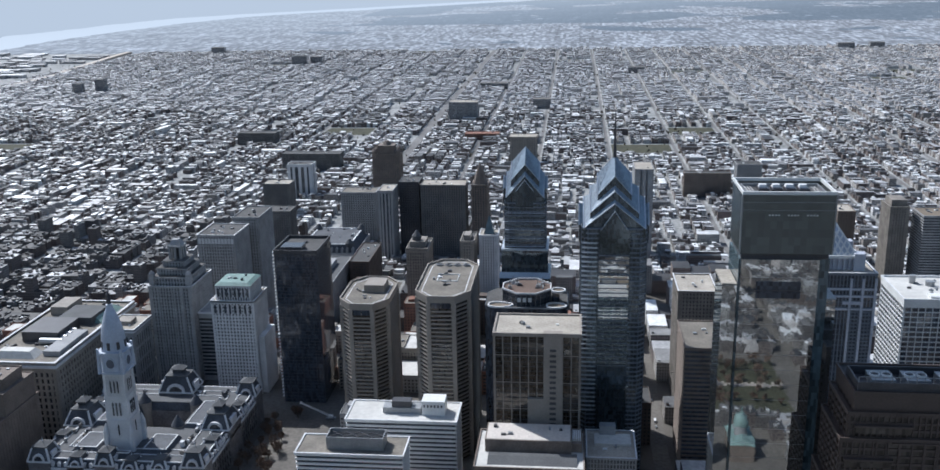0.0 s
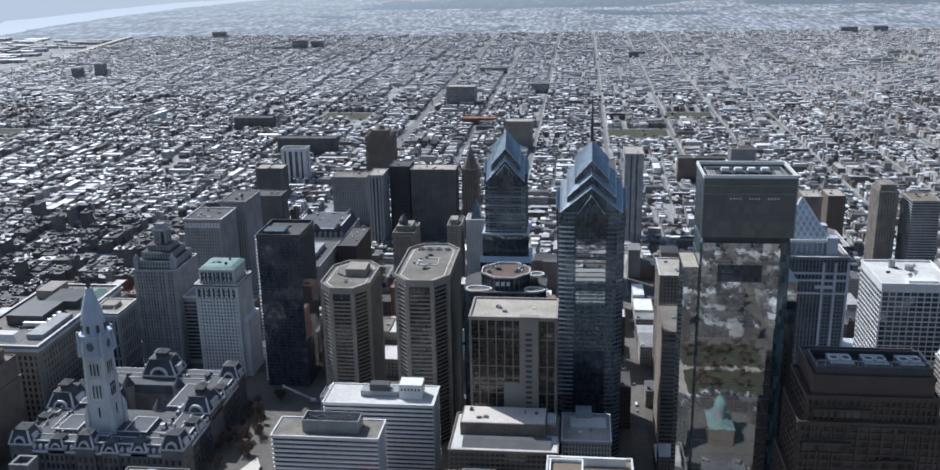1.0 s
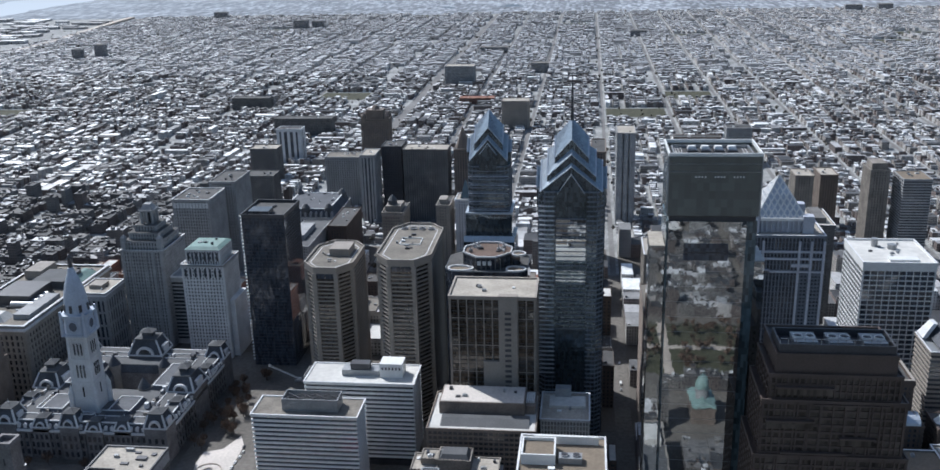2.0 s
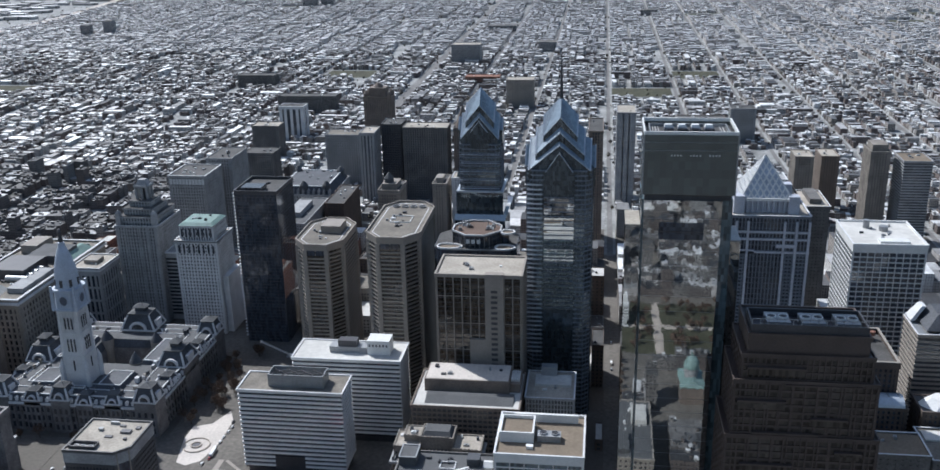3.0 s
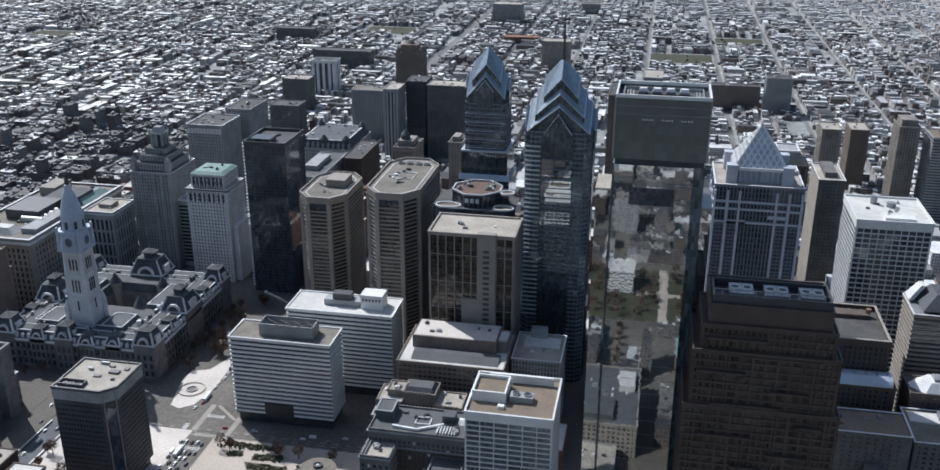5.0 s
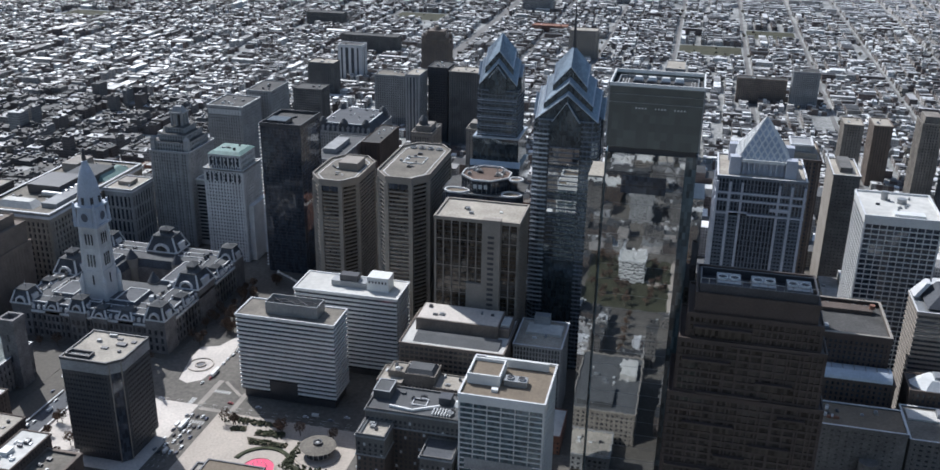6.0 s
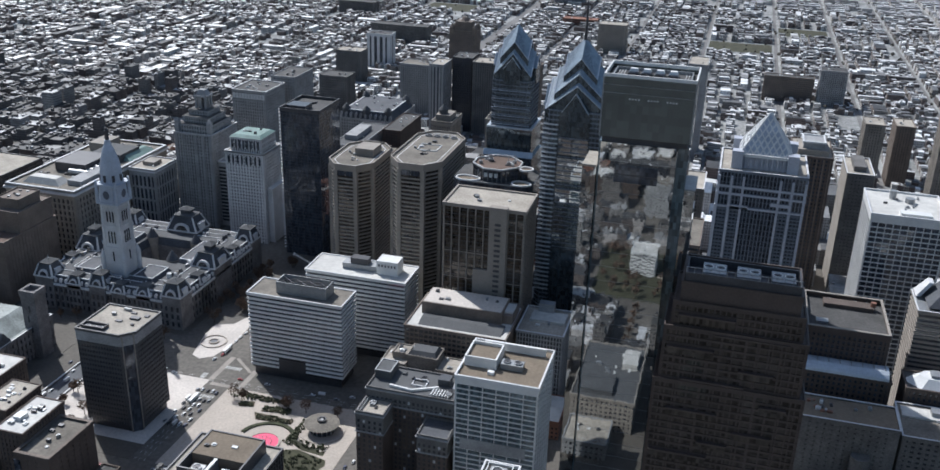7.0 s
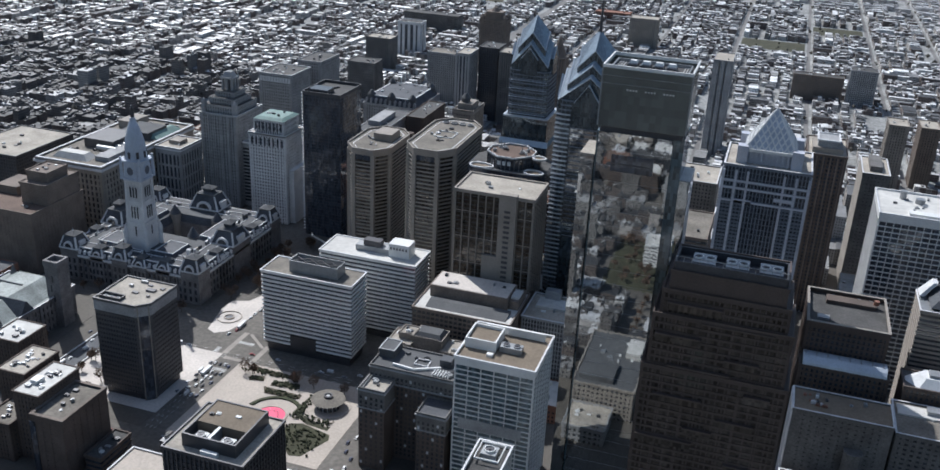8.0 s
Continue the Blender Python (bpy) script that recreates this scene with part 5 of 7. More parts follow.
o = tower("grand_hotel", "ornate grey hotel with slate mansard and roof domes", 18, 455, 92, 545, 58, GREY_STONE, GLASS, 4, 0.4, 3.6, 0.6, SLATE_PALE, units=10, category="hotel")
for k in range(11):
    x, y = -34 + 6.8 * k, -43.5
    part("dormer", prism(box(x - 1.5, y, 58.5, x + 1.5, y + 4, 63.5), [(x - 1.9, y - 0.4), (x + 1.9, y - 0.4), (x + 1.9, y + 4), (x - 1.9, y + 4)], 63.5, 66, [(x - 0.1, y - 0.4), (x + 0.1, y - 0.4), (x + 0.1, y + 4), (x - 0.1, y + 4)]), GREY_STONE, o)
clutter(o, -24, -34, 24, 36, 66, 16, RNG, (GREY_METAL, WHITE_METAL, DARK_METAL, PALE_STONE))
part("mansard", prism(bmesh.new(), rect(-36, -44, 36, 44), 58.3, 68, rect(-30, -38, 30, 38)), SLATE, o, "dark slate mansard")
part("mansard_top", ring(bmesh.new(), rect(-30.6, -38.6, 30.6, 38.6), rect(-29, -37, 29, 37), 67.8, 68.8), PALE_STONE, o)
for x, y in ((-29, -36), (29, -36), (0, -38), (-29, 34), (29, 34)):
    d_ = part("corner_dome", prism(prism(bmesh.new(), ngon(x, y, 5.5, 12), 58.3, 70), ngon(x, y, 5.5, 12), 70, 75, ngon(x, y, 1.5, 12)), SLATE_PALE, o)
clutter(o, -26, -34, 26, 34, 68, 9, RNG)
tower("grey_slab", "grey office slab with long white roof plant", 57, 345, 90, 446, 57, GREY_STONE, GLASS_BLACK, 3.6, 0.45, 3.4, 0.5, SLATE_PALE, units=12, pent=(62, 370, 78, 420, 6))
tower("brown_slab", "brown brick block with flat roof", 95, 415, 118, 495, 60, DARK_BRICK, GLASS_BLACK, 3.6, 0.45, 3.4, 0.6, DARK_ROOF, units=5)

# blocks north-east of the plaza
o = tower("brick_block", "brown brick office block with white roof plant", 90, -265, 110, -226, 52, DARK_BRICK, GLASS_BLACK, 3.6, 0.5, 2.8, 0.6, WHITE_ROOF, units=14, rise=0.7)
part("stair_house", box(-6, -8, 52.1, 0, -1, 55), WHITE_METAL, o)
o = tower("brick_block", "plain brown brick block with brown roof coping", 110.6, -274, 135, -231, 44, DARK_BRICK, GLASS_BLACK, 3.6, 0.85, 6, 0.7, GRAVEL_ROOF, units=5)
part("coping", ring(bmesh.new(), rect(-12.9, -22.2, 12.9, 22.2), rect(-10.6, -20, 10.6, 20), 45.3, 45.7), UMBER, o, "brown brick coping")
# A black box proud of the corner, standing in for a recess.
part("recess", box(-13.2, -22.6, 0, -9, -20, 40), GLASS_BLACK, o)
tower("brick_block", "dark brick block with bright roof plant", 52, -238, 74, -204, 45, DARK_BRICK, GLASS_BLACK, 3.6, 0.5, 2.8, 0.6, PALE_ROOF, units=13, rise=0.7)
tower("brick_block", "dark brick block with small white roof houses", 16, -206, 41, -178, 46, DARK_BRICK, GLASS_BLACK, 3.6, 0.5, 2.8, 0.6, WHITE_ROOF, units=8, rise=0.7)
tower("brick_block", "dark low block with brown gravel roof", 68, -272, 89, -246, 29, DARK_BRICK, GLASS_BLACK, 3.6, 0.5, 2.8, 0.6, GRAVEL_ROOF, units=5)
tower("parking_garage", "low concrete parking garage with pale open roof deck", 166, -292, 206, -247, 15, BEIGE, GLASS_BLACK, 3.4, 0.4, 0, top=PLAZA, units=0, rise=1.0, category="garage")
tower("low_block", "long low block with dark roof beside the road", 139, -262, 151, -231, 12, DARK_BRICK, GLASS_BLACK, 3.6, 0.5, 0, top=DARK_ROOF, units=5)
o = tower("brown_hotel", "grey-brown brick hotel block with battered top", -172, -36, -93, 34, 60, UMBER, GLASS, 3.6, 0.82, 4.2, 0.8, BROWN_ROOF, units=8)
part("step_back", box(10, -12, 60.1, 39, 33, 80), UMBER, o)
part("step_back", box(12, -4, 80, 35, 24, 89), UMBER, o)
part("step_cornice", ring(bmesh.new(), rect(9.4, -12.6, 39.6, 33.6), rect(10.2, -11.8, 38.8, 32.8), 78.4, 80.8), UMBER, o)
part("step_cornice", ring(bmesh.new(), rect(11.4, -4.6, 35.6, 24.6), rect(12.2, -3.8, 34.8, 23.8), 87.6, 90.2), UMBER, o)
part("corner_house", box(-30, 0, 60.1, -6, 30, 68), UMBER, o)
clutter(o, 14, -2, 33, 22, 89, 6, RNG)
tower("dark_block", "dark office block with pale roof", -275, 72, -205, 160, 66, DARK_METAL, GLASS_BLACK, 3.6, 0.3, 3.4, 0.3, PALE_ROOF, units=6)
TEMPLE_ROOF = mat("grey_green_metal_roof", (0.211, 0.237, 0.227), 0.6, vary=0.3)
o = tower("stone_temple", "grey stone temple with grey-green roof and tall square tower", -80, -170, -12, -84, 26, HALL_STONE, GLASS, 6, 0.4, 4.5, 0.6, TEMPLE_ROOF, units=3, category="temple")
part("temple_roof", prism(bmesh.new(), rect(-30, -41, 30, 41), 26.2, 35, rect(-12, -34, 12, 34)), TEMPLE_ROOF, o)
part("cross_gable", prism(bmesh.new(), rect(-8, -20, 34, -4), 26.2, 37, rect(-8, -12.4, 34, -11.6)), SLATE, o, "dark slate cross gable")
part("cross_gable", prism(bmesh.new(), rect(-34, 6, 8, 20), 26.2, 36, rect(-34, 12.6, 8, 13.4)), SLATE, o, "dark slate cross gable")
part("temple_tower", box(28.5, 18, 0, 42, 31, 56), HALL_STONE, o, "tall grey stone tower")
part("tower_battlement", ring(bmesh.new(), rect(28.0, 17.4, 42.6, 31.6), rect(30, 19.5, 40.5, 29.5), 55, 60), HALL_STONE, o)
for k, (x, y) in enumerate(((-24, 38), (28, 38), (28, -38), (-24, -38))):
    part("turret", prism(bmesh.new(), ngon(x, y, 4, 8), 24, 38, ngon(x, y, 0.6, 8)), HALL_STONE, o)
for k in range(4):
    part("tower_slit", box(33 + 2.0 * (k % 2), 17.7, 14 + 9 * k, 34.2 + 2.0 * (k % 2), 18.2, 20 + 9 * k), GLASS, o)
    part("buttress", box(33.5, -36 + 12 * k, 0, 35.5, -33 + 12 * k, 26), HALL_STONE, o)


# ---- city hall ----
def city_hall():
    o = thing("city_hall", "grey stone city hall with mansard pavilions and clock tower", "city hall", 0, 0)
    x0, x1, y0, y1 = -68, 76, -30, 116
    TAKEN.append((x0 - 8, y0 - 8, x1 + 8, y1 + 8))
    out, inn = rect(x0, y0, x1, y1), rect(x0 + 50, y0 + 64, x1 - 46, y1 - 40)
    part("wing_wall", ring(bmesh.new(), out, inn, 0, 25), HALL_STONE, o)
    part("cornice", ring(bmesh.new(), grow(out, 1.0), grow(out, -0.4), 24, 26), PALE_STONE, o)
    # mansard between outer and inner eaves
    bm = bmesh.new()
    rows = [(out, 26), (grow(out, -3), 32.5), (grow(inn, 3), 32.5), (inn, 26)]
    vs = [[bm.verts.new((x, y, z)) for x, y in p] for p, z in rows]
    for a in range(3):
        for i in range(4):
            j = (i + 1) % 4
            f = bm.faces.new((vs[a][i], vs[a][j], vs[a + 1][j], vs[a + 1][i]))
    part("mansard_roof", bm, SLATE, o, "dark slate mansard")
    part("flat_roof", ring(bmesh.new(), grow(out, -3.4), grow(inn, 3.4), 32.3, 32.8), SLATE_PALE, o, "weathered grey metal roof flat")
    part("roof_curb", ring(bmesh.new(), grow(out, -2.6), grow(out, -3.6), 32.3, 33.2), PALE_STONE, o)
    for d_ in (13, 22):
        part("roof_curb", ring(bmesh.new(), grow(out, -d_), grow(out, -d_ - 0.7), 32.7, 33.5), PALE_STONE, o)
    for rx0, ry0, rx1, ry1 in ((-40, -16, -17, 14), (18, -16, 42, 14), (-44, 30, -24, 78), (36, 30, 56, 78), (-12, -24, 14, -15)):
        part("slate_attic", prism(bmesh.new(), rect(rx0, ry0, rx1, ry1), 32.7, 36.2, rect(rx0 + 2.5, ry0 + 2.5, rx1 - 2.5, ry1 - 2.5)), SLATE, o, "dark slate attic roof")
        part("attic_curb", ring(bmesh.new(), rect(rx0 + 2.2, ry0 + 2.2, rx1 - 2.2, ry1 - 2.2), rect(rx0 + 3.0, ry0 + 3.0, rx1 - 3.0, ry1 - 3.0), 36.1, 36.8), PALE_STONE, o)
    part("court_facade", ring(bmesh.new(), grow(inn, 0.05), grow(inn, -0.6), 0, 25.5), HALL_STONE, o)
    # windows and pilasters
    win, pil, dor = bpy.data.meshes.new("window"), bpy.data.meshes.new("pilaster"), bpy.data.meshes.new("dormer")
    box(-1.1, -0.25, 0, 1.1, 0.2, 4.4).to_mesh(win)
    box(-0.5, -0.9, 0, 0.5, 0.2, 23.5).to_mesh(pil)
    bm = box(-1.3, -0.6, 0, 1.3, 3.2, 3.4)
    prism(bm, [(-1.6, -0.9), (1.6, -0.9), (1.6, 3.0), (-1.6, 3.0)], 3.4, 4.6, [(-0.2, -0.9), (0.2, -0.9), (0.2, 3.0), (-0.2, 3.0)])
    bm.to_mesh(dor)
    win.materials.append(GLASS), pil.materials.append(HALL_STONE), dor.materials.append(PALE_STONE)
    for (ax, ay), (bx, by), rz in (((x0, y0), (x1, y0), 0), ((x1, y0), (x1, y1), 90), ((x0, y1), (x0, y0), -90)):
        for k in range(27):
            f = (k + 0.5) / 27
            x, y = ax + (bx - ax) * f, ay + (by - ay) * f
            for z in (3, 10, 17.5):
                piece("window", win, o, pose(x, y, z, 0, 0, rz))
            piece("dormer", dor, o, pose(x, y, 26.2, 0, 0, rz) @ pose(0, 0.9, 0))
            f = k / 27
            piece("pilaster", pil, o, pose(ax + (bx - ax) * f, ay + (by - ay) * f, 0, 0, 0, rz))

    def pavilion(cx, cy, w, d, h, mans, finial):
        p = part("pavilion", box(cx - w, cy - d, 0, cx + w, cy + d, h), HALL_STONE, o)
        part("pavilion_cornice", ring(bmesh.new(), rect(cx - w - 0.8, cy - d - 0.8, cx + w + 0.8, cy + d + 0.8), rect(cx - w + 0.2, cy - d + 0.2, cx + w - 0.2, cy + d - 0.2), h - 0.4, h + 0.8), PALE_STONE, p)
        a, b = rect(cx - w, cy - d, cx + w, cy + d), rect(cx - w * 0.62, cy - d * 0.62, cx + w * 0.62, cy + d * 0.62)
        part("pavilion_mansard", prism(bmesh.new(), a, h + 0.8, h + mans, b), SLATE, p, "dark slate mansard")
        part("pavilion_cap", prism(bmesh.new(), grow(b, 0.7), h + mans, h + mans + 0.9), SLATE_PALE, p)
        part("pavilion_peak", prism(bmesh.new(), b, h + mans + 0.9, h + mans + 3.2, rect(cx - 1, cy - 1, cx + 1, cy + 1)), SLATE_PALE, p)
        part("finial", prism(bmesh.new(), ngon(cx, cy, 0.5, 6), h + mans + 3, h + mans + 3 + finial, ngon(cx, cy, 0.1, 6)), PALE_STONE, p)
        for (px, py), (qx, qy) in zip(a, b):
            bm = prism(bmesh.new(), ngon(px, py, 1.0, 4, 0.785), h + 0.8, h + mans + 0.4, ngon(qx, qy, 0.8, 4, 0.785))
            part("hip_rib", bm, PALE_STONE, p)
        # arched dormers in pale stone
        for s, rz in ((-1, 0), (1, 180)):
            bm = bmesh.new()
            arc = [(math.cos(t) * w * 0.55, math.sin(t) * mans * 0.55) for t in np.linspace(0, math.pi, 9)]
            inner = [(x * 0.72, z * 0.72) for x, z in arc]
            y = cy + s * (d + 0.3)
            fr = [[bm.verts.new((cx + x, y + dy, h + 0.8 + z)) for x, z in q] for q in (arc, inner) for dy in (0, -s * 2.0)]
            for i in range(8):
                bm.faces.new((fr[0][i], fr[0][i + 1], fr[2][i + 1], fr[2][i]))
                bm.faces.new((fr[0][i], fr[1][i], fr[1][i + 1], fr[0][i + 1]))
                bm.faces.new((fr[2][i], fr[2][i + 1], fr[3][i + 1], fr[3][i]))
            bmesh.ops.recalc_face_normals(bm, faces=bm.faces)
            part("arched_dormer", bm, PALE_STONE, p)
            bm = bmesh.new()
            bm.faces.new([bm.verts.new((cx + x, y - s * 0.3, h + 0.9 + z)) for x, z in inner])
            part("dormer_opening", bm, GLASS, p)
        for s in (-1, 1):
            part("side_dormer", box(cx + s * (w - 1.2) - 1.4, cy - d * 0.4, h + 0.8, cx + s * (w - 1.2) + 1.4, cy + d * 0.4, h + 0.8 + mans * 0.5), PALE_STONE, p)
        if finial > 7:
            part("lantern", box(cx - w * 0.3, cy - d * 0.3, h + mans + 0.9, cx + w * 0.3, cy + d * 0.3, h + mans + 6), SLATE, p)
            part("lantern_cap", prism(bmesh.new(), rect(cx - w * 0.42, cy - d * 0.42, cx + w * 0.42, cy + d * 0.42), h + mans + 6, h + mans + 9, rect(cx - 0.6, cy - 0.6, cx + 0.6, cy + 0.6)), SLATE_PALE, p)
        for k in range(3):
            for j in range(3):
                piece("window", win, p, pose(cx + (k - 1) * w * 0.6, cy - d, 3 + 7.2 * j))

    cxm, cym = (x0 + x1) / 2, (y0 + y1) / 2
    for px, py in inn:
        tr = part("court_turret", prism(bmesh.new(), ngon(px, py, 5.5, 12), 0, 34), TAN_STONE, o)
        part("turret_cone", prism(bmesh.new(), ngon(px, py, 5.8, 12), 34, 43, ngon(px, py, 0.4, 12)), SLATE, tr)
    rg = random.Random(2)
    for k in range(70):
        sx, sy = rg.choice((x0 + 14, x1 - 14, x0 + 26, x1 - 26)), rg.uniform(y0 + 10, y1 - 10)
        if k % 3 == 0:
            sx, sy = rg.uniform(x0 + 12, x1 - 12), rg.choice((y0 + 16, y1 - 18, y0 + 30))
        if abs(sx) < 20 and abs(sy) < 20:
            continue
        w_, d_, h_ = rg.uniform(1, 3.5), rg.uniform(1, 4.5), rg.uniform(1.5, 4.5)
        part("chimney" if h_ > 3 else "roof_hatch", box(sx - w_ / 2, sy - d_ / 2, 32.6, sx + w_ / 2, sy + d_ / 2, 32.8 + h_), rg.choice((TAN_STONE, GREY_METAL, PALE_STONE, SLATE)), o)
    for cx in (x0 + 8, x1 - 8):
        for cy in (y0 + 8, y1 - 8):
            pavilion(cx, cy, 9.2, 9.2, 31, 11, 4)
    pavilion(x0 + 11, cym, 12, 15, 33, 12, 8), pavilion(x1 - 11, cym, 12, 15, 33, 12, 8), pavilion(cxm, y1 - 11, 16, 12, 35, 14, 9)
    for yy in (cym - 32, cym + 32):
        pavilion(x0 + 7, yy, 7, 7, 28, 7, 2), pavilion(x1 - 7, yy, 7, 7, 28, 7, 2)
    for xx in (cxm - 34, cxm + 36):
        pavilion(xx, y0 + 6, 7, 7, 28, 7, 2)
    pavilion(cxm - 9, y0 + 6, 8, 8, 30, 10, 5), pavilion(cxm + 12, y0 + 5, 7, 7, 27, 7, 3)
    # clock tower
    t = part("tower_base", prism(bmesh.new(), rect(-14.5, -14.5, 14.5, 14.5), 0, 58, rect(-13, -13, 13, 13)), PALE_STONE, o, "pale stone tower base")
    part("tower_shaft", prism(bmesh.new(), rect(-12.2, -12.2, 12.2, 12.2), 58, 100, rect(-10.6, -10.6, 10.6, 10.6)), PALE_STONE, o)
    for q in range(4):
        m = Matrix.Rotation(q * math.pi / 2, 4, "Z")
        bm = prism(bmesh.new(), rect(-13.6, -13.6, -9.6, -9.6), 40, 98, rect(-11.8, -11.8, -8.6, -8.6))
        bmesh.ops.transform(bm, matrix=m, verts=bm.verts)
        part("corner_buttress", bm, PALE_STONE, t)
        for z, w, hh in ((46, 1.6, 9), (63, 1.0, 11), (83, 1.0, 10)):
            for dx in (-4, 0, 4) if z > 50 else (0,):
                bm = box(dx - w / 2 - 0.1, -13.9 + (z - 40) * 0.038, z, dx + w / 2 + 0.1, -12.2 + (z - 40) * 0.038, z + hh)
                bmesh.ops.transform(bm, matrix=m, verts=bm.verts)
                part("tower_window", bm, GLASS, t)
    part("belt_course", ring(bmesh.new(), rect(-12.6, -12.6, 12.6, 12.6), rect(-10, -10, 10, 10), 78, 79.6), PALE_STONE, o)
    for z, r_ in ((58, 13.4), (70, 12.5), (92, 11.7), (97.5, 11.9)):
        part("belt_course", ring(bmesh.new(), rect(-r_, -r_, r_, r_), rect(-9.5, -9.5, 9.5, 9.5), z, z + 1.2), PALE_STONE, t)
    for q in range(4):
        m = Matrix.Rotation(q * math.pi / 2, 4, "Z")
        for dx in (-6.2, -2, 2, 6.2):
            bm = prism(bmesh.new(), ngon(dx, -12.2, 0.55, 6), 79.6, 97, ngon(dx, -11.6, 0.5, 6))
            bmesh.ops.transform(bm, matrix=m, verts=bm.verts)
            part("shaft_column", bm, PALE_STONE, t)
        bm = prism(prism(bmesh.new(), ngon(-14.6, -14.6, 3.0, 8), 26, 50), ngon(-14.6, -14.6, 3.0, 8), 50, 57, ngon(-14.0, -14.0, 0.3, 8))
        bmesh.ops.transform(bm, matrix=m, verts=bm.verts)
        part("base_turret", bm, PALE_STONE, t)
        bm = prism(bmesh.new(), [(-4.2, -13.8), (4.2, -13.8), (4.2, -11), (-4.2, -11)], 117.5, 123.5, [(-0.6, -12.6), (0.6, -12.6), (0.6, -11), (-0.6, -11)])
        bmesh.ops.transform(bm, matrix=m, verts=bm.verts)
        part("clock_gable", bm, TOWER_METAL, t)
    cl = part("clock_storey", prism(bmesh.new(), cham(-12, -12, 12, 12, 4.5), 100, 117, cham(-11, -11, 11, 11, 4.5)), TOWER_METAL, o, "pale blue-grey painted clock storey")
    for z in (100, 116.5):
        part("clock_cornice", ring(bmesh.new(), cham(-13.4, -13.4, 13.4, 13.4, 5), cham(-10.5, -10.5, 10.5, 10.5, 4), z, z + 1.6), TOWER_METAL, cl)
    for q in range(4):
        m = Matrix.Rotation(q * math.pi / 2, 4, "Z")
        bm = prism(bmesh.new(), ngon(0, 0, 3.9, 20), 0, 0.8)
        bmesh.ops.transform(bm, matrix=m @ pose(0, -11.2, 108.5, 90, 0, 0), verts=bm.verts)
        part("clock_face", bm, CLOCK, cl, "dark round clock face")
        bm = ring(bmesh.new(), ngon(0, 0, 4.7, 20), ngon(0, 0, 3.9, 20), 0, 1.1)
        bmesh.ops.transform(bm, matrix=m @ pose(0, -11.2, 108.5, 90, 0, 0), verts=bm.verts)
        part("clock_rim", bm, TOWER_METAL, cl)
        bm = prism(bmesh.new(), ngon(-11.2, -11.2, 2.2, 8), 100, 121, ngon(-11.2, -11.2, 1.2, 8))
        bmesh.ops.transform(bm, matrix=m, verts=bm.verts)
        part("corner_figure", bm, TOWER_METAL, cl)
    dm = part("dome", prism(bmesh.new(), ngon(0, 0, 10.6, 16), 118, 130, ngon(0, 0, 9.6, 16)), TOWER_METAL, o, "pale blue-grey painted metal dome")
    prof = [(9.6, 130), (8.6, 136), (7.0, 142), (5.0, 148), (3.2, 152), (2.6, 155.5), (0.4, 156)]
    bm = bmesh.new()
    rings = [[bm.verts.new((x, y, z)) for x, y in ngon(0, 0, r, 16)] for r, z in prof]
    for a, b in zip(rings, rings[1:]):
        for i in range(16):
            bm.faces.new((a[i], a[(i + 1) % 16], b[(i + 1) % 16], b[i]))
    part("dome_cap", bm, TOWER_METAL, dm)
    for q in o.children:
        if q.name.split(".")[0] in ("tower_base", "tower_shaft", "belt_course"):
            q.scale = (0.74, 0.74, 1)
    cl.scale = (0.86, 0.86, 1)
    dm.scale = (0.94, 0.94, 1)
    for k in range(8):
        m = Matrix.Rotation(k * math.pi / 4, 4, "Z")
        bm = box(-1.3, -10.5, 119.5, 1.3, -9.0, 126)
        bmesh.ops.transform(bm, matrix=m, verts=bm.verts)
        part("dome_opening", bm, DARK_METAL, dm)
    return o


CLOCK = mat("clock_glass", (0.10, 0.11, 0.14), 0.3, vary=0.1)
city_hall()
# statue on the dome: one plain bronze mesh
bm = bmesh.new()
prof = [(1.5, 0), (1.9, 1.5), (1.6, 4), (1.3, 6.5), (1.7, 8.3), (1.0, 9.2), (0.8, 10.2), (1.3, 10.6), (0.2, 11.3)]
rings = [[bm.verts.new((x, y, z)) for x, y in ngon(0, 0, r, 10)] for r, z in prof]
for a, b in zip(rings, rings[1:]):
    for i in range(10):
        bm.faces.new((a[i], a[(i + 1) % 10], b[(i + 1) % 10], b[i]))
bm.faces.new(rings[0][::-1]), bm.faces.new(rings[-1])
me = bpy.data.meshes.new("statue")
bm.to_mesh(me)
me.materials.append(DARK_METAL)
st = tagged(new("statue", me), "dark bronze statue standing on the tower dome", "statue")
st.location = (0, 0, 156)


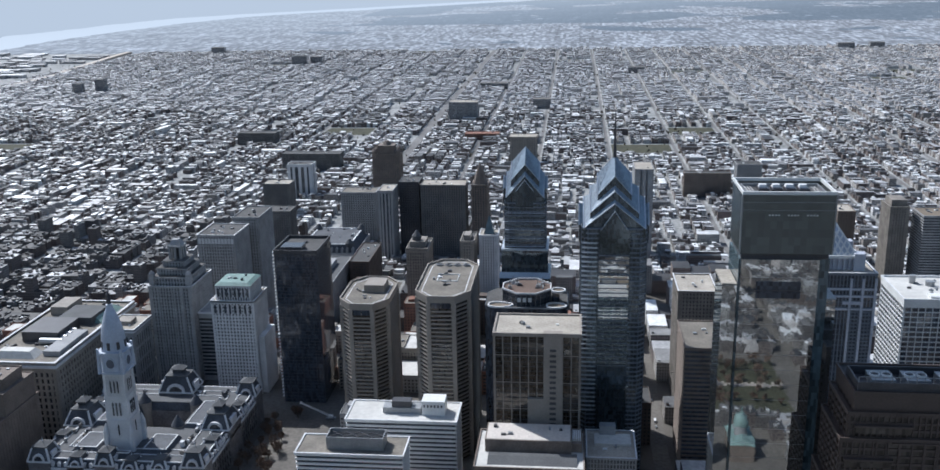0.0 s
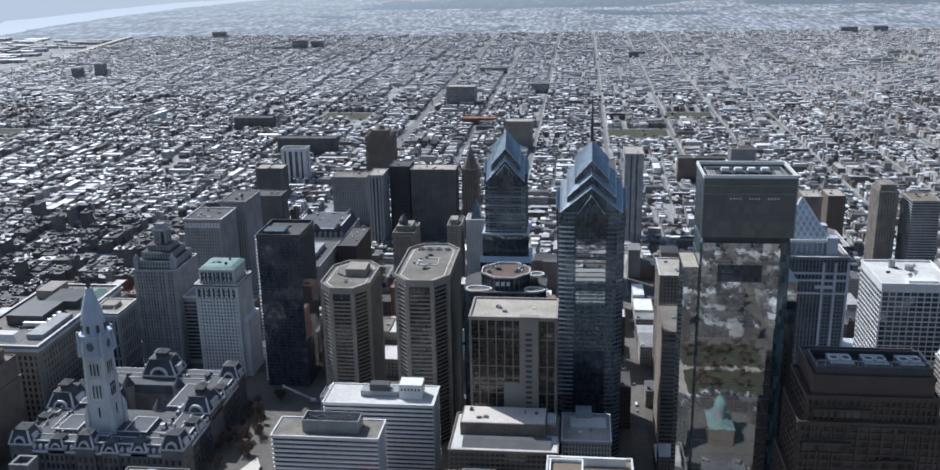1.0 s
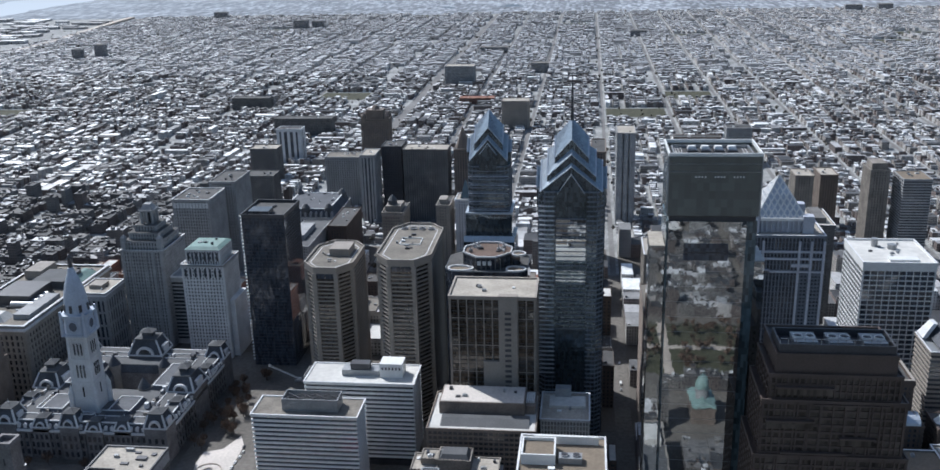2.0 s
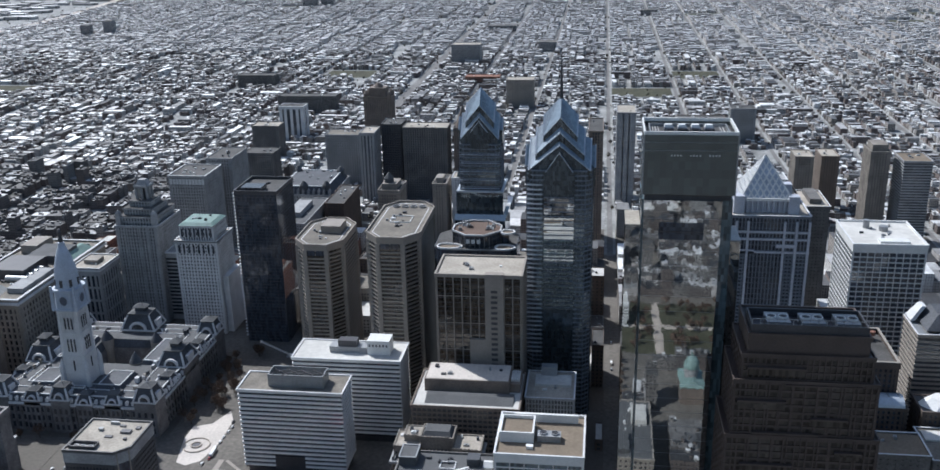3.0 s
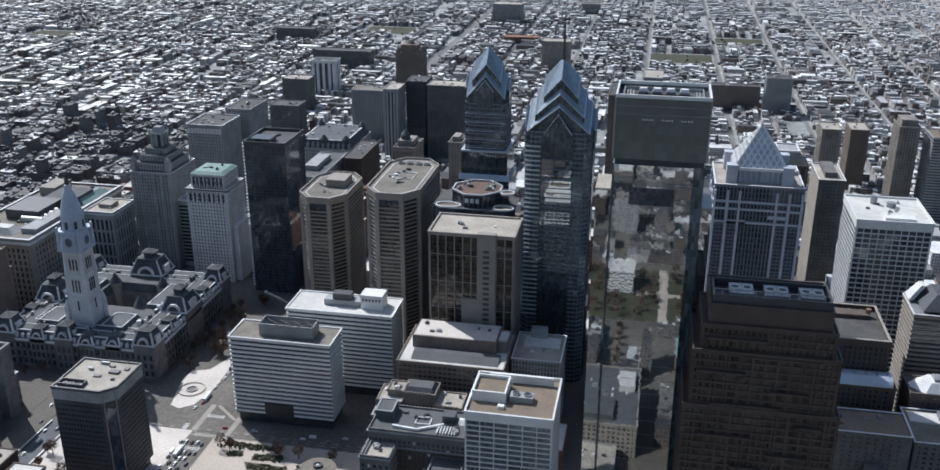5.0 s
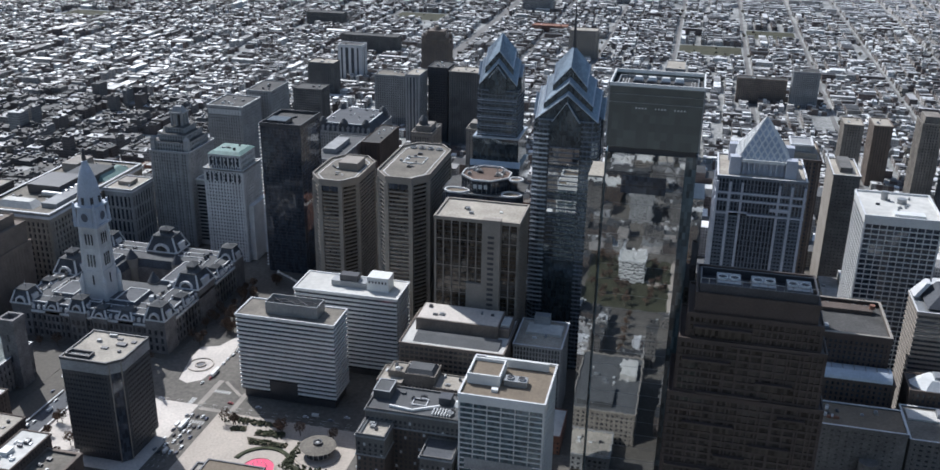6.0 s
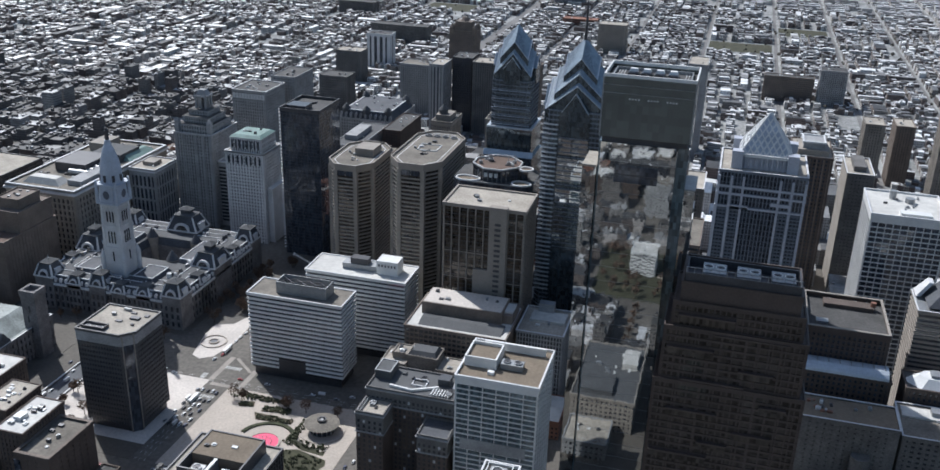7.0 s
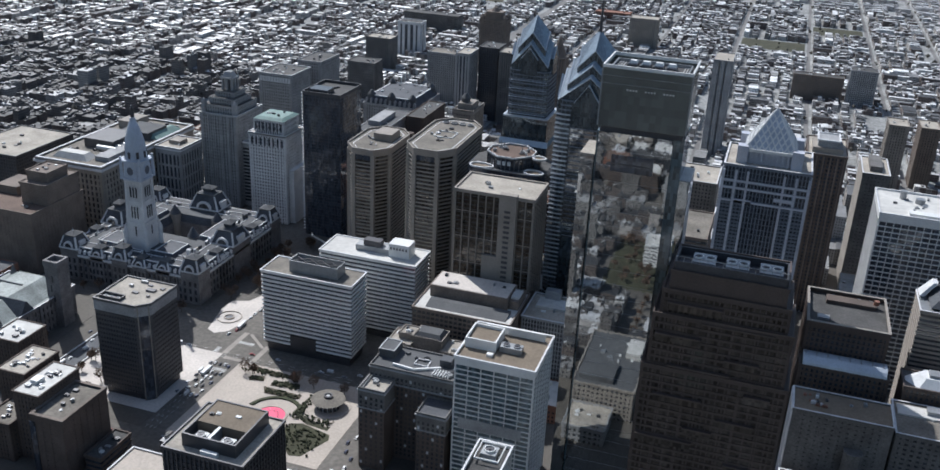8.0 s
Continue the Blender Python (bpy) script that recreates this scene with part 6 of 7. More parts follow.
# ---- row houses ----
def boxes(name, b, mats):
    """b: rows of x0, y0, x1, y1, z0, z1; one island each, walls and roof."""
    b = np.asarray(b, float)
    n = len(b)
    co = np.empty((n, 8, 3))
    for k, (i, j, z) in enumerate(((0, 1, 4), (2, 1, 4), (2, 3, 4), (0, 3, 4), (0, 1, 5), (2, 1, 5), (2, 3, 5), (0, 3, 5))):
        co[:, k, 0], co[:, k, 1], co[:, k, 2] = b[:, i], b[:, j], b[:, z]
    q = np.array([(0, 1, 5, 4), (1, 2, 6, 5), (2, 3, 7, 6), (3, 0, 4, 7), (4, 5, 6, 7)])
    f = (q[None] + 8 * np.arange(n)[:, None, None]).reshape(-1)
    me = bpy.data.meshes.new(name)
    me.vertices.add(8 * n), me.loops.add(len(f)), me.polygons.add(5 * n)
    me.vertices.foreach_set("co", co.ravel())
    me.loops.foreach_set("vertex_index", f)
    me.polygons.foreach_set("loop_start", np.arange(0, len(f), 4))
    me.polygons.foreach_set("loop_total", np.full(5 * n, 4))
    for m in mats:
        me.materials.append(m)
    me.polygons.foreach_set("material_index", np.tile([0, 0, 0, 0, 1], n))
    me.update(calc_edges=True)
    me.shade_flat()
    return new(name, me)


def free(x0, y0, x1, y1):
    return all(x1 < a or x0 > c or y1 < b or y0 > d for a, b, c, d in TAKEN)


def facade_windows(x0, y0, x1, y1, h, bay, floor):
    """Window panes of a small building, joined: north, east and west sides."""
    bm = bmesh.new()
    for fx0, fy0, fx1, fy1 in ((x0, y0, x1, y0), (x1, y0, x1, y1), (x0, y1, x0, y0)):
        e = Vector((fx1 - fx0, fy1 - fy0))
        n = int(e.length / bay)
        if n < 1:
            continue
        d = e.normalized()
        o = Vector((d.y, -d.x)) * 0.06
        for k in range(n):
            a = Vector((fx0, fy0)) + e * ((k + 0.28) / n) + o
            b = Vector((fx0, fy0)) + e * ((k + 0.72) / n) + o
            for j in range(int((h - 2) / floor)):
                z = 1.2 + floor * j
                bm.faces.new([bm.verts.new(q) for q in ((a.x, a.y, z), (b.x, b.y, z), (b.x, b.y, z + floor * 0.5), (a.x, a.y, z + floor * 0.5))])
    return bm


FILL_WALLS = [BRICK, DARK_BRICK, TAN_STONE, GREY_STONE, DARK_BRICK, BRICK, GREY_STONE]
FILL_ROOFS = [DARK_ROOF, GRAVEL_ROOF, WHITE_ROOF, PALE_ROOF, SLATE_PALE, WHITE_ROOF]
WALL_WORDS = {"red_brick": "red brick", "brown_brick": "brown brick", "tan_stone": "tan stone", "grey_limestone": "grey stone"}
ROOF_WORDS = {"bitumen_roof": "black", "gravel_roof": "brown gravel", "white_membrane": "white", "pale_ballast_roof": "pale gravel", "weathered_metal_roof": "grey metal"}


def filler(x0, y0, x1, y1, h, rng):
    w, r = rng.choice(FILL_WALLS), rng.choice(FILL_ROOFS)
    cx, cy = (x0 + x1) / 2, (y0 + y1) / 2
    o = thing("city_building", "%s city building with %s flat roof" % (WALL_WORDS[w.name], ROOF_WORDS[r.name]), "building", cx, cy, group="buildings of the inner city")
    a, b = (x1 - x0) / 2, (y1 - y0) / 2
    part("wall", box(-a, -b, 0, a, b, h), w, o)
    tagged(part("window_grid", facade_windows(-a, -b, a, b, h, rng.uniform(2.6, 3.6), 3.6), GLASS, o), kind="stuff")
    part("roof", prism(bmesh.new(), rect(-a + 0.4, -b + 0.4, a - 0.4, b - 0.4), h, h + 0.15), r, o)
    part("parapet", ring(bmesh.new(), rect(-a - 0.15, -b - 0.15, a + 0.15, b + 0.15), rect(-a + 0.35, -b + 0.35, a - 0.35, b - 0.35), h - 0.3, h + 0.9), w, o)
    clutter(o, -a * 0.8, -b * 0.8, a * 0.8, b * 0.8, h + 0.15, rng.randint(0, 2), rng)
    if h > 30 and rng.random() < 0.6:
        part("penthouse", box(-a * 0.5, -b * 0.4, h + 0.15, a * 0.3, b * 0.5, h + rng.uniform(3, 6)), w, o)


def city(rng):
    near, far, fill, extras, old = [], [], [], [], []
    xs = list(np.arange(-1180 - 130 * 14, -1180, 130)) + NS + list(np.arange(1352 + 128, 2700, 128))
    ys = EW + list(np.arange(835 + 112, 4000, 112))
    for bx in range(len(xs) - 1):
        for by in range(len(ys) - 1):
            x0, x1, y0, y1 = xs[bx] + 8, xs[bx + 1] - 8, ys[by] + 6, ys[by + 1] - 6
            if xs[bx] == 0 or xs[bx + 1] == 0:
                x0, x1 = (x0 + 8, x1) if xs[bx] == 0 else (x0, x1 - 8)
            d = y1 + 690
            if y0 < -150 and (abs(x0 - 500) > 900):
                continue
            if y0 > -150 and not (-0.75 * d - 350 < (x0 + x1) / 2 - 430 < 0.52 * d + 150):
                continue
            core = max(0.0, 1 - math.hypot((x0 - 250) / 750, (y0 - 150) / 420))
            if x0 < -1700 and y0 > 2350:
                continue
            north = y0 < -220
            town = north or x0 < -60 and 150 < y0 < 720 and x0 > -900
            inner = core > 0.15 or town
            hand = -520 < x0 < 900 and -345 < y0 < 400
            lot = rng.random()
            if y0 > 835 and lot < 0.022:
                # a park, playground or yard
                extras.append((x0, y0, x1, y1))
                continue
            cols = [(x0, x1)]
            if not inner:
                cuts, x = [], x0
                while x < x1 - 18:
                    w = min(rng.uniform(26, 62), x1 - x)
                    if x1 - (x + w) < 18:
                        w = x1 - x
                    cuts.append((x, x + w))
                    x += w + rng.uniform(3, 7)
                cols = cuts
            for c0, c1 in cols:
                across = inner or rng.random() < 0.62
                a0, a1, b0, b1 = (c0, c1, y0, y1) if across else (y0, y1, c0, c1)
                step = rng.choice((2.5, 4, 6, 8, 11))
                b = b0 + rng.choice((0, 0, 3))
                while b < b1 - 8:
                    deep = min(rng.uniform(10, 14), b1 - b) if not inner else min(rng.uniform(12, 24) if town else rng.uniform(18, 38), b1 - b)
                    if b1 - (b + deep) < 10:
                        deep = b1 - b
                    a = a0
                    base = rng.uniform(6.5, 11)
                    big = not inner and rng.random() < 0.08
                    while a < a1 - 3:
                        w = rng.uniform(4.5, 8) if not inner else rng.uniform(7, 22) if town else rng.uniform(12, 34)
                        if y0 > 1800:
                            w *= 1.6
                        h = base + rng.uniform(-2, 3.2)
                        if town and core < 0.3:
                            h = rng.uniform(8, 17) + (rng.uniform(6, 22) if rng.random() < 0.07 else 0) + (rng.uniform(15, 50) if north and rng.random() < 0.03 else 0)
                        elif inner:
                            h = rng.uniform(9, 24) + (core * rng.uniform(0, 55) if rng.random() < 0.55 else 0)
                        elif big or rng.random() < 0.02:
                            w, h = rng.uniform(18, 45), rng.uniform(8, 16)
                        w = min(w, a1 - a)
                        if a1 - (a + w) < 4:
                            w = a1 - a
                        jut = rng.choice((-4.5, -3, -1, 0, 0)) if not inner else 0
                        row = (a, b, a + w, b + deep + jut) if across else (b, a, b + deep + jut, a + w)
                        if rng.random() > (0.09 if not inner else 0.12) and free(*row):
                            row = (*row, 0, h)
                            if north and y0 < -345 or town and core <= 0.15:
                                old.append(row)
                                for _ in range(3):
                                    ux, uy = rng.uniform(row[0], row[2] - 3), rng.uniform(row[1], row[3] - 3)
                                    old.append((ux, uy, ux + rng.uniform(1.5, 5), uy + rng.uniform(1.5, 5), h, h + rng.uniform(1, 3.5)))
                            elif hand and inner and len(fill) < 190:
                                fill.append(row)
                            elif y0 < 835:
                                near.append(row)
                                if rng.random() < 0.3 and w > 5:
                                    near.append((row[0] + 1.5, row[1] + 3, row[0] + 4, row[1] + 6, h, h + rng.uniform(1, 3)))
                            else:
                                far.append(row)
                                if y0 < 1700 and rng.random() < 0.15:
                                    far.append((row[0] + 1, row[1] + 2, row[0] + 3, row[1] + 4.5, h, h + 2))
                        a += w
                    b += deep + (step if not inner else rng.uniform(2, 7))
    return near, far, fill, extras, old


TAKEN += [(284, -248, 440, -198), (246, -142, 288, -76), (418, -446, 482, -225), (36, 120, 88, 190), (480, -545, 538, -462), (436, -566, 472, -520), (400, -705, 575, -580)]
# blocks of the northern district that the mirror tower shows
tower("white_slab", "low white block with dark window bands north of the mirror tower", 434, -668, 458, -640, 24, WHITE_METAL, GLASS, 3.5, 0.6, 0, top=WHITE_ROOF, units=3)
tower("northern_block", "brown brick loft building with bright white roof", 356, -900, 416, -862, 24, DARK_BRICK, GLASS_BLACK, 4, 0.5, 3.6, 0.5, WHITE_ROOF, units=5)
tower("northern_block", "long dark glass block of the northern district", 372, -958, 444, -936, 20, DARK_METAL, GLASS_BLACK, 3.8, 0.3, 3.6, 0.3, DARK_ROOF, units=3)
tower("northern_block", "red brick block with red-brown roof", 340, -944, 368, -912, 18, BRICK, GLASS, 3.8, 0.5, 3.6, 0.5, BROWN_ROOF, units=3)
tower("northern_block", "plain grey concrete tower of the northern district", 430, -836, 456, -808, 40, GREY_STONE, GLASS, 3.6, 0.6, 3.6, 0.6, GRAVEL_ROOF, units=3)
for k in range(14):
    x, y = 330 + 30 * (k % 7) + 3 * (k // 7), -1080 + 52 * (k // 7)
    tower("northern_block", "pale warehouse with white membrane roof", x, y, x + 24 - 3 * (k % 3), y + 34 + 4 * (k % 2), 9 + 3.5 * (k * 5 % 4), (PALE_STONE, BEIGE, GREY_STONE)[k % 3], GLASS, 4.0, 0.6, 0, top=(WHITE_ROOF, PALE_ROOF)[k % 4 == 3], units=2)
near, far, fill, extras, old = city(random.Random(3))
rng = random.Random(11)
for x0, y0, x1, y1, _, h in fill:
    filler(x0, y0, x1, y1, h, rng)
tagged(boxes("inner_city_blocks", near, [HOUSE_WALL, HOUSE_ROOF]), "dense brick and stone city buildings with flat pale roofs", "buildings", kind="stuff")
north_rows = [q for q in old if q[1] < -200]
old = [q for q in old if q[1] >= -200]
north_pale = [q for k, q in enumerate(north_rows) if k % 14 < 1]
north_rows = [q for k, q in enumerate(north_rows) if k % 14 >= 1]
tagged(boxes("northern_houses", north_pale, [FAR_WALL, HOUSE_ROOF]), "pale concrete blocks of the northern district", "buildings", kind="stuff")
tagged(boxes("northern_blocks", north_rows, [OLD_WALL, OLD_ROOF]), "mixed brick and concrete blocks of the northern district", "buildings", kind="stuff")
tagged(boxes("old_town_blocks", old, [OLD_WALL, OLD_ROOF]), "dark brick blocks of the old town with mixed flat roofs", "buildings", kind="stuff")
# Beyond 2000 m the houses take the colours paled for haze.
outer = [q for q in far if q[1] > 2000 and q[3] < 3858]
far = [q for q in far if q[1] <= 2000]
tagged(boxes("outer_row_houses", outer, [FAR_WALL, FAR_ROOF]), "low rows of houses of the outer districts, paled for haze", "row houses", kind="stuff")
tagged(boxes("row_houses", far, [HOUSE_WALL, HOUSE_ROOF]), "endless rows of small brick houses with white and grey flat roofs", "row houses", kind="stuff")


# ---- pale streets and squares of the southern districts ----
# Yards coloured paler so the far darks lift as under haze.
yd = new("yards", mesh_of("yards", [(-5000, 424, 0.0), (4500, 424, 0.0), (4500, 3866, 0.0), (-5000, 3866, 0.0)], [(0, 1, 2, 3)], [mat("concrete_yards", (0.26, 0.263, 0.255), 0.9, vary=0.35, big=0.02, small=0.2)]))
tagged(yd, "pale concrete yards and alleys between the row houses", "ground", kind="structure")
STREET = mat("worn_street", (0.16, 0.155, 0.15), 0.85, vary=0.25, big=0.01, small=0.2)
bm = bmesh.new()
for x in list(np.arange(-1180 - 130 * 10, -1180, 130)) + NS + list(np.arange(1480, 2700, 128)):
    w = 11 if x == 0 else 3.6
    prism(bm, rect(x - w, 420, x + w, 3858 if x > -600 else 2300), -0.04, 0.04 if x != 0 else 0.06)
me = bpy.data.meshes.new("road")
bm.to_mesh(me), bm.free()
me.materials.append(STREET)
tagged(new("road", me), "worn pale asphalt streets running straight south", "road", kind="structure")
bm = bmesh.new()
for x0, y0, x1, y1 in extras:
    prism(bm, rect(x0, y0, x1, y1), -0.04, 0.12)
me = bpy.data.meshes.new("lawn")
bm.to_mesh(me), bm.free()
me.materials.append(GRASS)
tagged(new("lawn", me), "brown winter grass of playgrounds and small parks", "grass", kind="structure")


# ---- outer districts and river edge ----
rng = np.random.default_rng(8)
rows = []
for k in range(170):                        # sheds and depots by the river
    x, y = rng.uniform(-2700, -1850), rng.uniform(2350, 3800)
    w, d = rng.uniform(25, 110), rng.uniform(20, 50)
    rows.append((x, y, x + w, min(y + d, 3855), 0, rng.uniform(6, 14)))
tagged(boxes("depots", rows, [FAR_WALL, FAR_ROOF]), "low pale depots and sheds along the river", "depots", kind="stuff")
hw = [(-1600, 1900), (-1630, 2491), (-1640, 2850), (-1708, 3293), (-1766, 3699), (-1780, 3856)]
bm = bmesh.new()
for (ax, ay), (bx, by) in zip(hw, hw[1:]):
    prism(bm, [(ax - 14, ay), (ax + 14, ay), (bx + 14, by), (bx - 14, by)], 0, 9)
me = bpy.data.meshes.new("highway")
bm.to_mesh(me), bm.free()
me.materials.append(PLAZA)
tagged(new("highway", me), "pale concrete elevated highway along the river", "highway", kind="structure")
for x, y, w, d, h in ((-790, 3230, 60, 25, 40), (-720, 3260, 50, 25, 34), (-1290, 2370, 34, 20, 38), (-1235, 2420, 30, 30, 46), (-1330, 3760, 60, 30, 32), (1500, 3700, 70, 30, 30), (1650, 3750, 60, 30, 28), (60, 2480, 90, 26, 18), (560, 2900, 60, 30, 20), (250, 2050, 50, 30, 26)):
    tower("housing_block", "grey-brown brick housing block among the low houses", x, y, x + w, y + d, h, GREY_STONE, GLASS, 3.4, 0.5, 0, top=GRAVEL_ROOF, units=0, category="housing block")


# ---- far distance: outer districts, river and hazy plain painted on a glowing backdrop ----
def far_backdrop():
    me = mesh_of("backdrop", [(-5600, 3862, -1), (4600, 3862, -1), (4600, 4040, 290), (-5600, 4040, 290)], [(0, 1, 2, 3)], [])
    m = bpy.data.materials.new("painted_hazy_distance")
    m.use_nodes = True
    nt = m.node_tree
    nt.nodes.clear()
    out = nt.nodes.new("ShaderNodeOutputMaterial")
    # The sheet glows: daylight on land and river is part of its colours.
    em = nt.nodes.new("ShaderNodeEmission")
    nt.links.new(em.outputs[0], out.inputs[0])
    geo = nt.nodes.new("ShaderNodeNewGeometry")
    sp = nt.nodes.new("ShaderNodeSeparateXYZ")
    nt.links.new(geo.outputs["Position"], sp.inputs[0])

    def op(kind, a, b=0.0, c=0.0):
        n = nt.nodes.new("ShaderNodeMath")
        n.operation = kind
        for k, v in enumerate((a, b, c)):
            if isinstance(v, (float, int)):
                n.inputs[k].default_value = v
            else:
                nt.links.new(v, n.inputs[k])
        return n.outputs[0]

    def xy(a, b):
        n = nt.nodes.new("ShaderNodeCombineXYZ")
        nt.links.new(a, n.inputs[0]), nt.links.new(b, n.inputs[1])
        return n.outputs[0]

    def noise(v, scale, detail):
        n = nt.nodes.new("ShaderNodeTexNoise")
        n.inputs["Scale"].default_value, n.inputs["Detail"].default_value = scale, detail
        nt.links.new(v, n.inputs["Vector"])
        return n.outputs[0]

    def mix(fac, a, b):
        n = nt.nodes.new("ShaderNodeMix")
        n.data_type = "RGBA"
        for key, v in (("Factor", fac), ("A", a), ("B", b)):
            if isinstance(v, tuple):
                n.inputs[key].default_value = (*v, 1)
            elif isinstance(v, (float, int)):
                n.inputs[key].default_value = v
            else:
                nt.links.new(v, n.inputs[key])
        return n.outputs["Result"]

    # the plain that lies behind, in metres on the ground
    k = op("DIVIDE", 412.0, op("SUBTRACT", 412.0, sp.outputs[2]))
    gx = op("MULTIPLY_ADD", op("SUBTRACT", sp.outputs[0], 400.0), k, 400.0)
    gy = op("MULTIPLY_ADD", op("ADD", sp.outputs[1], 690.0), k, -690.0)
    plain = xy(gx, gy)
    wn_ = nt.nodes.new("ShaderNodeTexWhiteNoise")
    nt.links.new(xy(op("FLOOR", op("DIVIDE", gx, 15.0)), op("FLOOR", op("DIVIDE", gy, 56.0))), wn_.inputs[0])
    cell = op("MULTIPLY_ADD", op("POWER", wn_.outputs[0], 2.5), 0.9, 0.72)
    street = op("MULTIPLY", op("GREATER_THAN", op("FRACT", op("DIVIDE", gx, 128.0)), 0.1), op("GREATER_THAN", op("FRACT", op("DIVIDE", gy, 112.0)), 0.16))
    land = op("MULTIPLY_ADD", noise(plain, 0.0035, 4), 1.1, 0.45)
    tone = op("MULTIPLY", op("MULTIPLY", cell, op("MULTIPLY_ADD", street, 0.22, 0.8)), land)
    vm = nt.nodes.new("ShaderNodeVectorMath")
    vm.operation = "SCALE"
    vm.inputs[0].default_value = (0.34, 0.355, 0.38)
    nt.links.new(tone, vm.inputs["Scale"])
    # woods and parks to the south
    wood = op("MULTIPLY", op("GREATER_THAN", op("ADD", noise(plain, 0.0011, 3), op("MULTIPLY", op("GREATER_THAN", gy, 5700.0), 0.16)), 0.60), op("GREATER_THAN", gx, -1300.0))
    col = mix(op("MULTIPLY", wood, 0.85), vm.outputs[0], (0.165, 0.20, 0.235))
    shed = op("GREATER_THAN", noise(plain, 0.007, 1), 0.72)
    col = mix(op("MULTIPLY", shed, 0.7), col, (0.52, 0.56, 0.61))
    # the river bends away to the west
    rp = nt.nodes.new("ShaderNodeValToRGB")
    bank = [(4080, -2590), (4515, -2620), (5160, -2640), (5775, -2520), (6200, -2470), (6870, -2260), (7370, -1910), (7720, -1480), (8210, -1030), (8660, -620), (10200, 900)]
    el = rp.color_ramp.elements
    while len(el) < len(bank):
        el.new(0.5)
    for e, (y, x) in zip(el, bank):
        e.position = (y - 4000) / 6500
        e.color = ((x + 3200) / 4200,) * 3 + (1,)
    nt.links.new(op("DIVIDE", op("SUBTRACT", gy, 4000.0), 6500.0), rp.inputs[0])
    edge = op("MULTIPLY_ADD", rp.outputs[0], 4200.0, -3200.0)
    off = op("ADD", op("SUBTRACT", edge, gx), op("MULTIPLY", op("SUBTRACT", noise(plain, 0.004, 3), 0.5), 160.0))
    beyond = op("GREATER_THAN", off, 520.0)
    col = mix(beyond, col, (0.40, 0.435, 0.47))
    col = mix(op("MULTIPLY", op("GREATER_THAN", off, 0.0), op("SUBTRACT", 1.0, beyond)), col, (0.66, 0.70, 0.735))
    # thick air far out: haze mixed into the painted colour
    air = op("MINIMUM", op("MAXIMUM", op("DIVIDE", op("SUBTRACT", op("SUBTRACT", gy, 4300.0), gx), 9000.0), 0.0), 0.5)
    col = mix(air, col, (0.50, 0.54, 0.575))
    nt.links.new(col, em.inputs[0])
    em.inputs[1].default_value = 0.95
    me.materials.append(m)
    tagged(new("backdrop", me), "glowing backdrop painted with hazy river plain and outer districts", "backdrop", kind="structure")


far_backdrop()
o = tower("northern_block", "tan stone block with cluttered grey roof north of the glass tower", 424, -440, 470, -356, 26, TAN_STONE, GLASS, 3.8, 0.5, 3.6, 0.5, SLATE_PALE, units=14)
part("roof_hall", box(-20, 10, 26.2, 6, 36, 30), SLATE_PALE, o)
part("roof_hall", box(8, -30, 26.2, 20, -6, 31), WHITE_ROOF, o)
tower("northern_block", "low block with pale gravel roof north of the glass tower", 426, -350, 456, -318, 12, GREY_STONE, GLASS, 3.8, 0.5, 3.6, 0.5, PALE_ROOF, units=6)


# ---- park and plaza ----
PATHS = [(461, -648, 573, -640), (484, -703, 492, -582)]
slab("lawn", "brown winter lawn of the northern park", rect(402, -703, 573, -582), 0.1, GRASS, "structure", "grass")
for q in PATHS:
    slab("pavement", "pale path crossing the northern park", rect(*q), 0.14 + 0.02 * (q[0] > 480), PLAZA)
def flat(name, label, poly, z, material, category):
    return slab(name, label, poly, z, material, "structure", category)


HEDGE = mat("hedge", (0.045, 0.05, 0.025), 0.95, vary=0.4, big=0.2, small=1.2)
SOIL = mat("planting_soil", (0.09, 0.075, 0.05), 0.95, vary=0.3, big=0.2, small=1.0)
PAINT = mat("road_paint", (0.55, 0.55, 0.53), 0.8, vary=0.2)
flat("lawn", "brown-green lawn in the park square", [(233, -176), (238, -163), (246, -160), (270, -166), (272, -172), (262, -196), (254, -198)], 0.3, GRASS, "grass")
flat("lawn", "crescent lawn round the saucer pavilion", [(232, -150), (234, -128), (238, -122), (240, -150), (262, -158), (266, -156), (266, -162), (248, -160)], 0.3, GRASS, "grass")
for q in ([(171, -104), (172, -109), (212, -110), (212, -106)], [(178, -117), (180, -123), (191, -120), (189, -114)], [(199, -117), (199, -124), (222, -120), (220, -115)], [(195, -127), (200, -135), (228, -133), (228, -128)]):
    flat("planter_bed", "raised planter bed with clipped dark shrubs", q, 0.7, SOIL, "planter")
rng = random.Random(5)
bm = bmesh.new()
for x0, y0, x1, y1, n in ((172, -109, 212, -105, 70), (199, -134, 227, -128, 80), (199, -123, 221, -116, 90), (179, -121, 190, -116, 40), (236, -196, 268, -164, 150), (234, -156, 240, -124, 60), (232, -158, 266, -150, 60), (166, -112, 212, -108, 40)):
    for _ in range(n):
        x, y, r = rng.uniform(x0, x1), rng.uniform(y0, y1), rng.uniform(0.5, 1.1)
        bmesh.ops.create_icosphere(bm, subdivisions=1, radius=r, matrix=pose(x, y, 0.6 + r * 0.5, 0, 0, rng.uniform(0, 90)))
for v in bm.verts:
    v.co += Vector((rng.uniform(-0.2, 0.2), rng.uniform(-0.2, 0.2), rng.uniform(-0.2, 0.2)))
me = bpy.data.meshes.new("shrubs")
bm.to_mesh(me), bm.free()
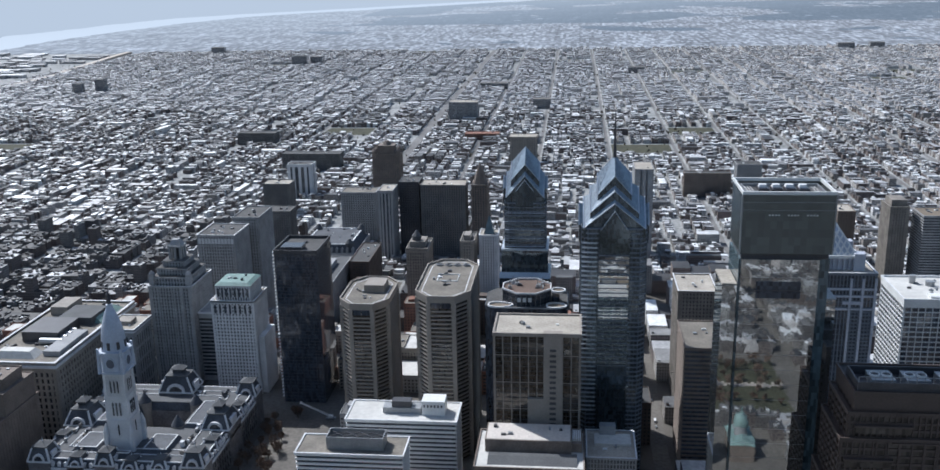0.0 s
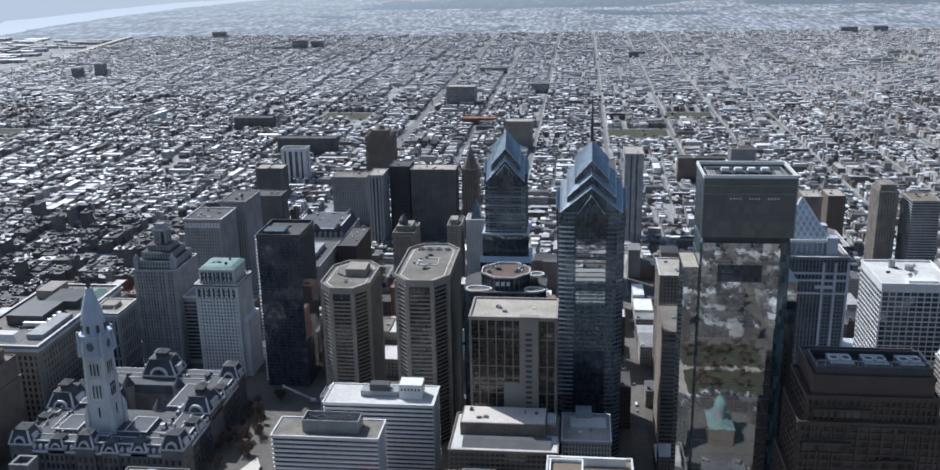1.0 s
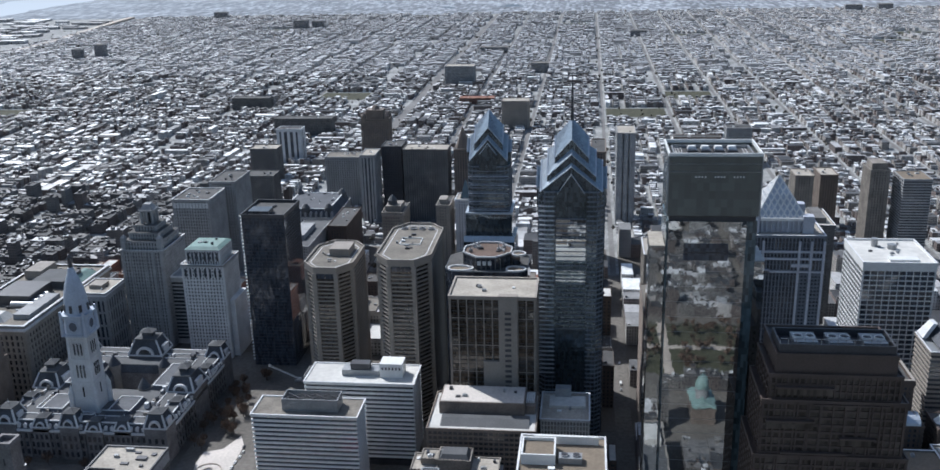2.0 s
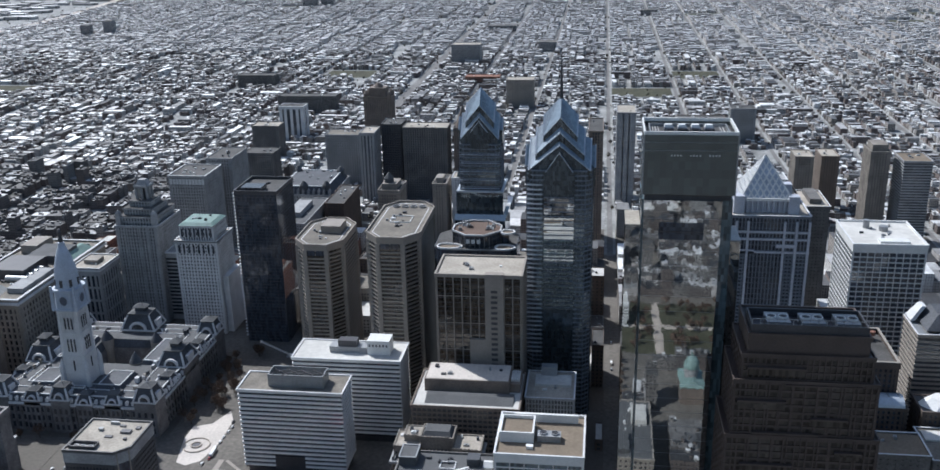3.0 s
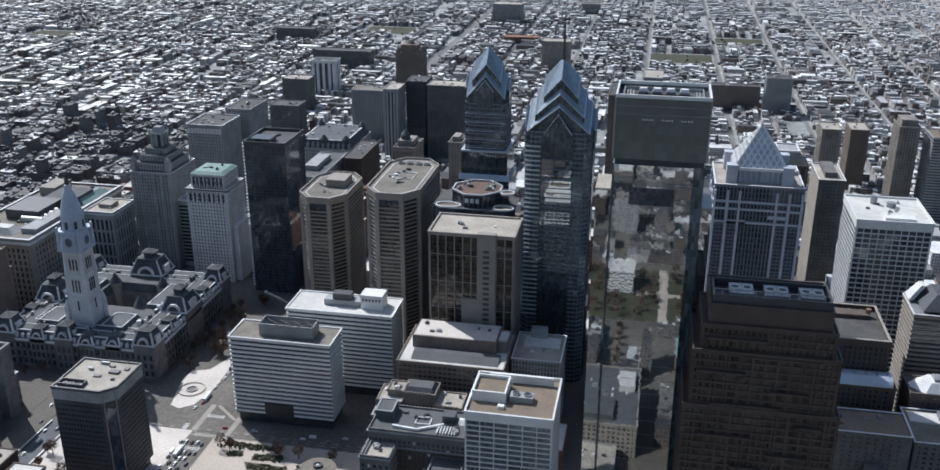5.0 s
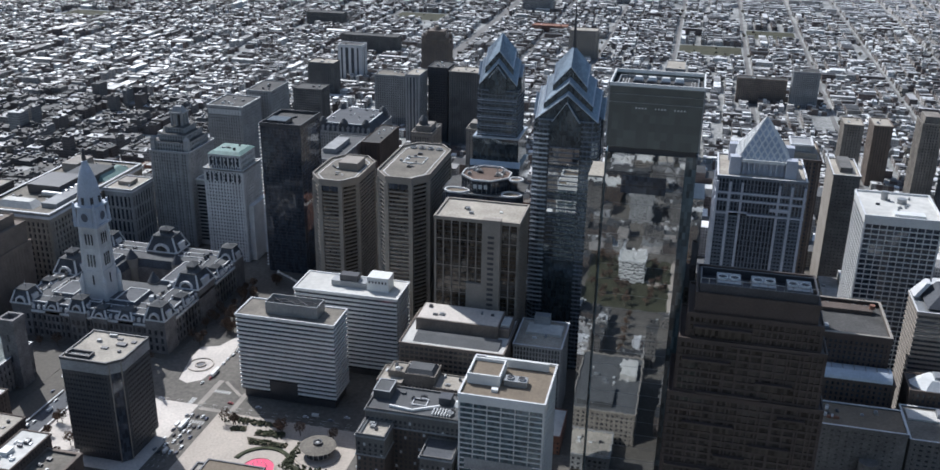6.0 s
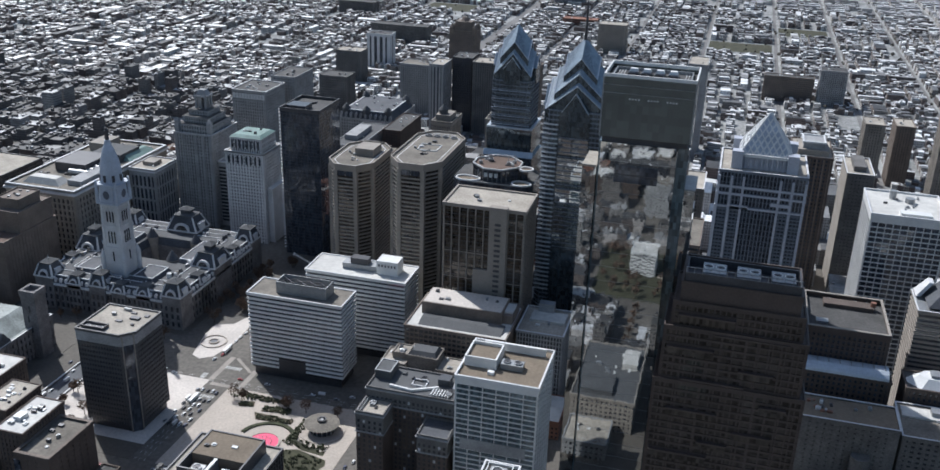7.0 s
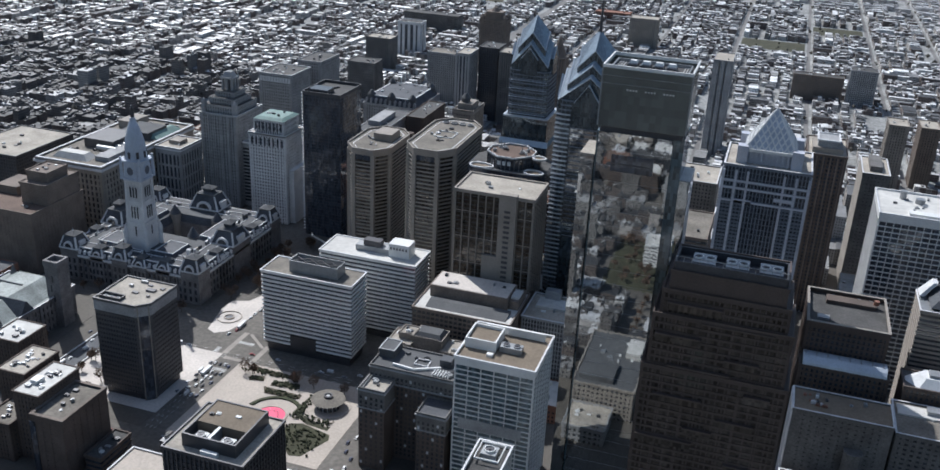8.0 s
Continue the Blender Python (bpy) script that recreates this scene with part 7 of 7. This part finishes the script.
me.materials.append(HEDGE)
tagged(new("shrubs", me), "clipped dark green shrubs in the park beds", "shrubs", kind="stuff")

# saucer pavilion
o = thing("saucer_pavilion", "round concrete saucer pavilion with glass drum", "pavilion", 253, -133, 0.15)
part("terrace", prism(bmesh.new(), ngon(0, 0, 17, 32), 0, 0.4), PLAZA, o, "pale round stone terrace")
part("drum", prism(bmesh.new(), ngon(0, 0, 9, 28), 0.4, 5.2), GLASS, o, "glass drum wall")
part("saucer_roof", prism(prism(bmesh.new(), ngon(0, 0, 10, 32), 5.2, 6.8, ngon(0, 0, 13, 32)), ngon(0, 0, 13, 32), 6.8, 8.6, ngon(0, 0, 5.5, 32)), GRAVEL_ROOF, o, "weathered concrete saucer roof")
part("roof_hub", ring(bmesh.new(), ngon(0, 0, 3.4, 20), ngon(0, 0, 2.4, 20), 8.4, 10.2), DARK_METAL, o)
part("hub_cap", prism(bmesh.new(), ngon(0, 0, 1.4, 12), 8.4, 9.8), GREY_METAL, o)
for k in range(16):
    a = 2 * math.pi * k / 16
    part("drum_post", prism(bmesh.new(), ngon(math.cos(a) * 9.2, math.sin(a) * 9.2, 0.18, 5), 0.4, 5.3), WHITE_METAL, o)

# fountain with dyed water
o = thing("fountain", "round fountain pool with bright pink dyed water", "fountain", 219, -160, 0.15)
part("basin", ring(bmesh.new(), ngon(0, 0, 12.5, 36), ngon(0, 0, 11, 36), 0, 0.8), PLAZA, o, "pale stone basin rim")
part("water", prism(bmesh.new(), ngon(0, 0, 11.02, 36), 0.05, 0.5), PINK, o, "pink dyed water")
for k in range(12):
    a = 2 * math.pi * k / 12
    part("jet", prism(bmesh.new(), ngon(math.cos(a) * 6, math.sin(a) * 6, 0.35, 6), 0.5, 2.0, ngon(math.cos(a) * 6, math.sin(a) * 6, 0.1, 6)), WHITE_METAL, o)
arc = [math.pi * (0.05 + 0.9 * k / 18) for k in range(19)]
bm = bmesh.new()
for r0, r1, z in ((18.6, 19.2, 1.1), (19.2, 22.0, 0.7)):
    for a, c in zip(arc, arc[1:]):
        prism(bm, [(219 + r0 * math.cos(a), -156 + r0 * math.sin(a)), (219 + r1 * math.cos(a), -156 + r1 * math.sin(a)), (219 + r1 * math.cos(c), -156 + r1 * math.sin(c)), (219 + r0 * math.cos(c), -156 + r0 * math.sin(c))], 0.1, z)
me = bpy.data.meshes.new("curved_wall")
bm.to_mesh(me), bm.free()
me.materials.append(HEDGE)
tagged(new("curved_wall", me), "curved hedge wall half round the fountain", "hedge")
o = thing("round_pool", "small round pool with a stone rim on the plaza", "pool", 112, -40, 0.15)
part("basin", ring(bmesh.new(), ngon(0, 0, 4.5, 28), ngon(0, 0, 3.6, 28), 0, 1.0), PLAZA, o)
part("water", prism(bmesh.new(), ngon(0, 0, 3.6, 28), 0, 0.4), DARK_METAL, o)
part("plaza_wall", ring(bmesh.new(), ngon(0, 0, 11, 28), ngon(0, 0, 10.2, 28), 0, 0.8), PLAZA, o)

# flat dark slab in place of a sunken court beside the plaza, with low parapets
slab("road", "dark flat slab for the sunken court beside the civic plaza", rect(29, -206, 46, -104), 0.02, SLATE, "structure", "road")
slab("pavement", "pale pavement along the eastern road", rect(4.5, -206, 25, -58), 0.15, PAVING)
for x in (28, 46.2):
    o = thing("parapet_wall", "low pale stone parapet along the dark court slab", "wall", x, -155)
    part("wall", box(-0.35, -50, 0, 0.35, 50, 1.1), TAN_STONE, o)
    part("coping", box(-0.5, -50.2, 1.1, 0.5, 50.2, 1.35), PALE_STONE, o)

# lane paint and crossings
bm = bmesh.new()
for cx, cy, horizontal in ((147, -118, True), (147, -74, True), (132, -96, False), (168, -96, False), (20, -60, True), (292, -118, True), (292, -74, True), (278, -96, False), (306, -96, False)):
    for k in range(9):
        d = -8 + 2 * k
        if horizontal:
            prism(bm, rect(cx + d - 0.5, cy - 2, cx + d + 0.5, cy + 2), -0.03, 0.012)
        else:
            prism(bm, rect(cx - 2, cy + d - 0.5, cx + 2, cy + d + 0.5), -0.03, 0.012)
for x in (143.6, 147.2, 150.8):
    for k in range(12):
        prism(bm, rect(x - 0.12, -205 + 7 * k, x + 0.12, -202 + 7 * k), -0.03, 0.012)
for y in (-100, -96.5, -93):
    for k in range(36):
        prism(bm, rect(30 + 10 * k, y - 0.12, 34 + 10 * k, y + 0.12), -0.03, 0.012)
me = bpy.data.meshes.new("road_marking")
bm.to_mesh(me), bm.free()
me.materials.append(PAINT)
tagged(new("road_marking", me), "worn white lane lines and zebra crossings", "road marking", kind="stuff")


# ---- cars ----
def make_car(kind):
    o = thing("car" if kind == "car" else kind, {"car": "small parked saloon car on the street", "van": "white delivery van on the street", "bus": "long white city bus on the street"}[kind], kind, group="street traffic")
    l, w, h, z = {"car": (4.5, 1.8, 0.85, 1.45), "van": (5.6, 2.0, 2.2, 2.3), "bus": (12, 2.6, 2.9, 3.1)}[kind]
    bm = prism(bmesh.new(), cham(-l / 2, -w / 2, l / 2, w / 2, 0.35, 0.3), 0.35, h)
    if kind == "car":
        prism(bm, rect(-1.2, -0.72, 0.9, 0.72), z - 0.06, z)
    part("body", bm, CAR_PAINT if kind == "car" else WHITE_METAL, o)
    if kind == "car":
        part("cabin", prism(bmesh.new(), rect(-1.7, -0.85, 1.4, 0.85), 0.85, 1.4, rect(-1.2, -0.72, 0.9, 0.72)), GLASS_BLACK, o)
    else:
        part("windscreen", box(l / 2 - 0.05, -w / 2 + 0.15, h * 0.5, l / 2 + 0.02, w / 2 - 0.15, h * 0.9), GLASS_BLACK, o)
    bm = prism(bmesh.new(), rect(-l / 2 + 0.3, -w / 2 + 0.12, l / 2 - 0.3, w / 2 - 0.12), 0.02, 0.36)
    part("chassis", bm, DARK_METAL, o, "dark chassis and tyres")
    return o


rng = random.Random(21)
spots = []
for lane in range(5):                       # the queue waiting at the crossing
    for k in range(8):
        spots.append((138.5 + 4.2 * lane + rng.uniform(-0.4, 0.4), -158 + 6.6 * k + rng.uniform(-1, 1), 90))
for k in range(9):
    spots.append((129 + rng.uniform(-2, 2), -66 + 8 * k, 90))
for k in range(26):
    spots.append((rng.uniform(20, 560), -90 + rng.choice((-5, -1.6, 1.6, 5)), 0))
for k in range(14):
    spots.append((291 + rng.choice((-5, -1.7, 1.7, 5)), -205 + 9 * k + rng.uniform(-2, 2), 90))
for k in range(10):
    spots.append((rng.uniform(10, 36), rng.uniform(-190, -45), 90))
for k in range(12):
    spots.append((rng.uniform(60, 280), -217 + rng.choice((-4, -1, 2, 5)), 0))
for k in range(10):
    spots.append((442 + rng.choice((-4, 0, 4)), rng.uniform(-300, 300), 90))
for k in range(12):
    spots.append((588 + rng.choice((-4, 0, 4)), rng.uniform(-130, 300), 90))
for k in range(9):
    spots.append((36 + rng.uniform(-3, 3), -200 + 17 * k, 90))
protos = {k: make_car(k) for k in ("car", "van", "bus")}
used = []
for k, (x, y, rz) in enumerate(spots):
    if any(abs(x - a) < 3 and abs(y - b) < 6.5 if rz else abs(x - a) < 6.5 and abs(y - b) < 3 for a, b in used):
        continue
    used.append((x, y))
    kind = "bus" if k % 29 == 13 else "van" if k % 11 == 5 else "car"
    m = pose(x, y, 0.0, 0, 0, rz + rng.uniform(-2, 2))
    if kind in protos:
        protos[kind].matrix_world = m
        protos[kind + "_done"] = protos.pop(kind)
    else:
        copy_thing(protos[kind + "_done"], m)

# ---- trees ----
BARK = mat("bark", (0.07, 0.055, 0.045), 0.95, vary=0.3)
LEAF = mat("brown_autumn_leaves", (0.10, 0.065, 0.045), 0.9, vary=0.5, big=0.15, small=0.8, island=0.4)


def make_tree(seed, h):
    rng = random.Random(seed)
    o = thing("tree", "bare reddish-brown street tree with thin crown", "tree", group="trees round the city hall")
    bm = prism(bmesh.new(), ngon(0, 0, 0.35, 7), 0, h * 0.5, ngon(0, 0, 0.2, 7))
    for k in range(7):
        a, u = rng.uniform(0, 6.3), rng.uniform(0.3, 0.6)
        n0 = len(bm.verts)
        prism(bm, ngon(0, 0, 0.14, 5), 0, h * 0.45, ngon(0, 0, 0.05, 5))
        bm.verts.ensure_lookup_table()
        m = pose(0, 0, h * rng.uniform(0.3, 0.5)) @ Matrix.Rotation(a, 4, "Z") @ Matrix.Rotation(u, 4, "X")
        for v in bm.verts[n0:]:
            v.co = m @ v.co
    part("trunk", bm, BARK, o)
    bm = bmesh.new()
    for k in range(260):
        d = Vector((rng.gauss(0, 1), rng.gauss(0, 1), rng.gauss(0, 1))).normalized() * rng.uniform(0.45, 1.0)
        c = Vector((d.x * h * 0.38, d.y * h * 0.38, h * 0.64 + d.z * h * 0.32))
        s = rng.uniform(0.25, 0.6)
        q = Euler((rng.uniform(0, 6), rng.uniform(0, 6), 0)).to_matrix()
        bm.faces.new([bm.verts.new(c + q @ Vector(v) * s) for v in ((-1, -0.6, 0), (1, -0.5, 0.2), (0.7, 0.7, 0), (-0.6, 0.8, -0.2))])
    part("crown", bm, LEAF, o, "thin reddish-brown leaves and twigs")
    return o


kinds = [make_tree(1, 11), make_tree(2, 9), make_tree(3, 13)]
rng = random.Random(9)
spots = [(rng.uniform(84, 96), rng.uniform(-20, 120)) for _ in range(14)] + [(rng.uniform(100, 113), rng.uniform(14, 70)) for _ in range(9)] + [(rng.uniform(98, 118), rng.uniform(40, 128)) for _ in range(12)] + [(rng.uniform(-70, 70), rng.uniform(-50, -40)) for _ in range(8)]
spots += [(rng.uniform(168, 280), rng.uniform(-116, -113)) for _ in range(8)] + [(rng.uniform(60, 84), rng.uniform(-204, -120)) for _ in range(3)] + [(rng.uniform(46, 56), rng.uniform(-200, -50)) for _ in range(9)] + [(rng.uniform(-8, -2), rng.uniform(-200, -130)) for _ in range(6)]
for k, (x, y) in enumerate(spots):
    m = pose(x, y, 0.1, 0, 0, rng.uniform(0, 360))
    if k < 3:
        kinds[k].matrix_world = m
    else:
        copy_thing(kinds[k % 3], m)

# small trees and yard clutter between the far houses
rng = np.random.default_rng(4)
n = 5200
ox = rng.uniform(-2300, 2000, n)
oy = 400 + 2900 * rng.random(n) ** 1.3
oz = rng.uniform(2.5, 5.5, n)
r = rng.uniform(2.0, 5.0, n)
unit = np.array([(1, 0, 0), (0, 1, 0), (-1, 0, 0), (0, -1, 0), (0, 0, 1), (0, 0, -1)], float)
co = np.stack([ox, oy, oz + 3], 1)[:, None] + unit[None] * r[:, None, None] * rng.uniform(0.6, 1.2, (n, 6, 1))
tri = np.array([(0, 1, 4), (1, 2, 4), (2, 3, 4), (3, 0, 4), (1, 0, 5), (2, 1, 5), (3, 2, 5), (0, 3, 5)])
f = (tri[None] + 6 * np.arange(n)[:, None, None]).reshape(-1, 3)
me = mesh_of("yard_trees", co.reshape(-1, 3).tolist(), f.tolist(), [mat("yard_trees", (0.08, 0.072, 0.058), 0.95, vary=0.4, big=0.3, small=1.0, island=0.5)])
tagged(new("yard_trees", me), "dark bare trees scattered among the row houses", "trees", kind="stuff")

# bare trees of the northern park and its streets: a trunk and a loose crown of twig clumps each
spots = [(x, y) for x, y in zip(rng.uniform(405, 570, 80), rng.uniform(-700, -585, 80)) if not (430 < x < 462 and -672 < y < -636) and not 482 < x < 494]
spots += [(c + rng.choice((-7.5, 7.5)), y) for c in (442, 588) for y in np.arange(-560, -235, 17.0)]
verts, faces = [], []
for x, y in spots:
    h = rng.uniform(8, 14)
    k = len(verts)
    verts += [(x + a * w, y + b * w, z) for z, w in ((0.0, 0.3), (h * 0.6, 0.15)) for a, b in ((-1, -1), (1, -1), (1, 1), (-1, 1))]
    faces += [(k + i, k + (i + 1) % 4, k + 4 + (i + 1) % 4, k + 4 + i) for i in range(4)]
    for q in range(90):
        d = rng.normal(size=3)
        c = np.array((x, y, h * 0.68)) + d / np.linalg.norm(d) * rng.uniform(0.3, 1.0) * np.array((0.36, 0.36, 0.32)) * h
        u, v = rng.normal(size=(2, 3)) * 0.42
        k = len(verts)
        verts += [tuple(c - u - v), tuple(c + u - v), tuple(c + u + v), tuple(c - u + v)]
        faces.append((k, k + 1, k + 2, k + 3))
me = mesh_of("park_trees", verts, faces, [LEAF])
tagged(new("park_trees", me), "bare brown trees of the northern park", "trees", kind="stuff")

# ---- crane on the street south of the city hall ----
o = thing("mobile_crane", "white mobile crane with raised lattice boom", "crane", 141, 119, 0.0)
part("carrier", box(-4.5, -1.4, 0.5, 4.5, 1.4, 2.2), GREY_METAL, o)
part("cab", box(-2.2, -1.3, 2.2, 1.8, 1.3, 4.2), WHITE_METAL, o)
bm = bmesh.new()
for dz, dy in ((0, -0.6), (0, 0.6), (1.1, 0)):
    box(0, dy - 0.15, dz, 31, dy + 0.15, dz + 0.3, bm)
for k in range(15):
    for s in (-1, 1):
        prism(bm, [(2 * k, 0.6 * s - 0.08), (2 * k + 0.2, 0.6 * s - 0.08), (2 * k + 0.2, 0.6 * s + 0.08), (2 * k, 0.6 * s + 0.08)], 0.1, 1.2, [(2 * k + 1, -0.08), (2 * k + 1.2, -0.08), (2 * k + 1.2, 0.08), (2 * k + 1, 0.08)])
box(30.4, -0.9, -0.6, 32.2, 0.9, 1.6, bm)
bmesh.ops.recalc_face_normals(bm, faces=bm.faces)
bmesh.ops.transform(bm, matrix=pose(0, 0, 2.5, 0, 0, 194) @ pose(0, 0, 0, 0, -31, 0), verts=bm.verts)
part("boom", bm, WHITE_METAL, o, "white lattice boom")

VERDIGRIS = mat("weathered_copper", (0.20, 0.29, 0.27), 0.7, vary=0.2)
# ---- domed church north of the towers, seen in the mirror glass ----
o = thing("domed_church", "stone church with green copper dome", "church", 509, -505)
o.scale = (0.62, 0.62, 0.7)
part("nave", box(-16, -28, 0, 16, 28, 22), UMBER, o)
part("nave_roof", prism(bmesh.new(), rect(-17, -29, 17, 29), 22, 28, rect(-1, -24, 1, 24)), VERDIGRIS, o)
part("drum", prism(bmesh.new(), ngon(0, 0, 9.4, 24), 22, 38), GREY_STONE, o)
bm = bmesh.new()
rings = [[bm.verts.new((x, y, z)) for x, y in ngon(0, 0, rr, 24)] for rr, z in ((9.8, 38), (9.4, 43), (8.0, 48), (5.4, 52), (2.2, 54.5), (1.0, 55.5), (0.9, 59), (0.1, 61))]
for a, b in zip(rings, rings[1:]):
    for i in range(24):
        bm.faces.new((a[i], a[(i + 1) % 24], b[(i + 1) % 24], b[i]))
part("dome", bm, VERDIGRIS, o, "green copper dome")
